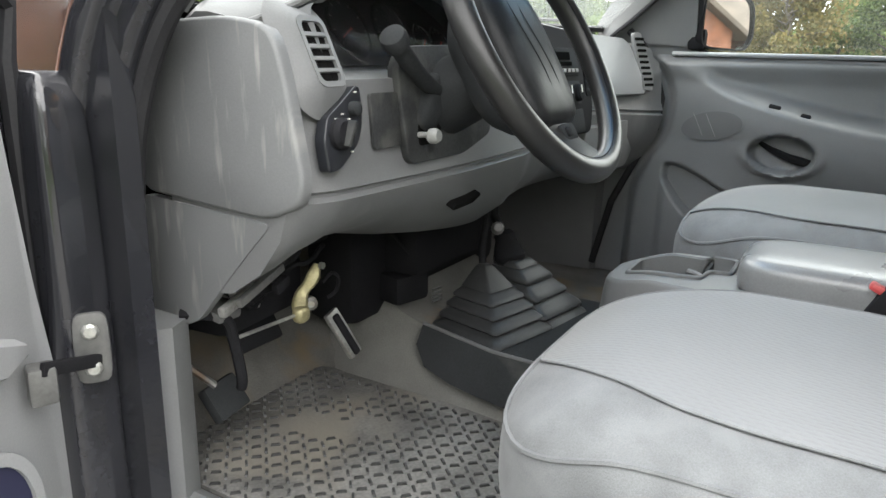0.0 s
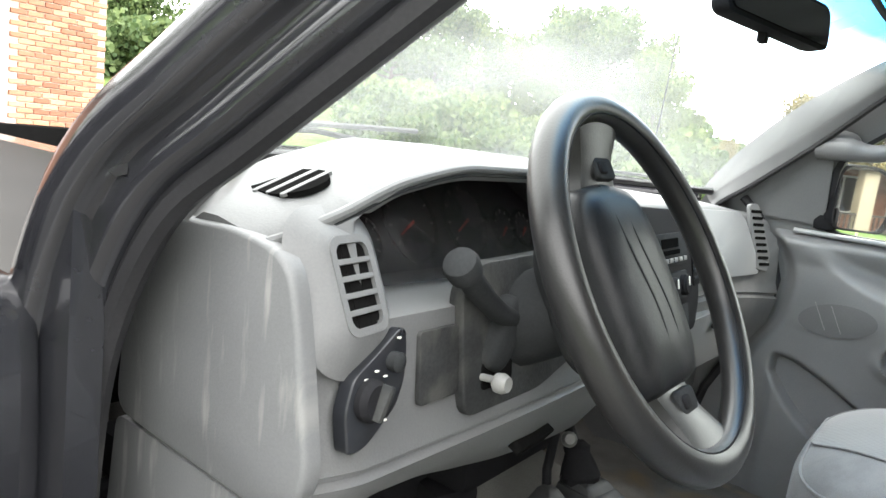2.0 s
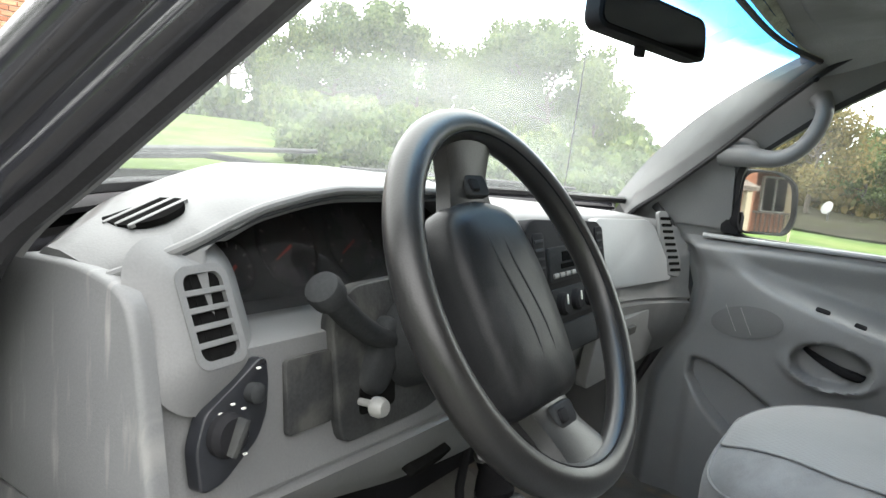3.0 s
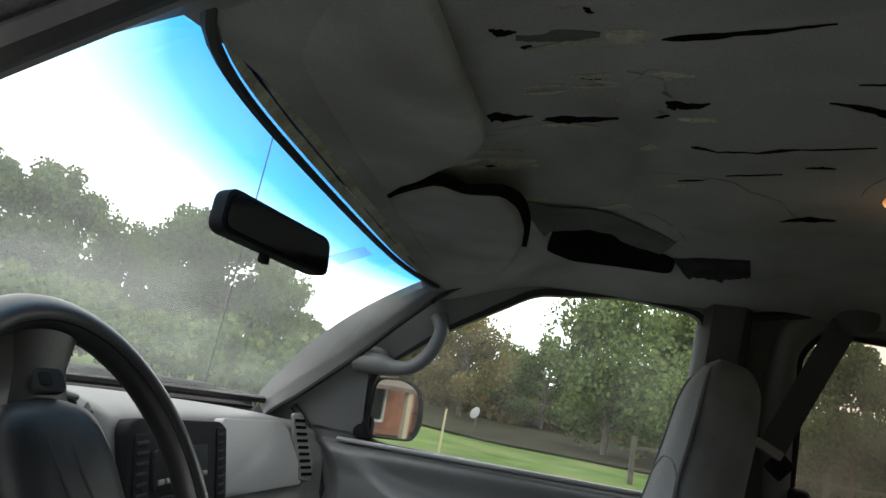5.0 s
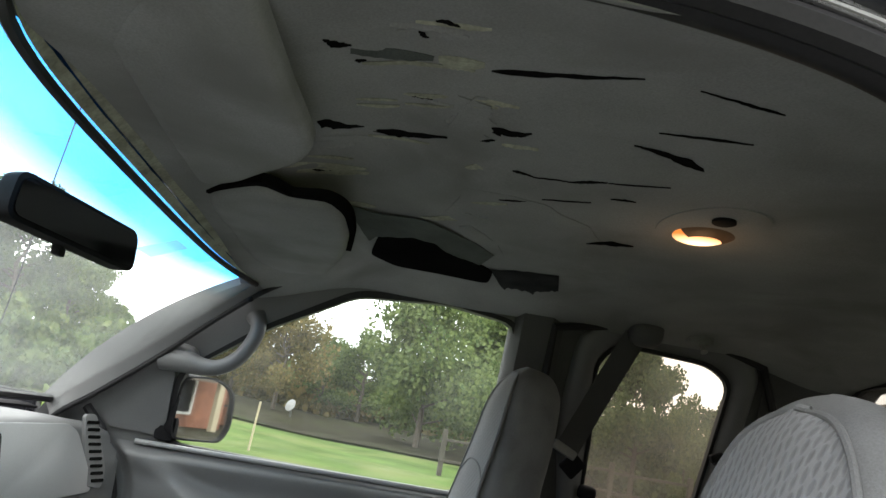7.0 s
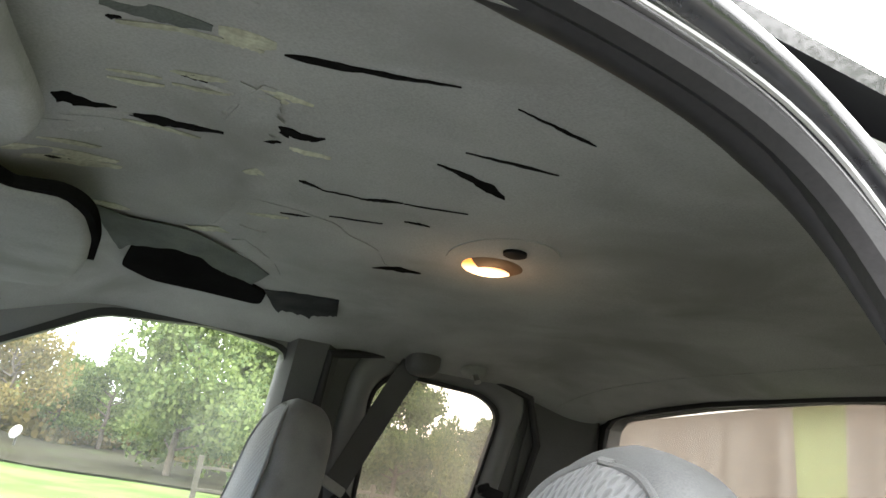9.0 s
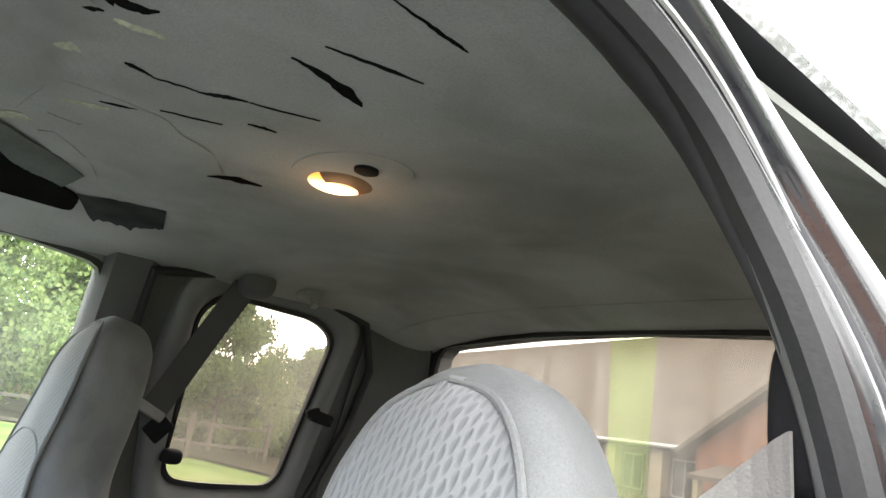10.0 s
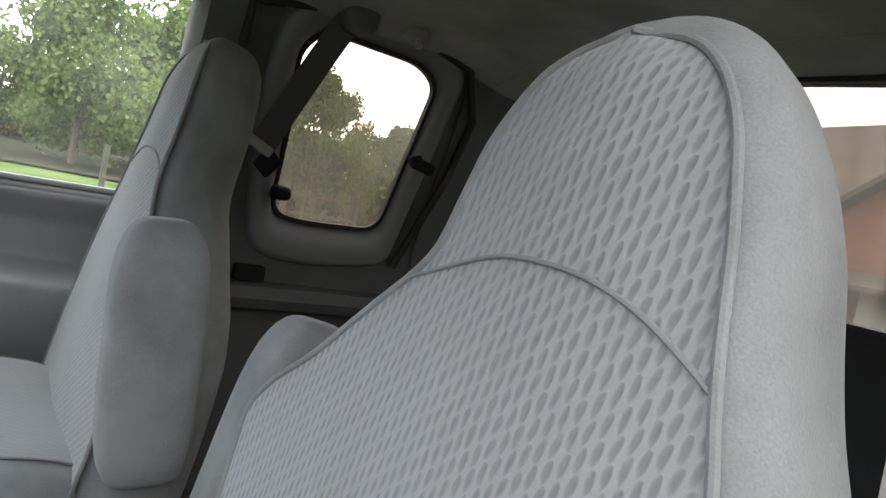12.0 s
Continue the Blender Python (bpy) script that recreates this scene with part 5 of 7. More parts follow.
def boot(cx, cy, z0, z1, w0, w1, lean, turn, parent, pleats=4, cone=0.42):
    """A square bellows: rounded pleats below a smooth pyramid."""
    rings, h = [], (z1 - z0) * (1 - cone) / pleats
    for i in range(pleats):
        w = lerp(w0, w1, (1 - cone) * i / pleats)
        for k, dz in ((0.84, -0.10 * h), (0.98, -0.06 * h), (1.03, 0.10 * h), (1.02, 0.30 * h), (0.94, 0.48 * h), (0.84, 0.70 * h), (0.77, 0.92 * h)):
            rings.append((w * k, z0 + i * h + dz, (i + max(0, dz) / h) / pleats * (1 - cone)))
    for f in (0.0, 0.03, 0.5, 0.94, 1.0):
        g = lerp(1 - cone, 1, f)
        rings.append((lerp(lerp(w0, w1, 1 - cone) * (1.0 if f > 0.02 else 0.8), w1, f) * (0.7 if f == 1.0 else 1), lerp(z0, z1, g) + (0.002 if f == 1.0 else 0), g))
    c, q = math.cos(radians(turn)), math.sin(radians(turn))
    sag = lambda a, b, w: 0.13 * w * (abs(a * b) / (w * w / 4)) ** 1.5
    return part("boot", loft([[Vector((cx + a * c - b * q + lean[0] * g, cy + a * q + b * c + lean[1] * g, z - sag(a, b, w) * (1 - g))) for a, b in rrect(w, w, w * 0.10, 3)] for w, z, g in rings]), BOOT, parent, "pleated grey rubber boot", 50)


def plate_of(outline, z0, z1, soft=0.008):
    return loft([[Vector((a, b, z)) for a, b in grow(rounded(outline, 0.02), k)] for k, z in ((0.0, z0), (0.0, z1 - soft), (-soft * 0.4, z1 - soft * 0.3), (-soft, z1))])


part("bezel", plate_of([(-0.190, 0.268), (-0.212, 0.085), (-0.212, -0.06), (0.185, -0.06), (0.18, 0.20), (0.15, 0.268)], 0.64, 0.684), DARK, lever_set, "dark tunnel cover plate")
boot(-0.098, 0.150, 0.684, 0.800, 0.205, 0.024, (0.042, 0.050), -14, lever_set, 5, 0.32)
part("lever", tube([(-0.057, 0.20, 0.78), (-0.040, 0.215, 0.82), (-0.01, 0.22, 0.92)], 0.008, 10), BLACK, lever_set)
pocket = thing("tunnel_pocket", (-0.22, 0.12, 0.64), "black moulded pocket plate on the tunnel side", "pocket")
PK = [(-0.186, 0.256, 0.696), (-0.210, 0.092, 0.684), (-0.212, -0.06, 0.682), (-0.268, -0.06, 0.600), (-0.257, 0.104, 0.614), (-0.247, 0.160, 0.617), (-0.232, 0.225, 0.630), (-0.208, 0.258, 0.660)]
part("plate", loft([[Vector((x - o, y, z + o * 0.6)) for x, y, z in PK] for o in (-0.03, 0.012, 0.015)]), DARK, pocket)
part("rim", tube([Vector((x - 0.013, y, z + 0.009)) for x, y, z in PK[:3]], 0.004, 8), TRIM_DEEP, pocket, "grey raised rim")
tc = thing("transfer_lever", (0.04, 0.14, 0.69), "black transfer case lever with pleated grey rubber boot", "gear lever")
boot(0.055, 0.115, 0.684, 0.800, 0.185, 0.06, (-0.028, 0.060), -10, tc, 4, 0.10)
part("upper_boot", lathe([(0.030, 0), (0.036, 0.015), (0.030, 0.035), (0.022, 0.055), (0.024, 0.065), (0.014, 0.075)], (0.026, 0.178, 0.785), (0.1, 0.35, 1), 14), BLACK, tc, "black rubber gaiter")
part("lever", tube([(0.035, 0.20, 0.84), (0.05, 0.235, 0.88), (0.06, 0.24, 0.94)], 0.010, 10), BLACK, tc)
part("collar", lathe([(0.010, 0), (0.014, 0.004), (0.014, 0.012), (0.009, 0.018)], (0.020, 0.212, 0.858), (-0.7, -0.5, 0.4), 12), GREYMETAL, tc, "bare steel lever collar")

# ---- mirrors ----
mirror = thing("rear_view_mirror", (-0.03, 0.02, 1.57), "dark rear-view mirror on the windshield", "mirror")
mc = Vector((-0.045, -0.02, 1.567))
mf = plane_map(mc, (0.235, -0.077, -0.012), (0.02, 0.08, 0.97))
part("housing", prism(rounded([(-0.125, -0.028), (-0.12, 0.034), (0.12, 0.034), (0.125, -0.028)], 0.02), lambda a, b, c=0: mf(a, b, -c), 0.0, 0.03, 0.012), BLACK, mirror)
part("glass", prism(rounded([(-0.118, -0.022), (-0.114, 0.028), (0.114, 0.028), (0.118, -0.022)], 0.016), mf, 0.0, 0.003), DIM_MIRROR, mirror)
part("tab", box(mc + Vector((0.0, 0.02, -0.035)), (0.02, 0.012, 0.014), 0.003), BLACK, mirror)
part("stem", tube([mc + Vector((0, 0.02, 0.0)), mc + Vector((0.0, 0.06, 0.03)), mc + Vector((0.0, 0.085, 0.05))], 0.008, 8), BLACK, mirror)

dm = thing("door_mirror", (0.95, -0.06, 1.26), "black door mirror reflecting a brick house", "door mirror")
om0 = plane_map((0.860, -0.058, 1.324), (0.89, -0.455, 0.0), (0, 0.0, 1))
om = lambda a, b, c=0.0: om0(a * 1.28, b * 1.06, c)
part("housing", prism(rounded([(-0.085, -0.072), (-0.085, 0.068), (0.02, 0.075), (0.085, 0.05), (0.095, -0.04), (0.07, -0.078)], 0.03), lambda a, b, c=0: om(a, b, -c), 0.004, 0.075, 0.03), BLACK, dm)
part("bezel", frame_ring(resample(rounded([(-0.085, -0.072), (-0.085, 0.068), (0.02, 0.075), (0.085, 0.05), (0.095, -0.04), (0.07, -0.078)], 0.03), 72, (-0.085, 0)), resample(rounded([(-0.0805, -0.0675), (-0.0805, 0.0635), (0.019, 0.0705), (0.0805, 0.047), (0.090, -0.0385), (0.0665, -0.0735)], 0.029), 72, (-0.0805, 0)), lambda a, b, c=0: om(a, b, c), -0.005, 0.008, 72), BLACK, dm)
part("glass", prism(rounded([(-0.082, -0.069), (-0.082, 0.065), (0.019, 0.072), (0.082, 0.048), (0.0915, -0.039), (0.0675, -0.075)], 0.029), lambda a, b, c=0: om(a, b, c), -0.004, 0.001), CHROME, dm)
part("arm", box((0.80, 0.0, 1.27), (0.06, 0.05, 0.06), 0.015), BLACK, dm)

# ---- passenger door ----
pd = thing("passenger_door", (0.80, -0.3, 0.6), "closed grey passenger door with moulded armrest and pocket", "car door")
part("inner_panel", frame_ring(resample(DOOR_R, 110, (0.30, 1.26)), resample(WIN_R, 110, (0.0, 1.235)), right_map, 0.0, 0.06, 110, 8), TRIM, pd, "grey moulded door panel")
wp = part("window_pane", prism(WIN_R, right_map, 0.03, 0.034), SIDE_GLASS, pd, "clear side window pane")
wp.visible_shadow = False
part("window_seal", frame_ring(resample(grow(WIN_R, 0.008), 110, (0.0, 1.235)), resample(grow(WIN_R, -0.008), 110, (0.0, 1.235)), right_map, -0.004, 0.028, 110), RUBBER, pd)
part("sail_panel", prism(rounded([(0.135, 1.255), (0.0, 1.25), (0.0, 1.40), (0.02, 1.405)], 0.012), right_map, -0.010, 0.0), TRIM, pd, "grey corner panel behind the mirror")
part("belt_seal", tube([right_map(y, 1.231, -0.014) for y in (0.06, -0.1, -0.35, -0.6, -0.84)], 0.006, 8), PALE_LIT, pd, "light strip along the window sill")
RIDGE = [(-0.84, 1.02), (-0.487, 1.035), (-0.35, 1.055), (-0.22, 1.085), (-0.10, 1.118), (-0.03, 1.15), (0.05, 1.18)]
SWELL = [(-0.84, 0.066), (-0.5, 0.070), (-0.38, 0.078), (-0.28, 0.074), (-0.15, 0.048), (-0.05, 0.022), (0.05, 0.0)]
POCKET_TOP = [(-0.84, 0.66), (-0.5, 0.69), (-0.19, 0.825), (-0.05, 0.902), (0.02, 0.928), (0.06, 0.93)]
POCKET_LOW = [(-0.84, 0.58), (-0.5, 0.59), (-0.131, 0.725), (-0.017, 0.805), (0.03, 0.86), (0.06, 0.90)]


def relief(y, z):
    """How far the moulded door panel stands into the cab: armrest swell, scoop, handle cup and map pocket."""
    zr, d = curve1(y, RIDGE), curve1(y, SWELL)
    r = 0.026 + d * (smooth(zr - 0.24, zr - 0.015, z) if z < zr else 1 - 1.12 * smooth(zr + 0.004, zr + 0.055, z))
    r += 0.016 * smooth(1.15, 1.205, z)
    q = math.hypot((y + 0.255 + (z - 0.98) * 0.5) / 0.088, (z - 0.982 - (y + 0.255) * 0.2) / 0.056)
    r += 0.012 * smooth(1.35, 1.05, q) * smooth(1.02, 0.94, z)
    r = lerp(r, 0.020, 0.9 * smooth(1.02, 0.80, q))
    zt, zb = curve1(y, POCKET_TOP), curve1(y, POCKET_LOW)
    r -= 0.034 * smooth(zb - 0.004, zb + 0.012, z) * smooth(zt + 0.004, zt - 0.016, z) * smooth(0.052, 0.036, y)
    r += 0.012 * smooth(zb + 0.002, zb - 0.012, z) * smooth(0.06, 0.03, y)
    return r


def door_skin(u, v):
    z = lerp(0.56, 1.228, v)
    front = curve1(z, [(0.56, 0.155), (0.84, 0.150), (0.93, 0.118), (1.024, 0.070), (1.108, 0.062), (1.185, 0.088), (1.228, 0.118)])
    y = lerp(front, -0.835, u)
    roll = smooth(0.0, 0.035, front - y) * smooth(1.2285, 1.205, z)
    return right_map(y, z, 0.004 - (0.004 + relief(y, z)) * (0.12 + 0.88 * roll))


part("moulded_skin", sheet(door_skin, 150, 110), TRIM, pd, "grey moulded panel with armrest and pocket", 60)
for y, k in ((-0.226, 1.0), (-0.301, 0.8)):
    z = curve1(y, RIDGE) + 0.02
    part("switch", prism(rrect(0.03 * k, 0.011, 0.004, 3), plane_map(right_map(y, z, -relief(y, z) - 0.001), (0, -1, -0.2), (0.5, 0, 0.8)), -0.004, 0.004, 0.002), BLACK, pd)
cupm = lambda a, b, c=0: right_map(-0.255 - a, 0.982 + b - a * 0.18, -c - 0.020)
part("door_handle", tube(spline([cupm(-0.062, 0.016, 0.004), cupm(-0.03, 0.006, 0.018), cupm(0.02, -0.004, 0.024), cupm(0.055, -0.006, 0.022), cupm(0.07, -0.006, 0.012)], 4), [0.006, 0.007, 0.008, 0.009, 0.010, 0.011, 0.012, 0.0125, 0.013, 0.014, 0.0145, 0.0145, 0.014, 0.013, 0.012, 0.011, 0.010], 10, 0.7), BLACK, pd, "black inside door handle")
spk_r = part("speaker_patch", sheet(lambda u, v: (lambda y, z: right_map(y, z, -relief(y, z) - 0.0025))(-0.072 + 0.082 * (v + 0.001) * math.cos(u * 2 * math.pi), 1.042 + 0.040 * (v + 0.001) * math.sin(u * 2 * math.pi) - 0.012 * v * math.cos(u * 2 * math.pi)), 40, 8), TRIM_DEEP, pd, "darker grey oval speaker patch")
for k in (0.0, 0.035):
    part("scratch", tube([right_map(-0.05 - k + 0.03 * f, 1.015 + 0.06 * f, -relief(-0.05 - k + 0.03 * f, 1.015 + 0.06 * f) - 0.003) for f in (0, 0.25, 0.5, 0.75, 1)], 0.0006, 4), KNOB, spk_r, "pale scratch")

# ---- grab handle on the windshield pillar ----
gh = thing("grab_handle", (0.70, 0.0, 1.45), "grey plastic grab handle on the windshield pillar", "grab handle")
GA = Vector((0.716, -0.006, 1.437))
grip = spline([(0.722, 0.030, 1.430), (0.710, -0.022, 1.428), (0.704, -0.056, 1.424), (0.700, -0.088, 1.425), (0.697, -0.116, 1.436), (0.694, -0.140, 1.457), (0.691, -0.158, 1.486), (0.690, -0.168, 1.516), (0.694, -0.168, 1.538), (0.708, -0.158, 1.558)], 5)
part("grip", tube(grip, [curve1(i / (len(grip) - 1), [(0.0, 0.030), (0.12, 0.027), (0.26, 0.020), (0.5, 0.0175), (0.8, 0.0175), (0.92, 0.019), (1.0, 0.026)]) for i in range(len(grip))], 12), TRIM, gh)
part("mount", cushion(GA + Vector((0.004, 0.010, 0.004)), (0.05, 0.105, 0.056), 2.6, 6), TRIM, gh)
sc = thing("trim_screw", (0.585, -0.16, 1.585), "dark trim screw in the pillar cover", "screw")
part("head", lathe([(0.006, 0), (0.006, 0.003), (0.003, 0.005)], (0.575, -0.155, 1.583), (-0.6, -0.5, -0.6), 10), BLACK, sc)

# ---- roof: visors and dome lamp ----
def visor_map(a, b, c=0.0):
    """On the folded visors: they slope up towards the rear and belly a little; c points down."""
    return Vector((a, b, 1.660 + (-0.155 - b) * 0.02 - c + 0.004 * noise.noise((a * 6, b * 6, 9))))


def pad_of(outline, drop, soft=0.010):
    """A padded sheet with a rolled edge from an outline on the roof."""
    o = resample(rounded(outline, 0.03, 6), 120)
    cx, cy = sum(p[0] for p in o) / 120, sum(p[1] for p in o) / 120
    rings = []
    for k, c in ((0.0, -drop - 0.010), (0.0, -drop + 0.0), (0.002, 0.004), (0.007, 0.0085), (0.014, 0.0105), (0.03, 0.011), (0.08, 0.011)):
        rings.append([visor_map(p + (cx - p) / max(0.02, math.hypot(cx - p, cy - q)) * k, q + (cy - q) / max(0.02, math.hypot(cx - p, cy - q)) * min(k, 0.7 * abs(cy - q)), c) for p, q in o])
    return loft(rings)


v1 = thing("sun_visor", (-0.3, -0.2, 1.67), "grey cloth sun visor folded up against the headliner", "sun visor", "sun visors")
part("pad", pad_of([(-0.655, -0.150), (-0.40, -0.156), (-0.055, -0.160), (-0.105, -0.215), (-0.160, -0.250), (-0.215, -0.300), (-0.275, -0.320), (-0.36, -0.314), (-0.50, -0.300), (-0.655, -0.286)], 0.0), HEADLINER, v1)
part("rod", tube([(-0.60, -0.148, 1.664), (-0.06, -0.156, 1.664)], 0.005, 8), DARK, v1)
part("clip", box((-0.505, -0.150, 1.655), (0.012, 0.035, 0.016), 0.004, 2), BLACK, v1, "black visor clip")
v2 = thing("sun_visor", (0.25, -0.25, 1.67), "sagging grey cloth sun visor with a painted ragged shadow behind it", "sun visor", "sun visors")
EDGE = [(0.000, -0.152), (-0.050, -0.195), (-0.098, -0.243), (-0.062, -0.274), (-0.066, -0.300), (-0.072, -0.328), (-0.020, -0.350), (0.10, -0.358), (0.24, -0.352)]
part("pad", pad_of(EDGE + [(0.36, -0.335), (0.52, -0.300), (0.56, -0.20), (0.52, -0.165), (0.28, -0.150)], 0.0), HEADLINER, v2)
gap = spline([(*p, 0) for p in EDGE], 6)
GAPW = [0.004, 0.017, 0.020, 0.016, 0.013, 0.020, 0.016, 0.014, 0.006]


def gap_rim(side):
    out = []
    for i, p in enumerate(gap):
        d = (gap[min(len(gap) - 1, i + 1)] - gap[max(0, i - 1)]).normalized()
        w = curve1(i / 6, list(enumerate(GAPW))) * (1 + 0.3 * noise.noise((i * 0.45, 7, 0)))
        out.append(p + Vector((d.y, -d.x, 0)) * (-w if side else 0.008))
    return out


# black strip along the visor edge stands in for the shadow there
part("torn_backing", loft([[visor_map(p.x, p.y, c) for p in gap_rim(1) + gap_rim(0)[::-1]] for c in (-0.012, 0.002)]), VOID, v2, "ragged black strip painted as the visor's shadow gap")
dome = thing("dome_lamp", (0.0, -0.88, 1.735), "lit oval dome lamp glowing warm orange in the headliner", "dome lamp")
DX, DY = -0.046, -0.868
DZ = roof_z(DX, DY)
dmap = lambda a, b, c=0: Vector((DX + a, DY + b, DZ - 0.004 - c))
oval = lambda cx, cy, rx, ry: [(cx + rx * math.cos(i * 0.2618), cy + ry * math.sin(i * 0.2618)) for i in range(24)]
part("bezel", frame_ring(oval(-0.045, 0.008, 0.100, 0.070), oval(0.0, 0.0, 0.050, 0.044), dmap, -0.010, 0.003, 72), HEADLINER, dome)
part("lens", loft([[dmap(0.050 * math.cos(f) * math.cos(t), 0.044 * math.cos(f) * math.sin(t), -0.003 + 0.014 * math.sin(f)) for t in [i * math.pi / 14 for i in range(28)]] for f in (0, 0.25, 0.5, 0.75, 1.0, 1.25, 1.5)]), BULB, dome, "glowing orange lens")
part("hood", loft([[dmap(0.053 * math.cos(f) * math.cos(t) - 0.001, 0.047 * math.cos(f) * math.sin(t), -0.002 + 0.0165 * math.sin(f)) for t in [radians(112 + 8.5 * i) for i in range(17)]] for f in (0, 0.2, 0.4, 0.6, 0.8, 0.95)], closed=False, caps=False), BROWN, dome, "brown lamp hood")
part("switch", lathe([(0.016, 0), (0.016, 0.004), (0.011, 0.006)], dmap(-0.088, 0.012, 0.003), (0, 0, -1), 16), BLACK, dome)
lamp = new("dome_light", bpy.data.lights.new("dome_light", "POINT"))
lamp.data.energy, lamp.data.color, lamp.data.shadow_soft_size = 0.06, (1.0, 0.6, 0.3), 0.03
lamp.location = (DX, DY, DZ - 0.07)

# ---- footwell ----
structure("tunnel_cover", loft([[Vector((x, y, z)) for x, z in ((-wl, 0.572), (-wl + 0.03, 0.60), (-wt - 0.015, zt - 0.03), (-wt, zt), (wt + 0.06, zt), (wt + 0.08, zt - 0.03), (wl + 0.02, 0.572))] for y, wl, wt, zt in
          ((-0.15, 0.30, 0.19, 0.650), (0.04, 0.29, 0.185, 0.655), (0.20, 0.275, 0.175, 0.668), (0.33, 0.26, 0.17, 0.705), (0.45, 0.245, 0.165, 0.77), (0.56, 0.23, 0.16, 0.86))]), TUNNEL, "grey tunnel cover with brown scuffs", "tunnel cover")
mat_thing = thing("floor_mat", (-0.48, 0.15, 0.58), "worn black rubber floor mat with raised tread, dusty", "floor mat")
part("sheet", loft([[Vector((-0.475 + a, 0.14 + b, z)) for a, b in rrect(0.42, 0.70, 0.05, 5)] for z in (0.581, 0.588)]), MAT, mat_thing)
verts, faces = [], []
rg = random.Random(21)
for i in range(19):
    for j in range(32):
        cx, cy = -0.675 + i * 0.0215, -0.19 + j * 0.0215
        a = radians((45 if (i + j) % 2 else -45) + rg.uniform(-7, 7))
        worn = noise.noise((cx * 7, cy * 7, 3)) - 0.9 * smooth(0.16, 0.05, math.hypot(cx + 0.40, (cy - 0.30) * 0.8))
        if worn < -0.78 + rg.uniform(-0.12, 0.12):
            continue
        k = len(verts)
        for z, s in ((0.5875, 1.0), (0.5915, 0.75)):
            for p, q in ((-0.0085, -0.0024), (0.0085, -0.0024), (0.0085, 0.0024), (-0.0085, 0.0024)):
                verts.append((cx + s * (p * math.cos(a) - q * math.sin(a)), cy + s * (p * math.sin(a) + q * math.cos(a)), z))
        faces += [(k + 4, k + 5, k + 6, k + 7)] + [(k + e, k + (e + 1) % 4, k + 4 + (e + 1) % 4, k + 4 + e) for e in range(4)]
me = bpy.data.meshes.new("tread")
me.from_pydata(verts, [], faces)
me.materials.append(TREAD)
tread = new("tread", me)
tread.parent, tread.matrix_parent_inverse = mat_thing, mat_thing.matrix_basis.inverted()
tagged(tread, "raised dark tread bars", kind="stuff")

clutch = thing("clutch_pedal", (-0.60, 0.42, 0.60), "worn clutch pedal on a steel arm", "pedal")
part("arm", tube([(-0.655, 0.52, 0.82), (-0.645, 0.43, 0.755), (-0.600, 0.40, 0.70)], 0.010, 8, 0.6), STEEL, clutch)
part("pad", box((-0.585, 0.395, 0.672), (0.075, 0.02, 0.06), 0.006, 2, (-35, 0, 10)), DARK, clutch, "ribbed grey pedal pad")
park = thing("parking_brake_pedal", (-0.655, 0.30, 0.75), "black parking brake pedal arm under the dashboard", "pedal")
part("arm", tube(spline([(-0.70, 0.34, 0.865), (-0.672, 0.29, 0.862), (-0.660, 0.285, 0.83), (-0.648, 0.285, 0.765), (-0.645, 0.29, 0.745)], 4), 0.008, 8), BLACK, park)
part("bracket", box((-0.664, 0.312, 0.868), (0.04, 0.06, 0.014), 0.004, 2, (10, 0, 0)), GREYMETAL, park)
brake = thing("brake_pedal", (-0.46, 0.46, 0.66), "dark brake pedal under the dashboard", "pedal")
part("arm", tube([(-0.47, 0.50, 0.85), (-0.475, 0.44, 0.76), (-0.48, 0.42, 0.72)], 0.009, 8), BLACK, brake)
part("pad", box((-0.50, 0.41, 0.755), (0.10, 0.02, 0.055), 0.006, 2, (-30, 0, 0)), BLACK, brake)
gas = thing("accelerator_pedal", (-0.38, 0.38, 0.66), "bare metal accelerator pedal plate", "pedal")
part("plate", box((-0.385, 0.31, 0.735), (0.030, 0.012, 0.095), 0.004, 2, (-20, -20, 0)), STEEL, gas)
part("rib", box((-0.385, 0.303, 0.735), (0.014, 0.010, 0.085), 0.004, 2, (-20, -20, 0)), BLACK, gas)
link = thing("release_linkage", (-0.49, 0.31, 0.83), "yellowed metal lever linkage hanging under the column", "linkage")
part("bracket", tube(spline([(-0.462, 0.30, 0.885), (-0.475, 0.30, 0.862), (-0.49, 0.31, 0.838), (-0.507, 0.30, 0.815)], 4), [0.005, 0.007, 0.009, 0.011, 0.011, 0.010, 0.009, 0.010, 0.011, 0.012, 0.013, 0.012, 0.010], 8, 0.6), BRASS, link)
part("joint", cushion((-0.505, 0.298, 0.812), (0.028, 0.022, 0.028), 3, 4), BRASS, link)
part("rod", tube([(-0.51, 0.30, 0.813), (-0.56, 0.30, 0.815), (-0.64, 0.30, 0.818)], 0.003, 6), STEEL, link)
part("hook", tube(spline([(-0.45, 0.30, 0.85), (-0.425, 0.30, 0.86), (-0.408, 0.30, 0.845), (-0.415, 0.30, 0.825), (-0.44, 0.30, 0.82)], 5), 0.0035, 6), BLACK, link)
part("bolt", lathe([(0.006, 0), (0.006, 0.006)], (-0.463, 0.292, 0.884), (0, -1, 0), 6), STEEL, link)
ub = thing("under_dash_bracket", (-0.6, 0.33, 0.88), "grey metal brackets and ducts under the dashboard", "bracket")
part("rail", box((-0.60, 0.30, 0.905), (0.12, 0.03, 0.014), 0.003, 2, (0, -14, 8)), GREYMETAL, ub)
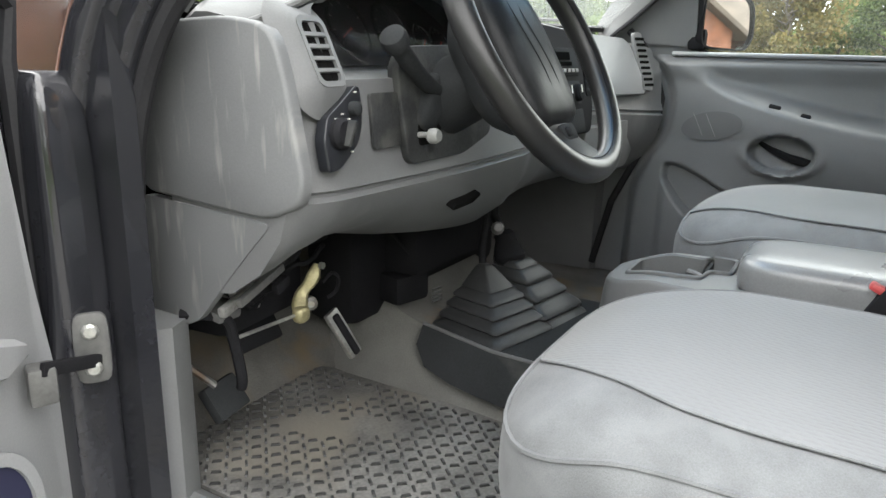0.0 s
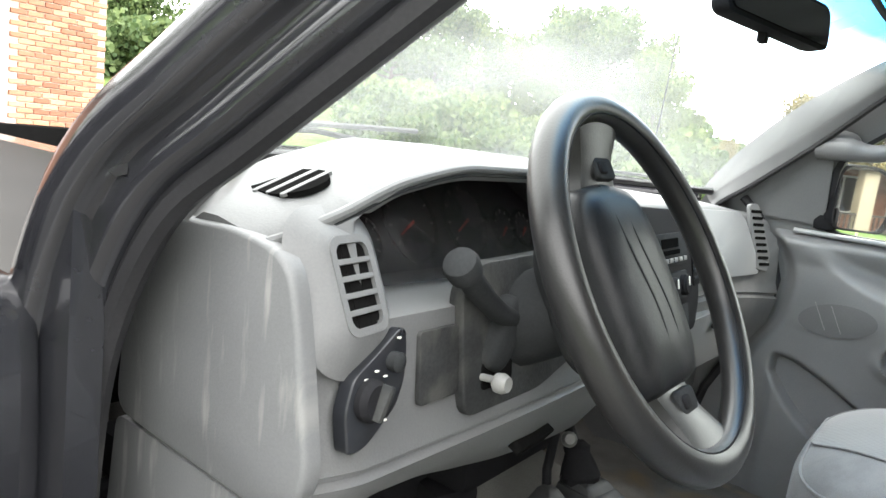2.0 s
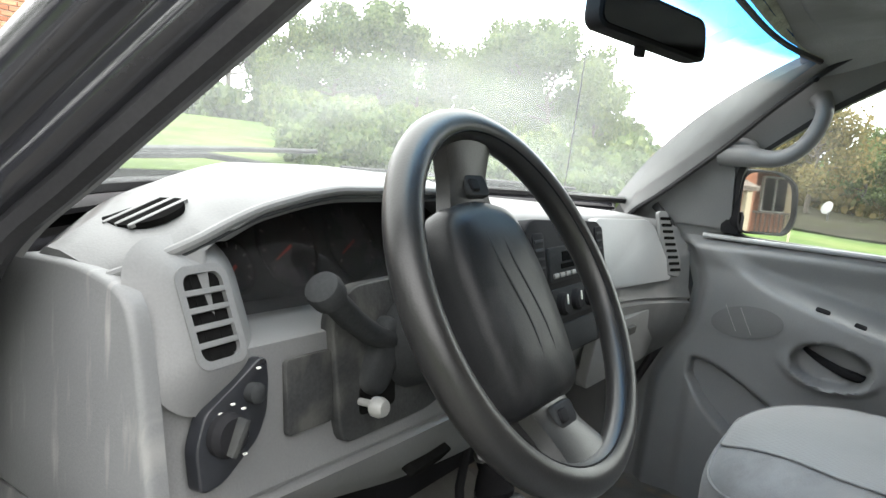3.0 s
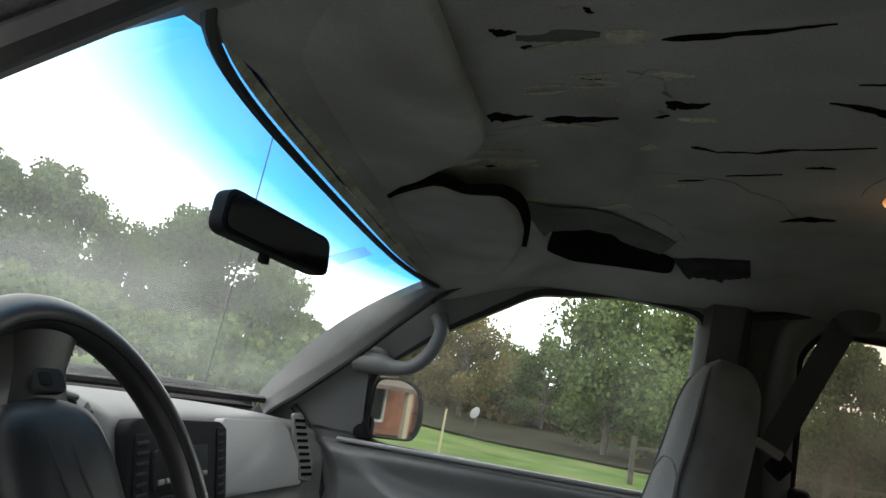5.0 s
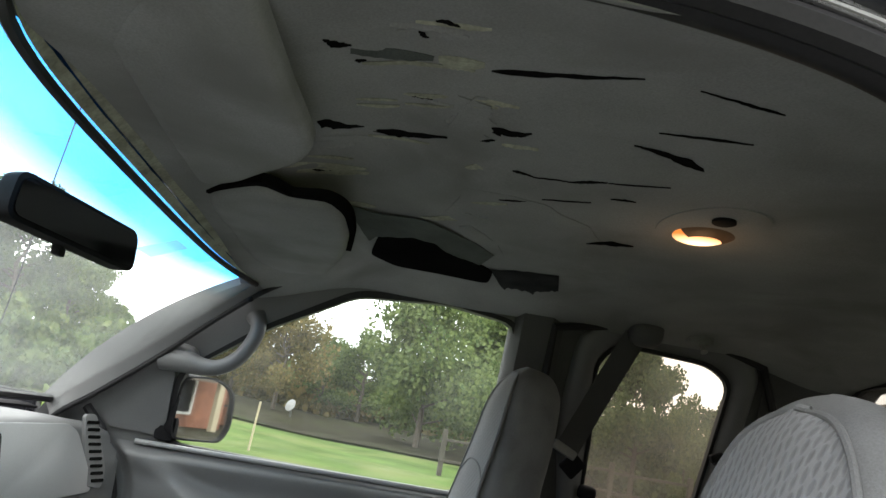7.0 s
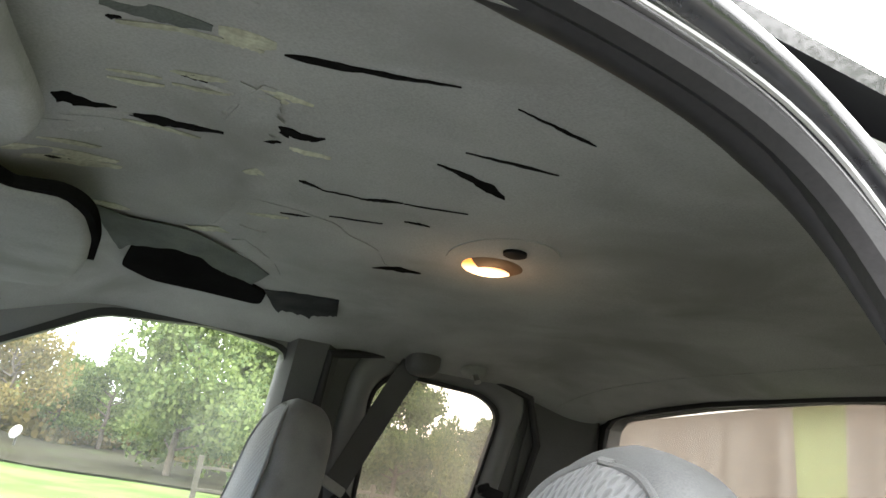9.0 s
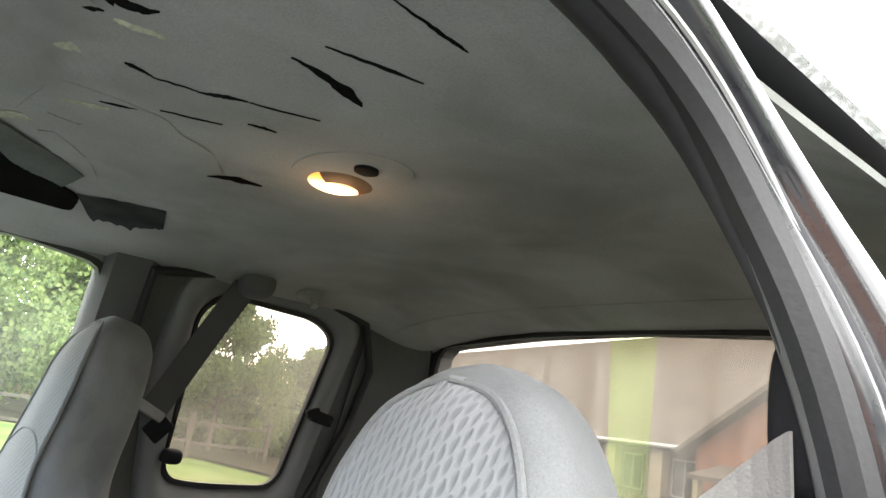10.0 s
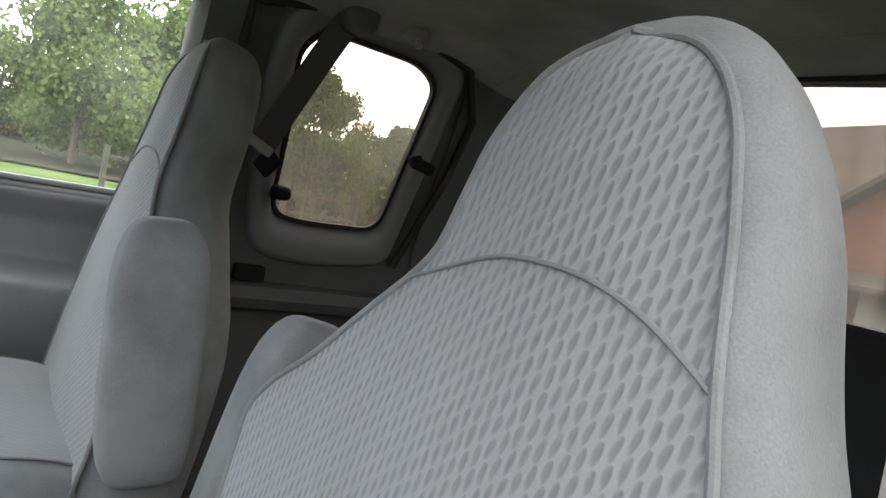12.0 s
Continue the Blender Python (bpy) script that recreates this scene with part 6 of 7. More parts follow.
part("plate", box((-0.66, 0.27, 0.888), (0.075, 0.012, 0.014), 0.003, 2, (0, -12, 8)), STEEL, ub)
part("duct", box((-0.52, 0.42, 0.84), (0.20, 0.12, 0.10), 0.02, 2, (0, 0, 6)), BLACK, ub)
# two black blocks added to darken the lit footwell below the knee edge
part("lining", box((-0.53, 0.42, 0.935), (0.27, 0.20, 0.06), 0.02, 2), BLACK, ub, "black block added for the shade under the dashboard")
part("panel", box((-0.55, 0.47, 0.845), (0.30, 0.05, 0.13), 0.02, 2, (-12, 0, 4)), BLACK, ub, "black slab added for the shade above the pedals")
part("strap", box((-0.625, 0.262, 0.902), (0.10, 0.010, 0.012), 0.002, 2, (0, -16, 6)), GREYMETAL, ub, "bent steel strap")
part("catch", box((-0.590, 0.258, 0.893), (0.03, 0.012, 0.016), 0.003, 2, (0, -16, 6)), BLACK, ub)
part("hanger", box((-0.545, 0.35, 0.865), (0.012, 0.02, 0.075), 0.002, 2, (8, 12, 0)), STEEL, ub)
part("clamp", lathe([(0.012, 0), (0.012, 0.012), (0.006, 0.016)], (-0.43, 0.345, 0.80), (-0.6, -0.7, 0.1), 10), STEEL, ub)
harness = thing("wiring_harness", (-0.55, 0.34, 0.9), "black taped wiring loops hanging under the dashboard", "wiring")
for k, (x0, x1, y, z, sag) in enumerate(((-0.67, -0.50, 0.32, 0.905, 0.045), (-0.64, -0.46, 0.35, 0.90, 0.065), (-0.60, -0.42, 0.33, 0.905, 0.035), (-0.66, -0.56, 0.30, 0.90, 0.03))):
    part("cable", tube([(lerp(x0, x1, i / 14), y + 0.012 * math.sin(i * 0.7 + k), z - sag * math.sin(math.pi * i / 14) + 0.004 * math.sin(i * 1.9 + k)) for i in range(15)], 0.0045 + 0.001 * (k % 2), 8), BLACK, harness)
duct = thing("heater_duct", (-0.05, 0.38, 0.75), "black heater duct above the tunnel", "duct")
part("outlet", box((-0.02, 0.36, 0.84), (0.30, 0.14, 0.12), 0.02, 2), BLACK, duct)
part("panel", box((0.03, 0.43, 0.80), (0.62, 0.12, 0.22), 0.03, 2), BLACK, duct, "black lower centre panel")
for i in range(4):
    part("slat", box((-0.084, 0.296, 0.712 + i * 0.0085), (0.030, 0.006, 0.004), 0.001, 1, (0, 0, -8)), GREYMETAL, duct, "pale vent slat")
part("foot_vent", box((-0.15, 0.34, 0.755), (0.09, 0.07, 0.06), 0.012, 2, (0, 0, -15)), BLACK, duct)
part("cable", tube(spline([(-0.2, 0.34, 0.88), (-0.14, 0.30, 0.80), (-0.06, 0.31, 0.79), (0.02, 0.30, 0.85)], 6), 0.004, 6), BLACK, duct)

# ---- driver's door, standing open ----
door = thing("driver_door", (-0.86, 0.40, 0.6), "open black driver's door with grey inner panel", "car door")
PHI = radians(66)
dd, dn = Vector((-math.sin(PHI), -math.cos(PHI), 0)), Vector((math.cos(PHI), -math.sin(PHI), 0))
DH = Vector((-0.86, 0.40, 0))


def door_map(a, b, c=0.0):
    """a from the hinge towards the handle, b up, c out of the inner face; the window part leans in."""
    return DH + dd * a + Vector((0, 0, b)) + dn * (c + max(0.0, b - 1.22) * 0.22)


D_OUT = [(-0.02, 1.27), (-0.02, 0.9), (-0.02, 0.55), (0.5, 0.52), (1.12, 0.52), (1.13, 1.25), (1.12, 1.55), (1.07, 1.70), (0.88, 1.715), (0.64, 1.70), (0.48, 1.65), (0.36, 1.55), (0.18, 1.40)]
D_WIN = rounded([(0.22, 1.26), (0.98, 1.25), (1.03, 1.28), (1.05, 1.55), (1.03, 1.65), (0.88, 1.675), (0.66, 1.652), (0.54, 1.612), (0.44, 1.545), (0.30, 1.42)], 0.03)
part("shell", frame_ring(resample(D_OUT, 100, (-0.02, 1.27)), resample(D_WIN, 100, (0.22, 1.26)), door_map, -0.13, 0.0, 100, 4), PAINT, door, "black painted door shell")
gp = part("window_pane", prism(D_WIN, door_map, -0.07, -0.066), SIDE_GLASS, door, "clear door window pane")
gp.visible_shadow = False
trim_poly = rounded([(0.055, 1.23), (0.045, 1.10), (0.03, 0.95), (0.012, 0.83), (-0.015, 0.66), (0.0, 0.56), (1.08, 0.56), (1.09, 1.23)], 0.025)
# pale tone paints in the light that falls on the open door
part("inner_panel", prism(trim_poly, door_map, -0.002, 0.028, 0.014), PALE_LIT, door, "grey moulded inner panel")
part("armrest", loft([[door_map(a, b, c) for b, c in ((zt, 0.02), (zt - 0.01, d), (zb + 0.02, d), (zb, 0.02))] for a, zt, zb, d in ((0.06, 0.90, 0.86, 0.03), (0.12, 0.925, 0.86, 0.05), (0.3, 1.0, 0.92, 0.08), (0.6, 1.06, 0.97, 0.09), (1.05, 1.06, 0.97, 0.09))]), PALE_LIT, door)
spk = part("speaker_ring", frame_ring([(0.155 + 0.082 * math.cos(i * 0.2618), 0.70 + 0.10 * math.sin(i * 0.2618)) for i in range(24)], [(0.155 + 0.068 * math.cos(i * 0.2618), 0.70 + 0.085 * math.sin(i * 0.2618)) for i in range(24)], door_map, 0.02, 0.036, 64), PALE_LIT, door)
part("speaker_grille", prism([(0.155 + 0.069 * math.cos(i * 0.2618), 0.70 + 0.086 * math.sin(i * 0.2618)) for i in range(24)], door_map, 0.02, 0.031), NAVY, spk, "dark blue-black speaker grille")
part("door_seal", tube([door_map(0.004, z, 0.008) for z in (0.56, 0.8, 1.0, 1.2, 1.26)] + [door_map(a, b, 0.008) for a, b in ((0.19, 1.39), (0.37, 1.54), (0.49, 1.64), (0.64, 1.69), (0.88, 1.705))], 0.011, 8), RUBBER, door)
latch_ = thing("door_check_strap", (-0.80, 0.40, 0.86), "steel door check strap bolted to the hinge pillar", "door check")
part("plate", moved(cushion((0, 0, 0), (0.04, 0.012, 0.09), 5, 5), pose(-0.838, 0.330, 0.868, 0, 0, -35)), GREYMETAL, latch_, "weathered steel mounting plate")
for z in (0.892, 0.845):
    part("bolt", lathe([(0.010, 0), (0.010, 0.004), (0.007, 0.007)], (-0.842, 0.325, z), (-0.55, -0.8, 0), 8), STEEL, latch_)
part("arm", box((-0.872, 0.318, 0.862), (0.08, 0.008, 0.016), 0.002, 2, (0, 14, 8)), BLACK, latch_)
part("bracket", box((-0.905, 0.325, 0.85), (0.03, 0.03, 0.045), 0.006, 2, (0, 0, -24)), GREYMETAL, latch_)
structure("hinge_pillar", cushion((-0.83, 0.392, 0.79), (0.070, 0.105, 0.80), 6.0, 14), PAINT, "black painted hinge pillar with dusty face", "car pillar")

# ---- seat belts ----
belt = thing("seat_belt", (-0.66, -0.85, 1.44), "grey driver's seat belt hanging from a black guide", "seat belt")
part("guide", cushion((-0.690, -0.824, 1.468), (0.044, 0.036, 0.095), 3, 8), BLACK, belt, "black plastic belt guide")
part("webbing", sheet(lambda u, v: (lerp(-0.688, -0.631, u) - 0.006 * min(1, v * 4), -0.803 - 0.008 * math.sin(u * 3.0) - 0.02 * v + 0.00022 * math.cos(u * 38), lerp(1.456 - 0.046 * u ** 1.3, 0.80, v)), 56, 14, 0.0018), WEB, belt, "grey woven webbing")
belt2 = thing("seat_belt", (0.66, -1.05, 1.66), "dark passenger belt hanging from the roof rail", "seat belt")
part("guide", cushion((0.605, -1.068, 1.686), (0.075, 0.08, 0.08), 2.6, 6), QUARTER, belt2, "dark plastic belt cover")
part("webbing", sheet(lambda u, v: (lerp(0.622, 0.668, v) + 0.004 * math.sin(v * 5), lerp(-1.056, -0.925, v) + (u - 0.5) * 0.052, lerp(1.682, 1.372, v) + (u - 0.5) * 0.022), 6, 16, 0.002), DARKWEB, belt2, "dark woven webbing")
part("slider", box((0.664, -0.925, 1.382), (0.02, 0.062, 0.022), 0.006, 2, (25, 0, 0)), KNOB, belt2, "worn metal slider bar")
part("tongue", box((0.668, -0.950, 1.350), (0.016, 0.045, 0.050), 0.006, 2, (40, 0, 0)), BLACK, belt2)
qlatch = thing("window_latch", (0.70, -1.33, 1.42), "black flip-out window latch", "latch")
part("body", box((0.70, -1.345, 1.415), (0.025, 0.06, 0.028), 0.006, 2, (12, 0, 0)), BLACK, qlatch)
part("lever", box((0.69, -1.315, 1.425), (0.016, 0.035, 0.02), 0.005, 2, (-20, 0, 0)), BLACK, qlatch)
qh = thing("bumper_pad", (0.70, -0.985, 1.29), "black rubber pad at the window edge", "rubber pad")
part("pad", cushion((0.755, -1.022, 1.289), (0.05, 0.045, 0.034), 3, 5), BLACK, qh)
hook = thing("coat_hook", (0.5, -1.14, 1.69), "small coat hook on the headliner edge", "hook")
part("plate", cushion((0.60, -1.20, 1.688), (0.05, 0.06, 0.035), 3, 5), HEADLINER, hook)
part("peg", lathe([(0.008, 0), (0.006, 0.018), (0.009, 0.022)], (0.585, -1.20, 1.675), (-0.6, 0, -0.8), 8), STEEL, hook)
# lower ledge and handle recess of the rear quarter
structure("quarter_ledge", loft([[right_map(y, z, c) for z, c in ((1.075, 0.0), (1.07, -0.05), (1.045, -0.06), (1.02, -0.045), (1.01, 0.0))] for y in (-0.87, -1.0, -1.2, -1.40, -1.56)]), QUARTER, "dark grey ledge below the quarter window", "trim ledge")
structure("quarter_pull", join(box((0.775, -0.99, 1.098), (0.03, 0.07, 0.035), 0.006), ), BLACK, "black pull recess in the quarter panel", "pull")

# ---- torn headliner ----
def tear(a, b, w, fat=0.4):
    """A slit in the cloth between two points of the roof, widest at the fraction fat."""
    a, b = Vector((*a, 0)), Vector((*b, 0))
    d = (b - a).normalized()
    nrm = Vector((-d.y, d.x, 0))
    k = 16
    up, lo = [], []
    rg_ = random.Random(int(1000 * (a.x + 2 * b.y)) + 5)
    for i in range(k + 1):
        f = i / k
        g = f / fat if f < fat else (1 - f) / (1 - fat)
        wid = w * max(0.02, g) ** 0.8 * (1 + 0.18 * math.sin(f * 19 + b.y * 90))
        p = a.lerp(b, f) + nrm * (w * 0.25 * math.sin(f * 4 + a.x * 30) + 0.0009 * rg_.uniform(-1, 1))
        up.append(p + nrm * wid * 0.5 * rg_.uniform(0.7, 1.1))
        lo.append(p - nrm * wid * 0.5)
    ring = up + lo[::-1]
    t = thing("headliner_tear", (a.x, a.y, roof_z(a.x, a.y)), "dark slit torn in the sagging headliner cloth", "tear", "headliner tears")
    # a near-black sheet below the cloth paints the shade inside the slit
    part("gap", loft([[Vector((q.x, q.y, roof_z(q.x, q.y) + h)) for q in ring] for h in (-0.004, -0.0075)]), VOID, t)
    return t


for a, b, w, fat in (((-0.231, -0.309), (-0.214, -0.362), 0.026, 0.22), ((-0.204, -0.373), (-0.218, -0.468), 0.022, 0.2), ((-0.262, -0.509), (-0.288, -0.545), 0.026, 0.06), ((-0.231, -0.494), (-0.243, -0.514), 0.006, 0.6),
                     ((-0.418, -0.476), (-0.478, -0.598), 0.013, 0.1), ((-0.319, -0.653), (-0.294, -0.747), 0.018, 0.75), ((-0.366, -0.660), (-0.384, -0.750), 0.0055, 0.6), ((-0.160, -0.627), (-0.188, -0.672), 0.008, 0.5),
                     ((-0.131, -0.697), (-0.138, -0.729), 0.0055, 0.5), ((0.103, -0.743), (0.062, -0.807), 0.025, 0.6), ((-0.023, -0.566), (-0.046, -0.602), 0.005, 0.5), ((-0.479, -0.646), (-0.468, -0.731), 0.0045, 0.8),
                     ((-0.156, -0.556), (-0.146, -0.585), 0.007, 0.2), ((-0.442, -0.325), (-0.430, -0.349), 0.014, 0.55), ((-0.498, -0.416), (-0.501, -0.438), 0.008, 0.5), ((-0.471, -0.403), (-0.464, -0.414), 0.007, 0.5),
                     ((-0.319, -0.410), (-0.322, -0.431), 0.009, 0.5), ((-0.398, -0.352), (-0.396, -0.362), 0.007, 0.4), ((-0.062, -0.297), (-0.056, -0.313), 0.006, 0.5), ((-0.053, -0.318), (-0.046, -0.339), 0.007, 0.5),
                     ((-0.147, -0.585), (-0.160, -0.628), 0.002, 0.5), ((-0.189, -0.672), (-0.217, -0.741), 0.002, 0.4), ((-0.068, -0.619), (-0.100, -0.680), 0.0025, 0.5)):
    tear(a, b, w, fat)
hole = thing("headliner_hole", (0.4, -0.5, 1.70), "large dark hole with ragged cloth flaps in the headliner", "hole")
hp = rounded([(0.458, -0.393), (0.26, -0.408), (0.22, -0.48), (0.33, -0.56), (0.39, -0.61), (0.42, -0.650), (0.498, -0.655), (0.503, -0.552), (0.505, -0.45)], 0.02)
part("gap", loft([[Vector((a, b, roof_z(a, b) + h)) for a, b in hp] for h in (-0.004, -0.012)]), VOID, hole)


def between(one, two, sag, rag, seed, nu=40, nv=10):
    """Cloth spanned between two lines on the roof, sagging and ragged along the second."""
    p, q = spline(one, 8), spline(two, 8)
    at = lambda line, u: Vector((*line[int(u * (len(line) - 1))], 0)).lerp(Vector((*line[min(len(line) - 1, int(u * (len(line) - 1)) + 1)], 0)), u * (len(line) - 1) % 1)

    def cloth(u, v):
        w = at(p, u).lerp(at(q, u), v * (1 + rag * noise.noise((u * 9, seed, 0))))
        z = roof_z(w.x, w.y) - 0.006 - sag * (0.4 + 0.6 * v) * (0.6 + 0.4 * math.sin(math.pi * u)) + 0.003 * noise.noise((w.x * 22, w.y * 22, seed))
        return Vector((w.x, w.y, min(z, roof_z(w.x, w.y) - 0.0045)))
    return sheet(cloth, nu, nv, 0.0006)


part("flap", between([(0.120, -0.335), (0.166, -0.393), (0.153, -0.470), (0.190, -0.527), (0.305, -0.627)], [(0.36, -0.385), (0.305, -0.413), (0.262, -0.482), (0.345, -0.545), (0.430, -0.610)], 0.010, 0.12, 3.0), TEARCLOTH, hole, "hanging grey-green cloth flap")
part("flap", between([(0.41, -0.640), (0.385, -0.70), (0.365, -0.775)], [(0.515, -0.690), (0.50, -0.755), (0.465, -0.805)], 0.004, 0.25, 5.0, 20, 8), DARKCLOTH, hole, "hanging dark grey cloth flap")
part("loose_layer", between([(0.10, -0.50), (0.17, -0.58), (0.24, -0.66), (0.28, -0.74)], [(-0.045, -0.515), (-0.042, -0.641), (0.085, -0.765), (0.24, -0.79)], 0.0005, 0.05, 8.0), HEADLINER, hole, "loose sagging layer of headliner cloth")
rg = random.Random(33)
FLAKES = ((-0.346, -0.495), (-0.315, -0.44), (-0.485, -0.41), (-0.50, -0.43), (-0.15, -0.335), (-0.20, -0.35), (-0.24, -0.545), (0.075, -0.55), (-0.27, -0.475))
for i, (cx, cy) in enumerate(FLAKES):
    L, w, a = rg.uniform(0.025, 0.065), rg.uniform(0.007, 0.018), radians(-96 + rg.uniform(-12, 12))
    fl = thing("backing_flake", (cx, cy, roof_z(cx, cy)), "pale peeling strip of headliner backing", "flake", "headliner flakes")
    rag = [rg.uniform(0.35, 1.0) for _ in range(40)]

    def strip_at(u, v, cx=cx, cy=cy, L=L, w=w, a=a, rag=rag):
        p, q = (u - 0.5) * L, (v - 0.5) * w * rag[int(u * 15) + (20 if v > 0.5 else 0)] * (0.25 + 0.75 * math.sin(math.pi * (0.06 + 0.88 * u)))
        x, y = cx + p * math.cos(a) - q * math.sin(a), cy + p * math.sin(a) + q * math.cos(a)
        return Vector((x, y, roof_z(x, y) - 0.0052 - 0.0025 * v * v))
    part("strip", sheet(strip_at, 16, 4, 0.0006), HEADLINER if i % 3 else PAPER, fl)
def peel(cx, cy, length, width, angle, rag, material, seed):
    """A ragged strip of backing hanging from the roof round a point."""
    d, e = Vector((math.cos(radians(angle)), math.sin(radians(angle)))), Vector((-math.sin(radians(angle)), math.cos(radians(angle))))
    m = Vector((cx, cy))
    bow = lambda f: (1 - (2 * f - 1) ** 2) * 0.12
    edge = lambda k, taper: [tuple(m + d * length * (f - 0.5) + e * width * (k * lerp(taper, 1, min(1, 4 * f * (1 - f) * 1.4)) + bow(f))) for f in (0, 0.33, 0.67, 1)]
    fl = thing("backing_flake", (cx, cy, roof_z(cx, cy)), "ragged peeling strip of headliner backing", "flake", "headliner flakes")
    part("patch", between(edge(-0.5, 0.45), edge(0.5, 0.45), 0.001, rag, seed, 40, 8), material, fl)


for k, row in enumerate(((-0.419, -0.385, 0.074, 0.021, -91, 0.15),)):
    peel(*row, TEARCLOTH, 70.0 + k)
for k, row in enumerate(((-0.424, -0.447, 0.042, 0.026, -99, 0.35),
                         (-0.402, -0.410, 0.105, 0.008, -101, 0.5),
                         (-0.284, -0.376, 0.046, 0.006, -96, 0.4),
                         (-0.299, -0.374, 0.044, 0.005, -96, 0.5),
                         (-0.328, -0.424, 0.052, 0.007, -108, 0.5),
                         (-0.303, -0.428, 0.050, 0.006, -108, 0.5),
                         (-0.334, -0.487, 0.040, 0.012, -105, 0.7),
                         (-0.083, -0.300, 0.148, 0.020, -67, 0.6),
                         (-0.050, -0.325, 0.100, 0.022, -72, 0.5),
                         (-0.110, -0.322, 0.060, 0.010, -74, 0.7),
                         (-0.142, -0.510, 0.034, 0.016, -138, 0.4),
                         (0.002, -0.554, 0.060, 0.010, -118, 0.4),
                         (0.124, -0.502, 0.080, 0.022, -122, 0.5),
                         (0.132, -0.362, 0.060, 0.022, -60, 0.5),
                         (-0.188, -0.405, 0.075, 0.008, -92, 0.5))):
    peel(*row, PAPER, 20.0 + k)
for k, row in enumerate(((-0.279, -0.474, 0.145, 0.026, 4, 0.15),
                         (-0.176, -0.355, 0.085, 0.022, -88, 0.6),
                         (-0.160, -0.320, 0.060, 0.018, -80, 0.7),
                         (0.226, -0.589, 0.184, 0.047, -30, 0.2),
                         (-0.474, -0.416, 0.060, 0.010, -101, 0.8))):
    peel(*row, HEADLINER, 50.0 + k)
fold = thing("headliner_fold", (-0.25, -0.5, 1.72), "loose fold of sagging headliner cloth", "fold")
part("cloth", between([(-0.345, -0.455), (-0.30, -0.462), (-0.262, -0.458), (-0.228, -0.468)], [(-0.335, -0.492), (-0.30, -0.500), (-0.265, -0.506), (-0.235, -0.500)], 0.004, 0.3, 11.0, 24, 8), HEADLINER, fold)
# light strip of trim inside the rear half door's edge
strip("rear_door_trim", SEAL[80:], lambda f, p: [(0.009, 0.008, 0.0), (0.016, 0.003, 0.0), (0.021, -0.006, 0.0), (0.022, -0.018, 0.0), (0.014, -0.085, 0.0), (0.010, -0.012, 0.0)], TRIM, "grey trim along the rear half door's edge", "door trim")

structure("cowl", sheet(lambda u, v: ws(lerp(0.02, 0.98, u), 0.0) + Vector((0, lerp(-0.012, 0.16, v), 0.012 * math.sin(math.pi * v) - 0.012 - 0.05 * v * v)), 40, 8, 0.006), BLACK, "black plastic cowl below the windshield", "cowl")
# wiper below the windshield
wiper = thing("windshield_wiper", (-0.3, 0.68, 1.28), "black windshield wiper resting at the glass base", "wiper")
part("arm", tube([ws(0.06, 0.03) + Vector((0, 0.02, 0.03)), ws(0.30, 0.035) + Vector((0, 0.025, 0.03)), ws(0.45, 0.02) + Vector((0, 0.03, 0.02))], 0.005, 6), BLACK, wiper)
part("blade", tube([ws(0.04 + 0.045 * i, 0.075 + 0.004 * i) + Vector((0, 0.012, 0.014)) for i in range(10)], 0.0045, 6), RUBBER, wiper)
wiper2 = thing("windshield_wiper", (0.3, 0.68, 1.28), "black windshield wiper resting at the glass base", "wiper")
part("blade", tube([ws(0.52 + 0.045 * i, 0.05 - 0.002 * i) + Vector((0, 0.012, 0.014)) for i in range(10)], 0.0045, 6), RUBBER, wiper2)
aerial = thing("radio_aerial", (0.83, 0.47, 1.1), "thin black radio aerial on the wing", "aerial")
part("rod", tube([(0.83, 0.47, 1.10), (0.845, 0.455, 1.50), (0.862, 0.437, 2.03)], 0.0018, 6), BLACK, aerial)
sticker = thing("windshield_sticker", (0.3, -0.1, 1.60), "small faded blue windshield sticker", "sticker")
part("film", sheet(lambda u, v: ws(lerp(0.70, 0.755, u), lerp(0.84, 0.93, v)) + Vector((0, -0.006, -0.004)), 4, 4), STICKER, sticker)


# ---- outside ----
def ground_z(x, y):
    z = 0.074 * max(0.0, y - 1.0) if y < 30 else 0.074 * 29 + 0.01 * (y - 30)
    z -= 0.025 * max(0.0, -y - 2.5) if y > -60 else 0.025 * 57.5
    return z + 0.05 * noise.noise((x * 0.08, y * 0.08, 0))


def ground_sheet():
    bm = bmesh.new()
    ax = [-900, -400, -150, -80] + [-50 + 2.0 * i for i in range(61)] + [90, 150, 400, 900]
    g = [[bm.verts.new((x, y, ground_z(x, y) if abs(x) < 120 and abs(y) < 120 else (1.5 if y > 0 else -1.5))) for y in ax] for x in ax]
    for i in range(len(ax) - 1):
        for j in range(len(ax) - 1):
            bm.faces.new((g[i][j], g[i + 1][j], g[i + 1][j + 1], g[i][j + 1]))
    return bm


structure("ground", ground_sheet(), GRASS, "mown green lawn sloping away", "lawn", 80)
structure("driveway", sheet(lambda u, v: (lerp(-4.5, 4.6, u), lerp(-9, 10.1, v), ground_z(lerp(-4.5, 4.6, u), lerp(-9, 10.1, v)) + 0.09), 20, 40), CONCRETE, "pale grey concrete driveway", "driveway", 80)


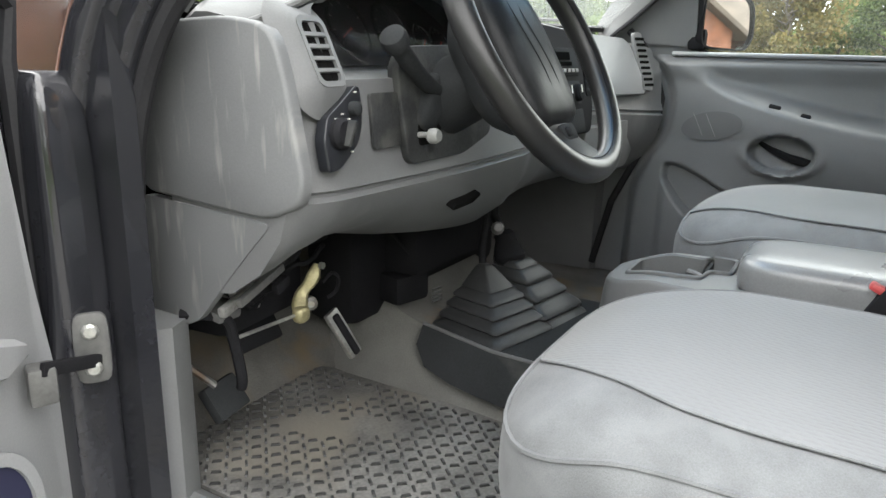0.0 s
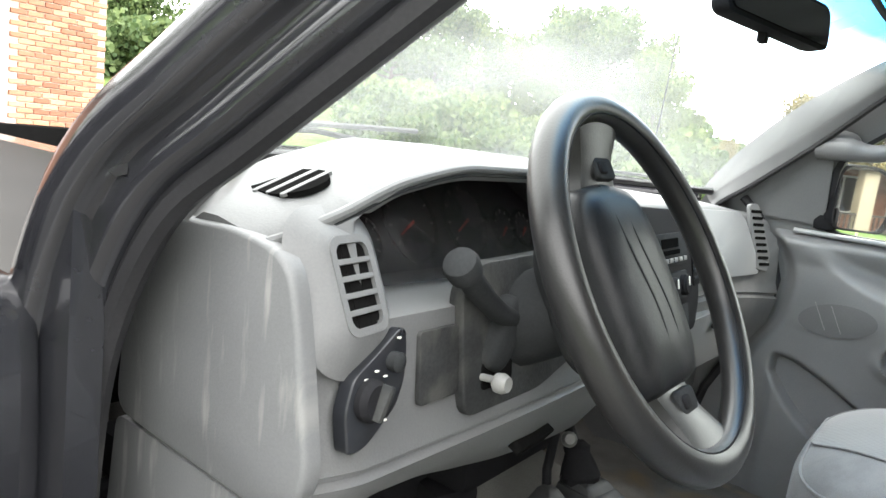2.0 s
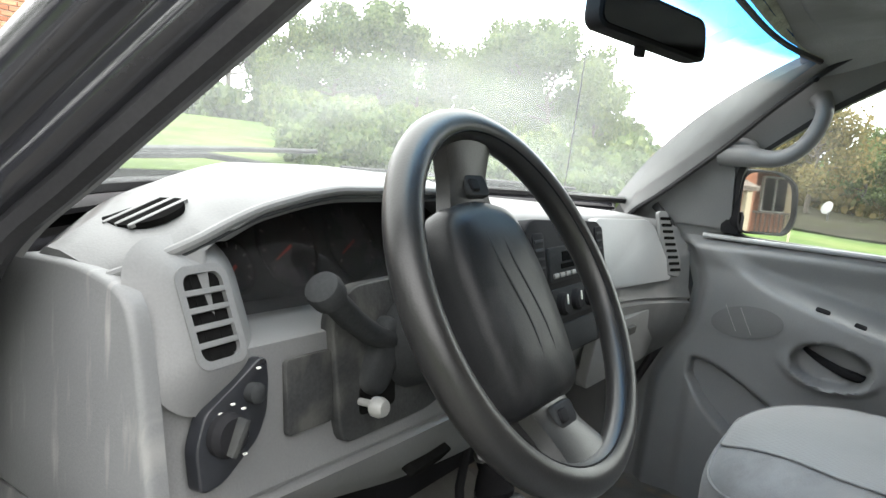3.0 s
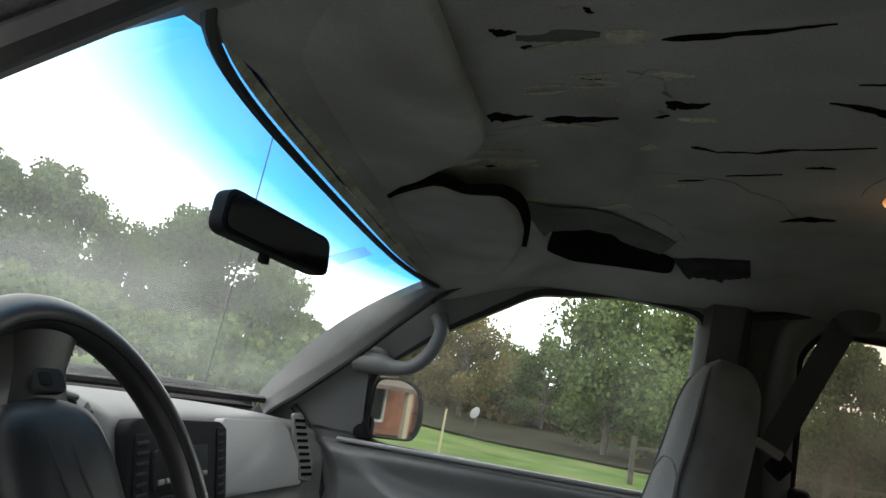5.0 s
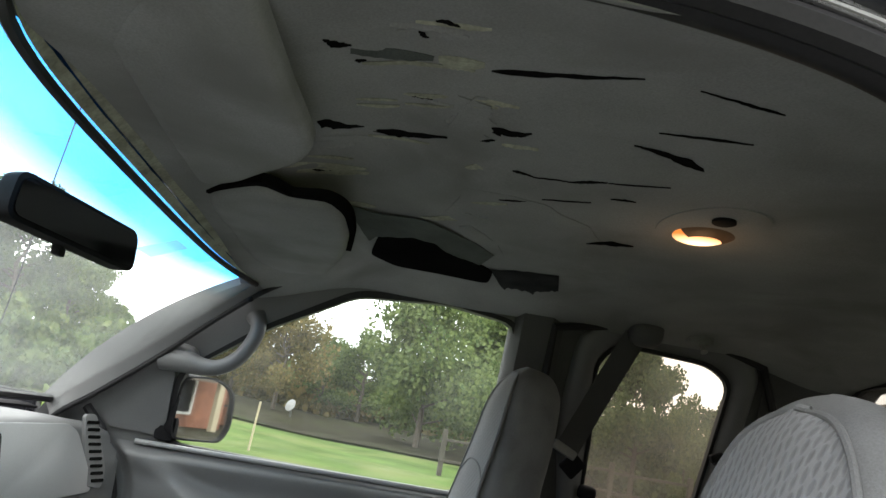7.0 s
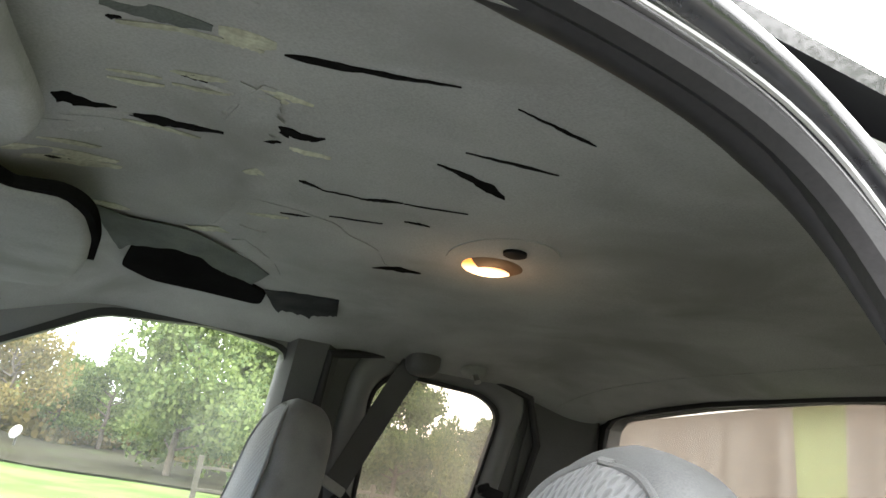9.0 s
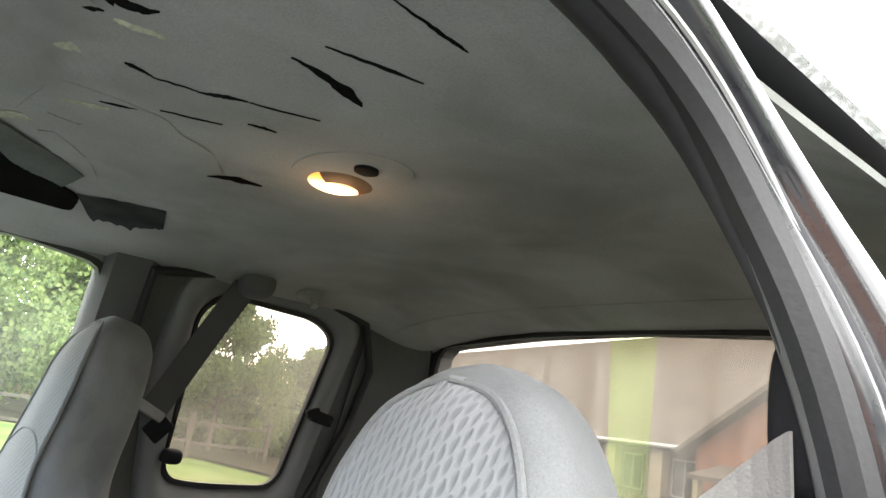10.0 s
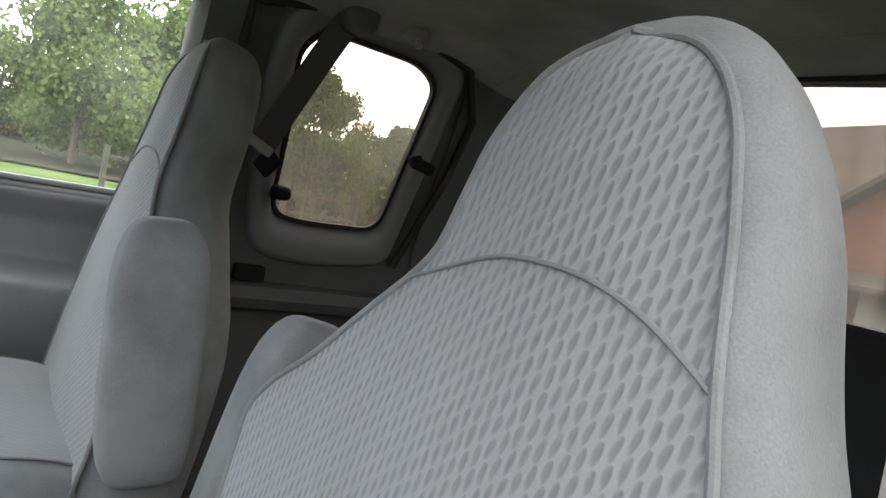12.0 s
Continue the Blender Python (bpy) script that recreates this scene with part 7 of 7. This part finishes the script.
def leaf_cloud(rng, centres, count, size):
    """Many small leaf clumps round limb ends."""
    verts, faces = [], []
    for _ in range(count):
        c, r = centres[rng.randrange(len(centres))]
        d = Vector((rng.gauss(0, 1), rng.gauss(0, 1), rng.gauss(0, 1))).normalized() * r * rng.random() ** 0.45
        p = c + d
        e = Euler((rng.uniform(0, 6.3), rng.uniform(0, 6.3), rng.uniform(0, 6.3))).to_matrix()
        s = size * rng.uniform(0.6, 1.4)
        k = len(verts)
        for a, b in ((-1, -0.5), (0.1, -0.75), (1, 0.1), (0.2, 0.8), (-0.8, 0.5)):
            verts.append(p + e @ Vector((a * s, b * s, 0.25 * s * (a * a - 0.3))))
        faces.append((k, k + 1, k + 2, k + 3, k + 4))
    me = bpy.data.meshes.new("crown")
    me.from_pydata(verts, [], faces)
    return me


def tree(seed, height, spread, leaf, label, leaves=5200, bare=0.18):
    rng = random.Random(seed)
    t = thing("tree", (0, 0, 0), label, "tree", "trees round the lawn")
    bm = tube([Vector((0.06 * rng.uniform(-1, 1) * i, 0.06 * rng.uniform(-1, 1) * i, height * 0.8 * i / 7)) for i in range(8)], [height * 0.022 * (1 - i / 8.5) for i in range(8)], 8)
    centres, limbs = [], []
    for i in range(16):
        f = bare + (1 - bare) * rng.random() ** 0.9 * 0.85
        a = rng.uniform(0, 6.28)
        reach = spread * (0.35 + 0.65 * math.sin(math.pi * min(1, 0.15 + f * 0.85)) ** 0.8) * rng.uniform(0.5, 1.0)
        s, e = Vector((0, 0, height * f * 0.78)), Vector((math.cos(a) * reach, math.sin(a) * reach, height * (f * 0.85 + 0.08)))
        limbs.append(tube([s, s.lerp(e, 0.5) + Vector((0, 0, 0.05 * height * rng.uniform(-0.3, 0.6))), e], [height * 0.008, height * 0.005, height * 0.002], 5))
        centres.append((e, spread * rng.uniform(0.22, 0.40)))
        centres.append((s.lerp(e, 0.6), spread * rng.uniform(0.2, 0.34)))
    for i in range(5):
        centres.append((Vector((rng.uniform(-0.2, 0.2) * spread, rng.uniform(-0.2, 0.2) * spread, height * rng.uniform(0.78, 0.95))), spread * rng.uniform(0.18, 0.3)))
    part("trunk", join(bm, *limbs), BARK, t)
    me = leaf_cloud(rng, centres, int(leaves * 2.2), height * 0.0125)
    me.materials.append(leaf)
    crown = new("crown", me)
    crown.parent = t
    return t


def put_tree(src, bearing, dist, scale=1.0, turn=0.0, wide=1.0):
    """A copy of a tree at a compass bearing from the cab, clockwise from ahead."""
    x, y = dist * math.sin(radians(bearing)) - 1.0, dist * math.cos(radians(bearing)) - 0.35
    c = copy_thing(src, Matrix.Translation((x, y, ground_z(x, y) - 0.05)) @ pose(0, 0, 0, 0, 0, turn))
    c.scale = (scale * wide, scale * wide, scale)
    return c


rng = random.Random(4)
T_BIG = tree(1, 11.0, 4.2, LEAF_DEEP, "tall broad deciduous tree, full green crown")
T_MID = tree(2, 9.0, 3.4, LEAF_GREEN, "green deciduous tree with an airy crown")
T_LOW = tree(3, 6.0, 2.6, LEAF_AUTUMN, "small tree turning yellow-orange for autumn", 4200, 0.1)
T_YARD = tree(5, 8.0, 4.4, LEAF_GREEN, "spreading green yard tree beside the fence", 6500, 0.16)
for src, b, d, s, w in ((T_BIG, 29, 40, 0.72, 0.9), (T_MID, 45.0, 44, 0.72, 1.0), (T_BIG, 48.0, 43, 0.70, 1.0), (T_BIG, 51.5, 44, 0.76, 1.05), (T_MID, 54.5, 45, 0.80, 0.9), (T_MID, 57.8, 47, 0.74, 0.75),
                        (T_BIG, 62.5, 44, 0.76, 0.95), (T_BIG, 65.0, 43, 0.78, 1.0), (T_MID, 68.6, 42, 0.80, 0.85), (T_MID, 71.0, 44, 0.42, 1.2), (T_LOW, 74.5, 46, 0.40, 1.3), (T_LOW, 77.5, 44, 0.50, 1.2),
                        (T_LOW, 81, 38, 0.85, 1.1), (T_LOW, 84.5, 36, 0.95, 1.0), (T_MID, 88, 44, 0.55, 1.2), (T_MID, 91, 42, 0.6, 1.2), (T_YARD, 96, 27, 0.78, 1.0), (T_MID, 101, 36, 0.75, 1.2), (T_BIG, 105, 40, 0.6, 1.2),
                        (T_BIG, 109.5, 26, 0.46, 1.1), (T_BIG, 112.6, 22, 0.43, 0.85), (T_MID, 116.2, 21, 0.37, 0.6), (T_BIG, 119.5, 26, 0.36, 1.2), (T_MID, 124, 34, 0.5, 1.2), (T_BIG, 20, 40, 0.7, 1.2), (T_MID, 130, 50, 0.6, 1.3), (T_BIG, -20, 60, 0.8, 1.2), (T_BIG, -60, 50, 0.8, 1.2), (T_BIG, -100, 50, 0.8, 1.2), (T_MID, -130, 40, 0.9, 1.2)):
    put_tree(src, b, d, s, rng.uniform(0, 360), w)
for src, (b, d) in ((T_BIG, (40, 50)), (T_MID, (61, 50)), (T_LOW, (79, 48)), (T_YARD, (103, 34))):
    x, y = d * math.sin(radians(b)) - 1.0, d * math.cos(radians(b)) - 0.35
    src.location = (x, y, ground_z(x, y) - 0.05)
# far woods close the view behind the trees
def woods(a0, a1, d, h, count, leaf, seed, name):
    rg = random.Random(seed)
    centres = []
    for i in range(70):
        b = radians(lerp(a0, a1, rg.random()))
        dd = d * rg.uniform(0.95, 1.1)
        x, y = dd * math.sin(b), dd * math.cos(b)
        centres.append((Vector((x, y, ground_z(x, y) + h * rg.uniform(0.1, 0.75))), h * rg.uniform(0.22, 0.4)))
    me = leaf_cloud(rg, centres, count, min(0.22, 0.0045 * d))
    me.materials.append(leaf)
    return tagged(new(name, me), "dense woods round the lawn, the left ones added to block light", "woods", kind="stuff")


# unseen woods added on the driver's side to dim the sky light
woods(-160, -35, 17, 8.0, 60000, LEAF_DEEP, 17, "near_woods")
woods(16, 31, 30, 2.6, 14000, LEAF_DEEP, 18, "hedge_growth")
woods(31, 43, 44, 1.9, 9000, LEAF_DEEP, 19, "hedge_growth")
woods(42, 72, 54, 4.0, 20000, LEAF_DEEP, 11, "far_woods")
woods(71, 82, 56, 2.4, 8000, LEAF_DEEP, 20, "far_woods")
woods(42, 72, 36, 2.2, 16000, LEAF_GREEN, 14, "undergrowth")
woods(42, 75, 16.5, 1.0, 12000, LEAF_DEEP, 21, "hedge_growth")
woods(43, 74, 27, 1.6, 14000, LEAF_DEEP, 16, "hedge_growth")
woods(103, 126, 24, 2.0, 16000, LEAF_DEEP, 15, "undergrowth")
woods(78, 130, 48, 3.4, 16000, LEAF_GREEN, 12, "far_woods")
woods(80, 100, 44, 2.6, 5000, LEAF_AUTUMN, 13, "undergrowth")

# fence across the lawn
fence = thing("fence", (17, -5, 0), "weathered wooden post and rail fence beside the lawn", "fence")
for i in range(0, 4):
    y = -2.9 - i * 2.2
    z = ground_z(16.7, y) - 0.05
    part("post", box((16.7 + i * 0.15, y, z + 0.55), (0.12, 0.12, 1.2), 0.01, 1), WOODGREY, fence)
    if i > 0:
        for h in (0.45, 0.95):
            part("rail", box((16.7 + i * 0.15, y + 1.1, z + h), (0.04, 2.2, 0.07), 0.005, 1), WOODGREY, fence)
def wood_edge(u, v):
    return lerp(21.0 + 1.5 * math.sin(v * 9) - 15.0 * smooth(-6, -11, lerp(-60, 16, v)), 75, u)


structure("woodland_floor", sheet(lambda u, v: (wood_edge(u, v), lerp(-60, 16, v), ground_z(wood_edge(u, v), lerp(-60, 16, v)) + 0.07), 26, 40), LITTER, "brown leaf litter under the trees", "woodland floor", 80)
post = thing("white_post", (14, 1.35, 0), "thin pale post standing on the lawn", "post")
part("shaft", tube([(14, 1.35, -0.1), (14, 1.32, 1.02)], 0.022, 8), SIDING, post)
dish = thing("satellite_dish", (30.5, 1.9, 0), "pale satellite dish on a short pole in the lawn", "satellite dish")
part("bowl", lathe([(0.02, 0.0), (0.15, 0.03), (0.24, 0.07), (0.27, 0.10), (0.26, 0.105)], (30.5, 1.9, 0.62), (-0.7, 0.6, 0.35), 20), KNOB, dish)
part("pole", tube([(30.6, 1.9, -0.2), (30.6, 1.9, 0.62)], 0.04, 8), GREYMETAL, dish)

# house ahead with the garage
HX, HY = 4.35, 10.2
HZ = ground_z(HX, HY)
structure("house_wall", box(((HX + 3.0) / 2, HY + 0.12, HZ + 1.2), (HX - 3.0, 0.2, 3.2)), MORTAR, "brick garage wall of the house ahead", "house wall")
gd = thing("garage_door", (0.6, HY, HZ), "mauve-brown panelled garage door with small panes", "garage door")
part("jamb", box((2.93, HY + 0.04, HZ + 1.15), (0.16, 0.22, 2.5), 0.01), GARAGE, gd)
part("leaf", box((0.5, HY + 0.14, HZ + 1.1), (4.7, 0.06, 2.3)), GARAGE, gd)
part("lintel", box((0.6, HY + 0.10, HZ + 2.5), (4.9, 0.3, 0.6)), GARAGE, gd)
for i in range(4):
    for j in range(6):
        x, z = 2.44 - j * 0.78, HZ + 0.28 + i * 0.55
        p_ = part("panel", box((x, HY + 0.105, z), (0.66, 0.02, 0.42), 0.008, 1), GARAGE if i < 3 else QUARTER_GLASS, gd)
bw = random.Random(8)
brick_me = to_mesh("brick", box((0, 0, 0), (0.205, 0.03, 0.062), 0.006, 1), BRICK)
wall = bpy.data.objects["house_wall"]
for row in range(32):
    n = 0
    x = HX - 0.1 - (0.11 if row % 2 else 0.0)
    while x > 3.08:
        ob = new("brick", brick_me)
        ob.parent = wall
        ob.location = (x, HY + 0.012 + bw.uniform(-0.003, 0.003), HZ + 0.04 + row * 0.076)
        x -= 0.216
structure("house_roof", loft([[Vector((x, HY - 0.4, HZ + 2.85)), Vector((x, HY + 4, HZ + 4.6)), Vector((x, HY + 8.4, HZ + 2.85)), Vector((x, HY + 8.4, HZ + 2.7)), Vector((x, HY - 0.4, HZ + 2.7))] for x in (-7, HX + 0.3)]), SHINGLE, "brown shingled roof of the house ahead", "house roof")
structure("house_side", join(box((HX - 0.1, HY + 4.1, HZ + 1.2), (0.18, 7.8, 3.2)), box((-4.5, HY + 0.12, HZ + 1.2), (5.2, 0.2, 3.2))), BRICK, "brick side wall of the house ahead", "house wall")

# house behind, its long roof turned a little away, with a brick gable and a columned porch
RX, RY = 20.0, -17.5
RZ = ground_z(RX, RY) - 0.35
EAVE, RIDGE = 2.05, 7.35
bh = thing("house_behind", (RX, RY, RZ), "brick house with wide brown roof, gable and cream porch columns", "house")
part("wall", box((30, -20.4, RZ + 1.3), (62, 0.3, 2.9)), BRICK, bh, "orange brick wall")
part("roof", loft([[Vector((x, -17.6, EAVE)), Vector((x, -24, RIDGE)), Vector((x, -30.4, EAVE)), Vector((x, -30.4, EAVE - 0.16)), Vector((x, -17.6, EAVE - 0.16))] for x in (-2, 62)]), SHINGLE, bh, "brown shingled roof")
part("fascia", box((30, -17.56, EAVE - 0.09), (64, 0.04, 0.2)), WOODGREY, bh)
part("gutter", tube([(-2, -17.48, EAVE - 0.05), (62, -17.48, EAVE - 0.05)], 0.06, 8), WHITE, bh, "white gutter")
part("gable", loft([[Vector((x, y, z)) for x, z in ((8.8, RZ), (16.2, RZ), (16.2, EAVE), (12.5, EAVE + 2.15), (8.8, EAVE))] for y in (-16.9, -20.3)]), BRICK, bh, "orange brick gable")
part("gable_roof", loft([[Vector((x, y, z)) for x, z in ((8.3, EAVE - 0.28), (12.5, EAVE + 2.2), (16.7, EAVE - 0.28), (16.7, EAVE - 0.12), (12.5, EAVE + 2.4), (8.3, EAVE - 0.12))] for y in (-16.5, -22.0)]), SHINGLE, bh)
part("porch_roof", loft([[Vector((x, -15.6, 1.25)), Vector((x, -16.88, 1.62)), Vector((x, -16.88, 1.45)), Vector((x, -15.6, 1.12))] for x in (9.6, 15.2)]), SHINGLE, bh, "small dark porch roof")
for x in (9.9, 14.9):
    part("column", box((x, -15.75, (RZ + 1.13) / 2), (0.2, 0.2, 1.13 - RZ), 0.01, 1), SIDING, bh, "cream painted column")
for x in (18.9, 21.4, 24.5, 28.0, 32.0, 36.0, 40.0, 46.0, 52.0, 58.0, 5.5, 2.0):
    part("column", box((x, -17.9, (RZ + EAVE) / 2 - 0.08), (0.62, 0.34, EAVE - RZ - 0.16), 0.02, 1), SIDING, bh, "cream painted column")
part("deck", box((30, -19.0, RZ + 0.1), (62, 2.6, 0.25)), WOODGREY, bh)
rail = part("railing", box((26, -17.8, RZ + 1.12), (19, 0.07, 0.07)), WOODGREY, bh)
for i in range(90):
    part("baluster", box((17.2 + i * 0.2, -17.8, RZ + 0.66), (0.04, 0.04, 0.9)), WOODGREY, rail)


def house_window(x, y, z, w, h):
    f = part("window", frame_ring(resample([(-w / 2, 0), (w / 2, 0), (w / 2, h), (-w / 2, h)], 48), resample([(0.07 - w / 2, 0.07), (w / 2 - 0.07, 0.07), (w / 2 - 0.07, h - 0.07), (0.07 - w / 2, h - 0.07)], 48), lambda a, b, c=0.0: Vector((x + a, y + c, z + b)), 0.0, 0.10, 48), WHITE, bh, "white window frame")
    part("mullion", box((x, y + 0.05, z + h / 2), (0.06, 0.06, h - 0.1)), WHITE, f)
    for sg in (-1, 1):
        part("pane", box((x + sg * w * 0.235, y + 0.03, z + h / 2), (w * 0.42, 0.02, h - 0.14)), VOID, f)


for x in (20.1, 23.0, 26.2, 30.0, 34.0, 38.0):
    house_window(x, -20.25, RZ + 1.0, 1.3, 1.4)
for x in (11.0, 14.2):
    house_window(x, -16.9, RZ + 0.75, 1.3, 1.15)
part("door", box((12.6, -16.87, RZ + 1.05), (0.95, 0.06, 2.05), 0.01, 1), WHITE, bh)
bh.matrix_basis = Matrix.Translation((-1, -0.35, 0)) @ Matrix.Rotation(radians(-15), 4, "Z") @ Matrix.Translation((1, 0.35, 0)) @ bh.matrix_basis
# own bodywork seen through the glass: bonnet and wiper
structure("bonnet", sheet(lambda u, v: (lerp(-0.80, 0.80, u), lerp(0.52, 1.9, v) + 0.10 * (1 - (2 * u - 1) ** 2) * (1 - v), 1.225 - 0.10 * v - 0.05 * (2 * u - 1) ** 2), 24, 16, 0.02), PAINT, "black painted pickup bonnet", "bonnet")
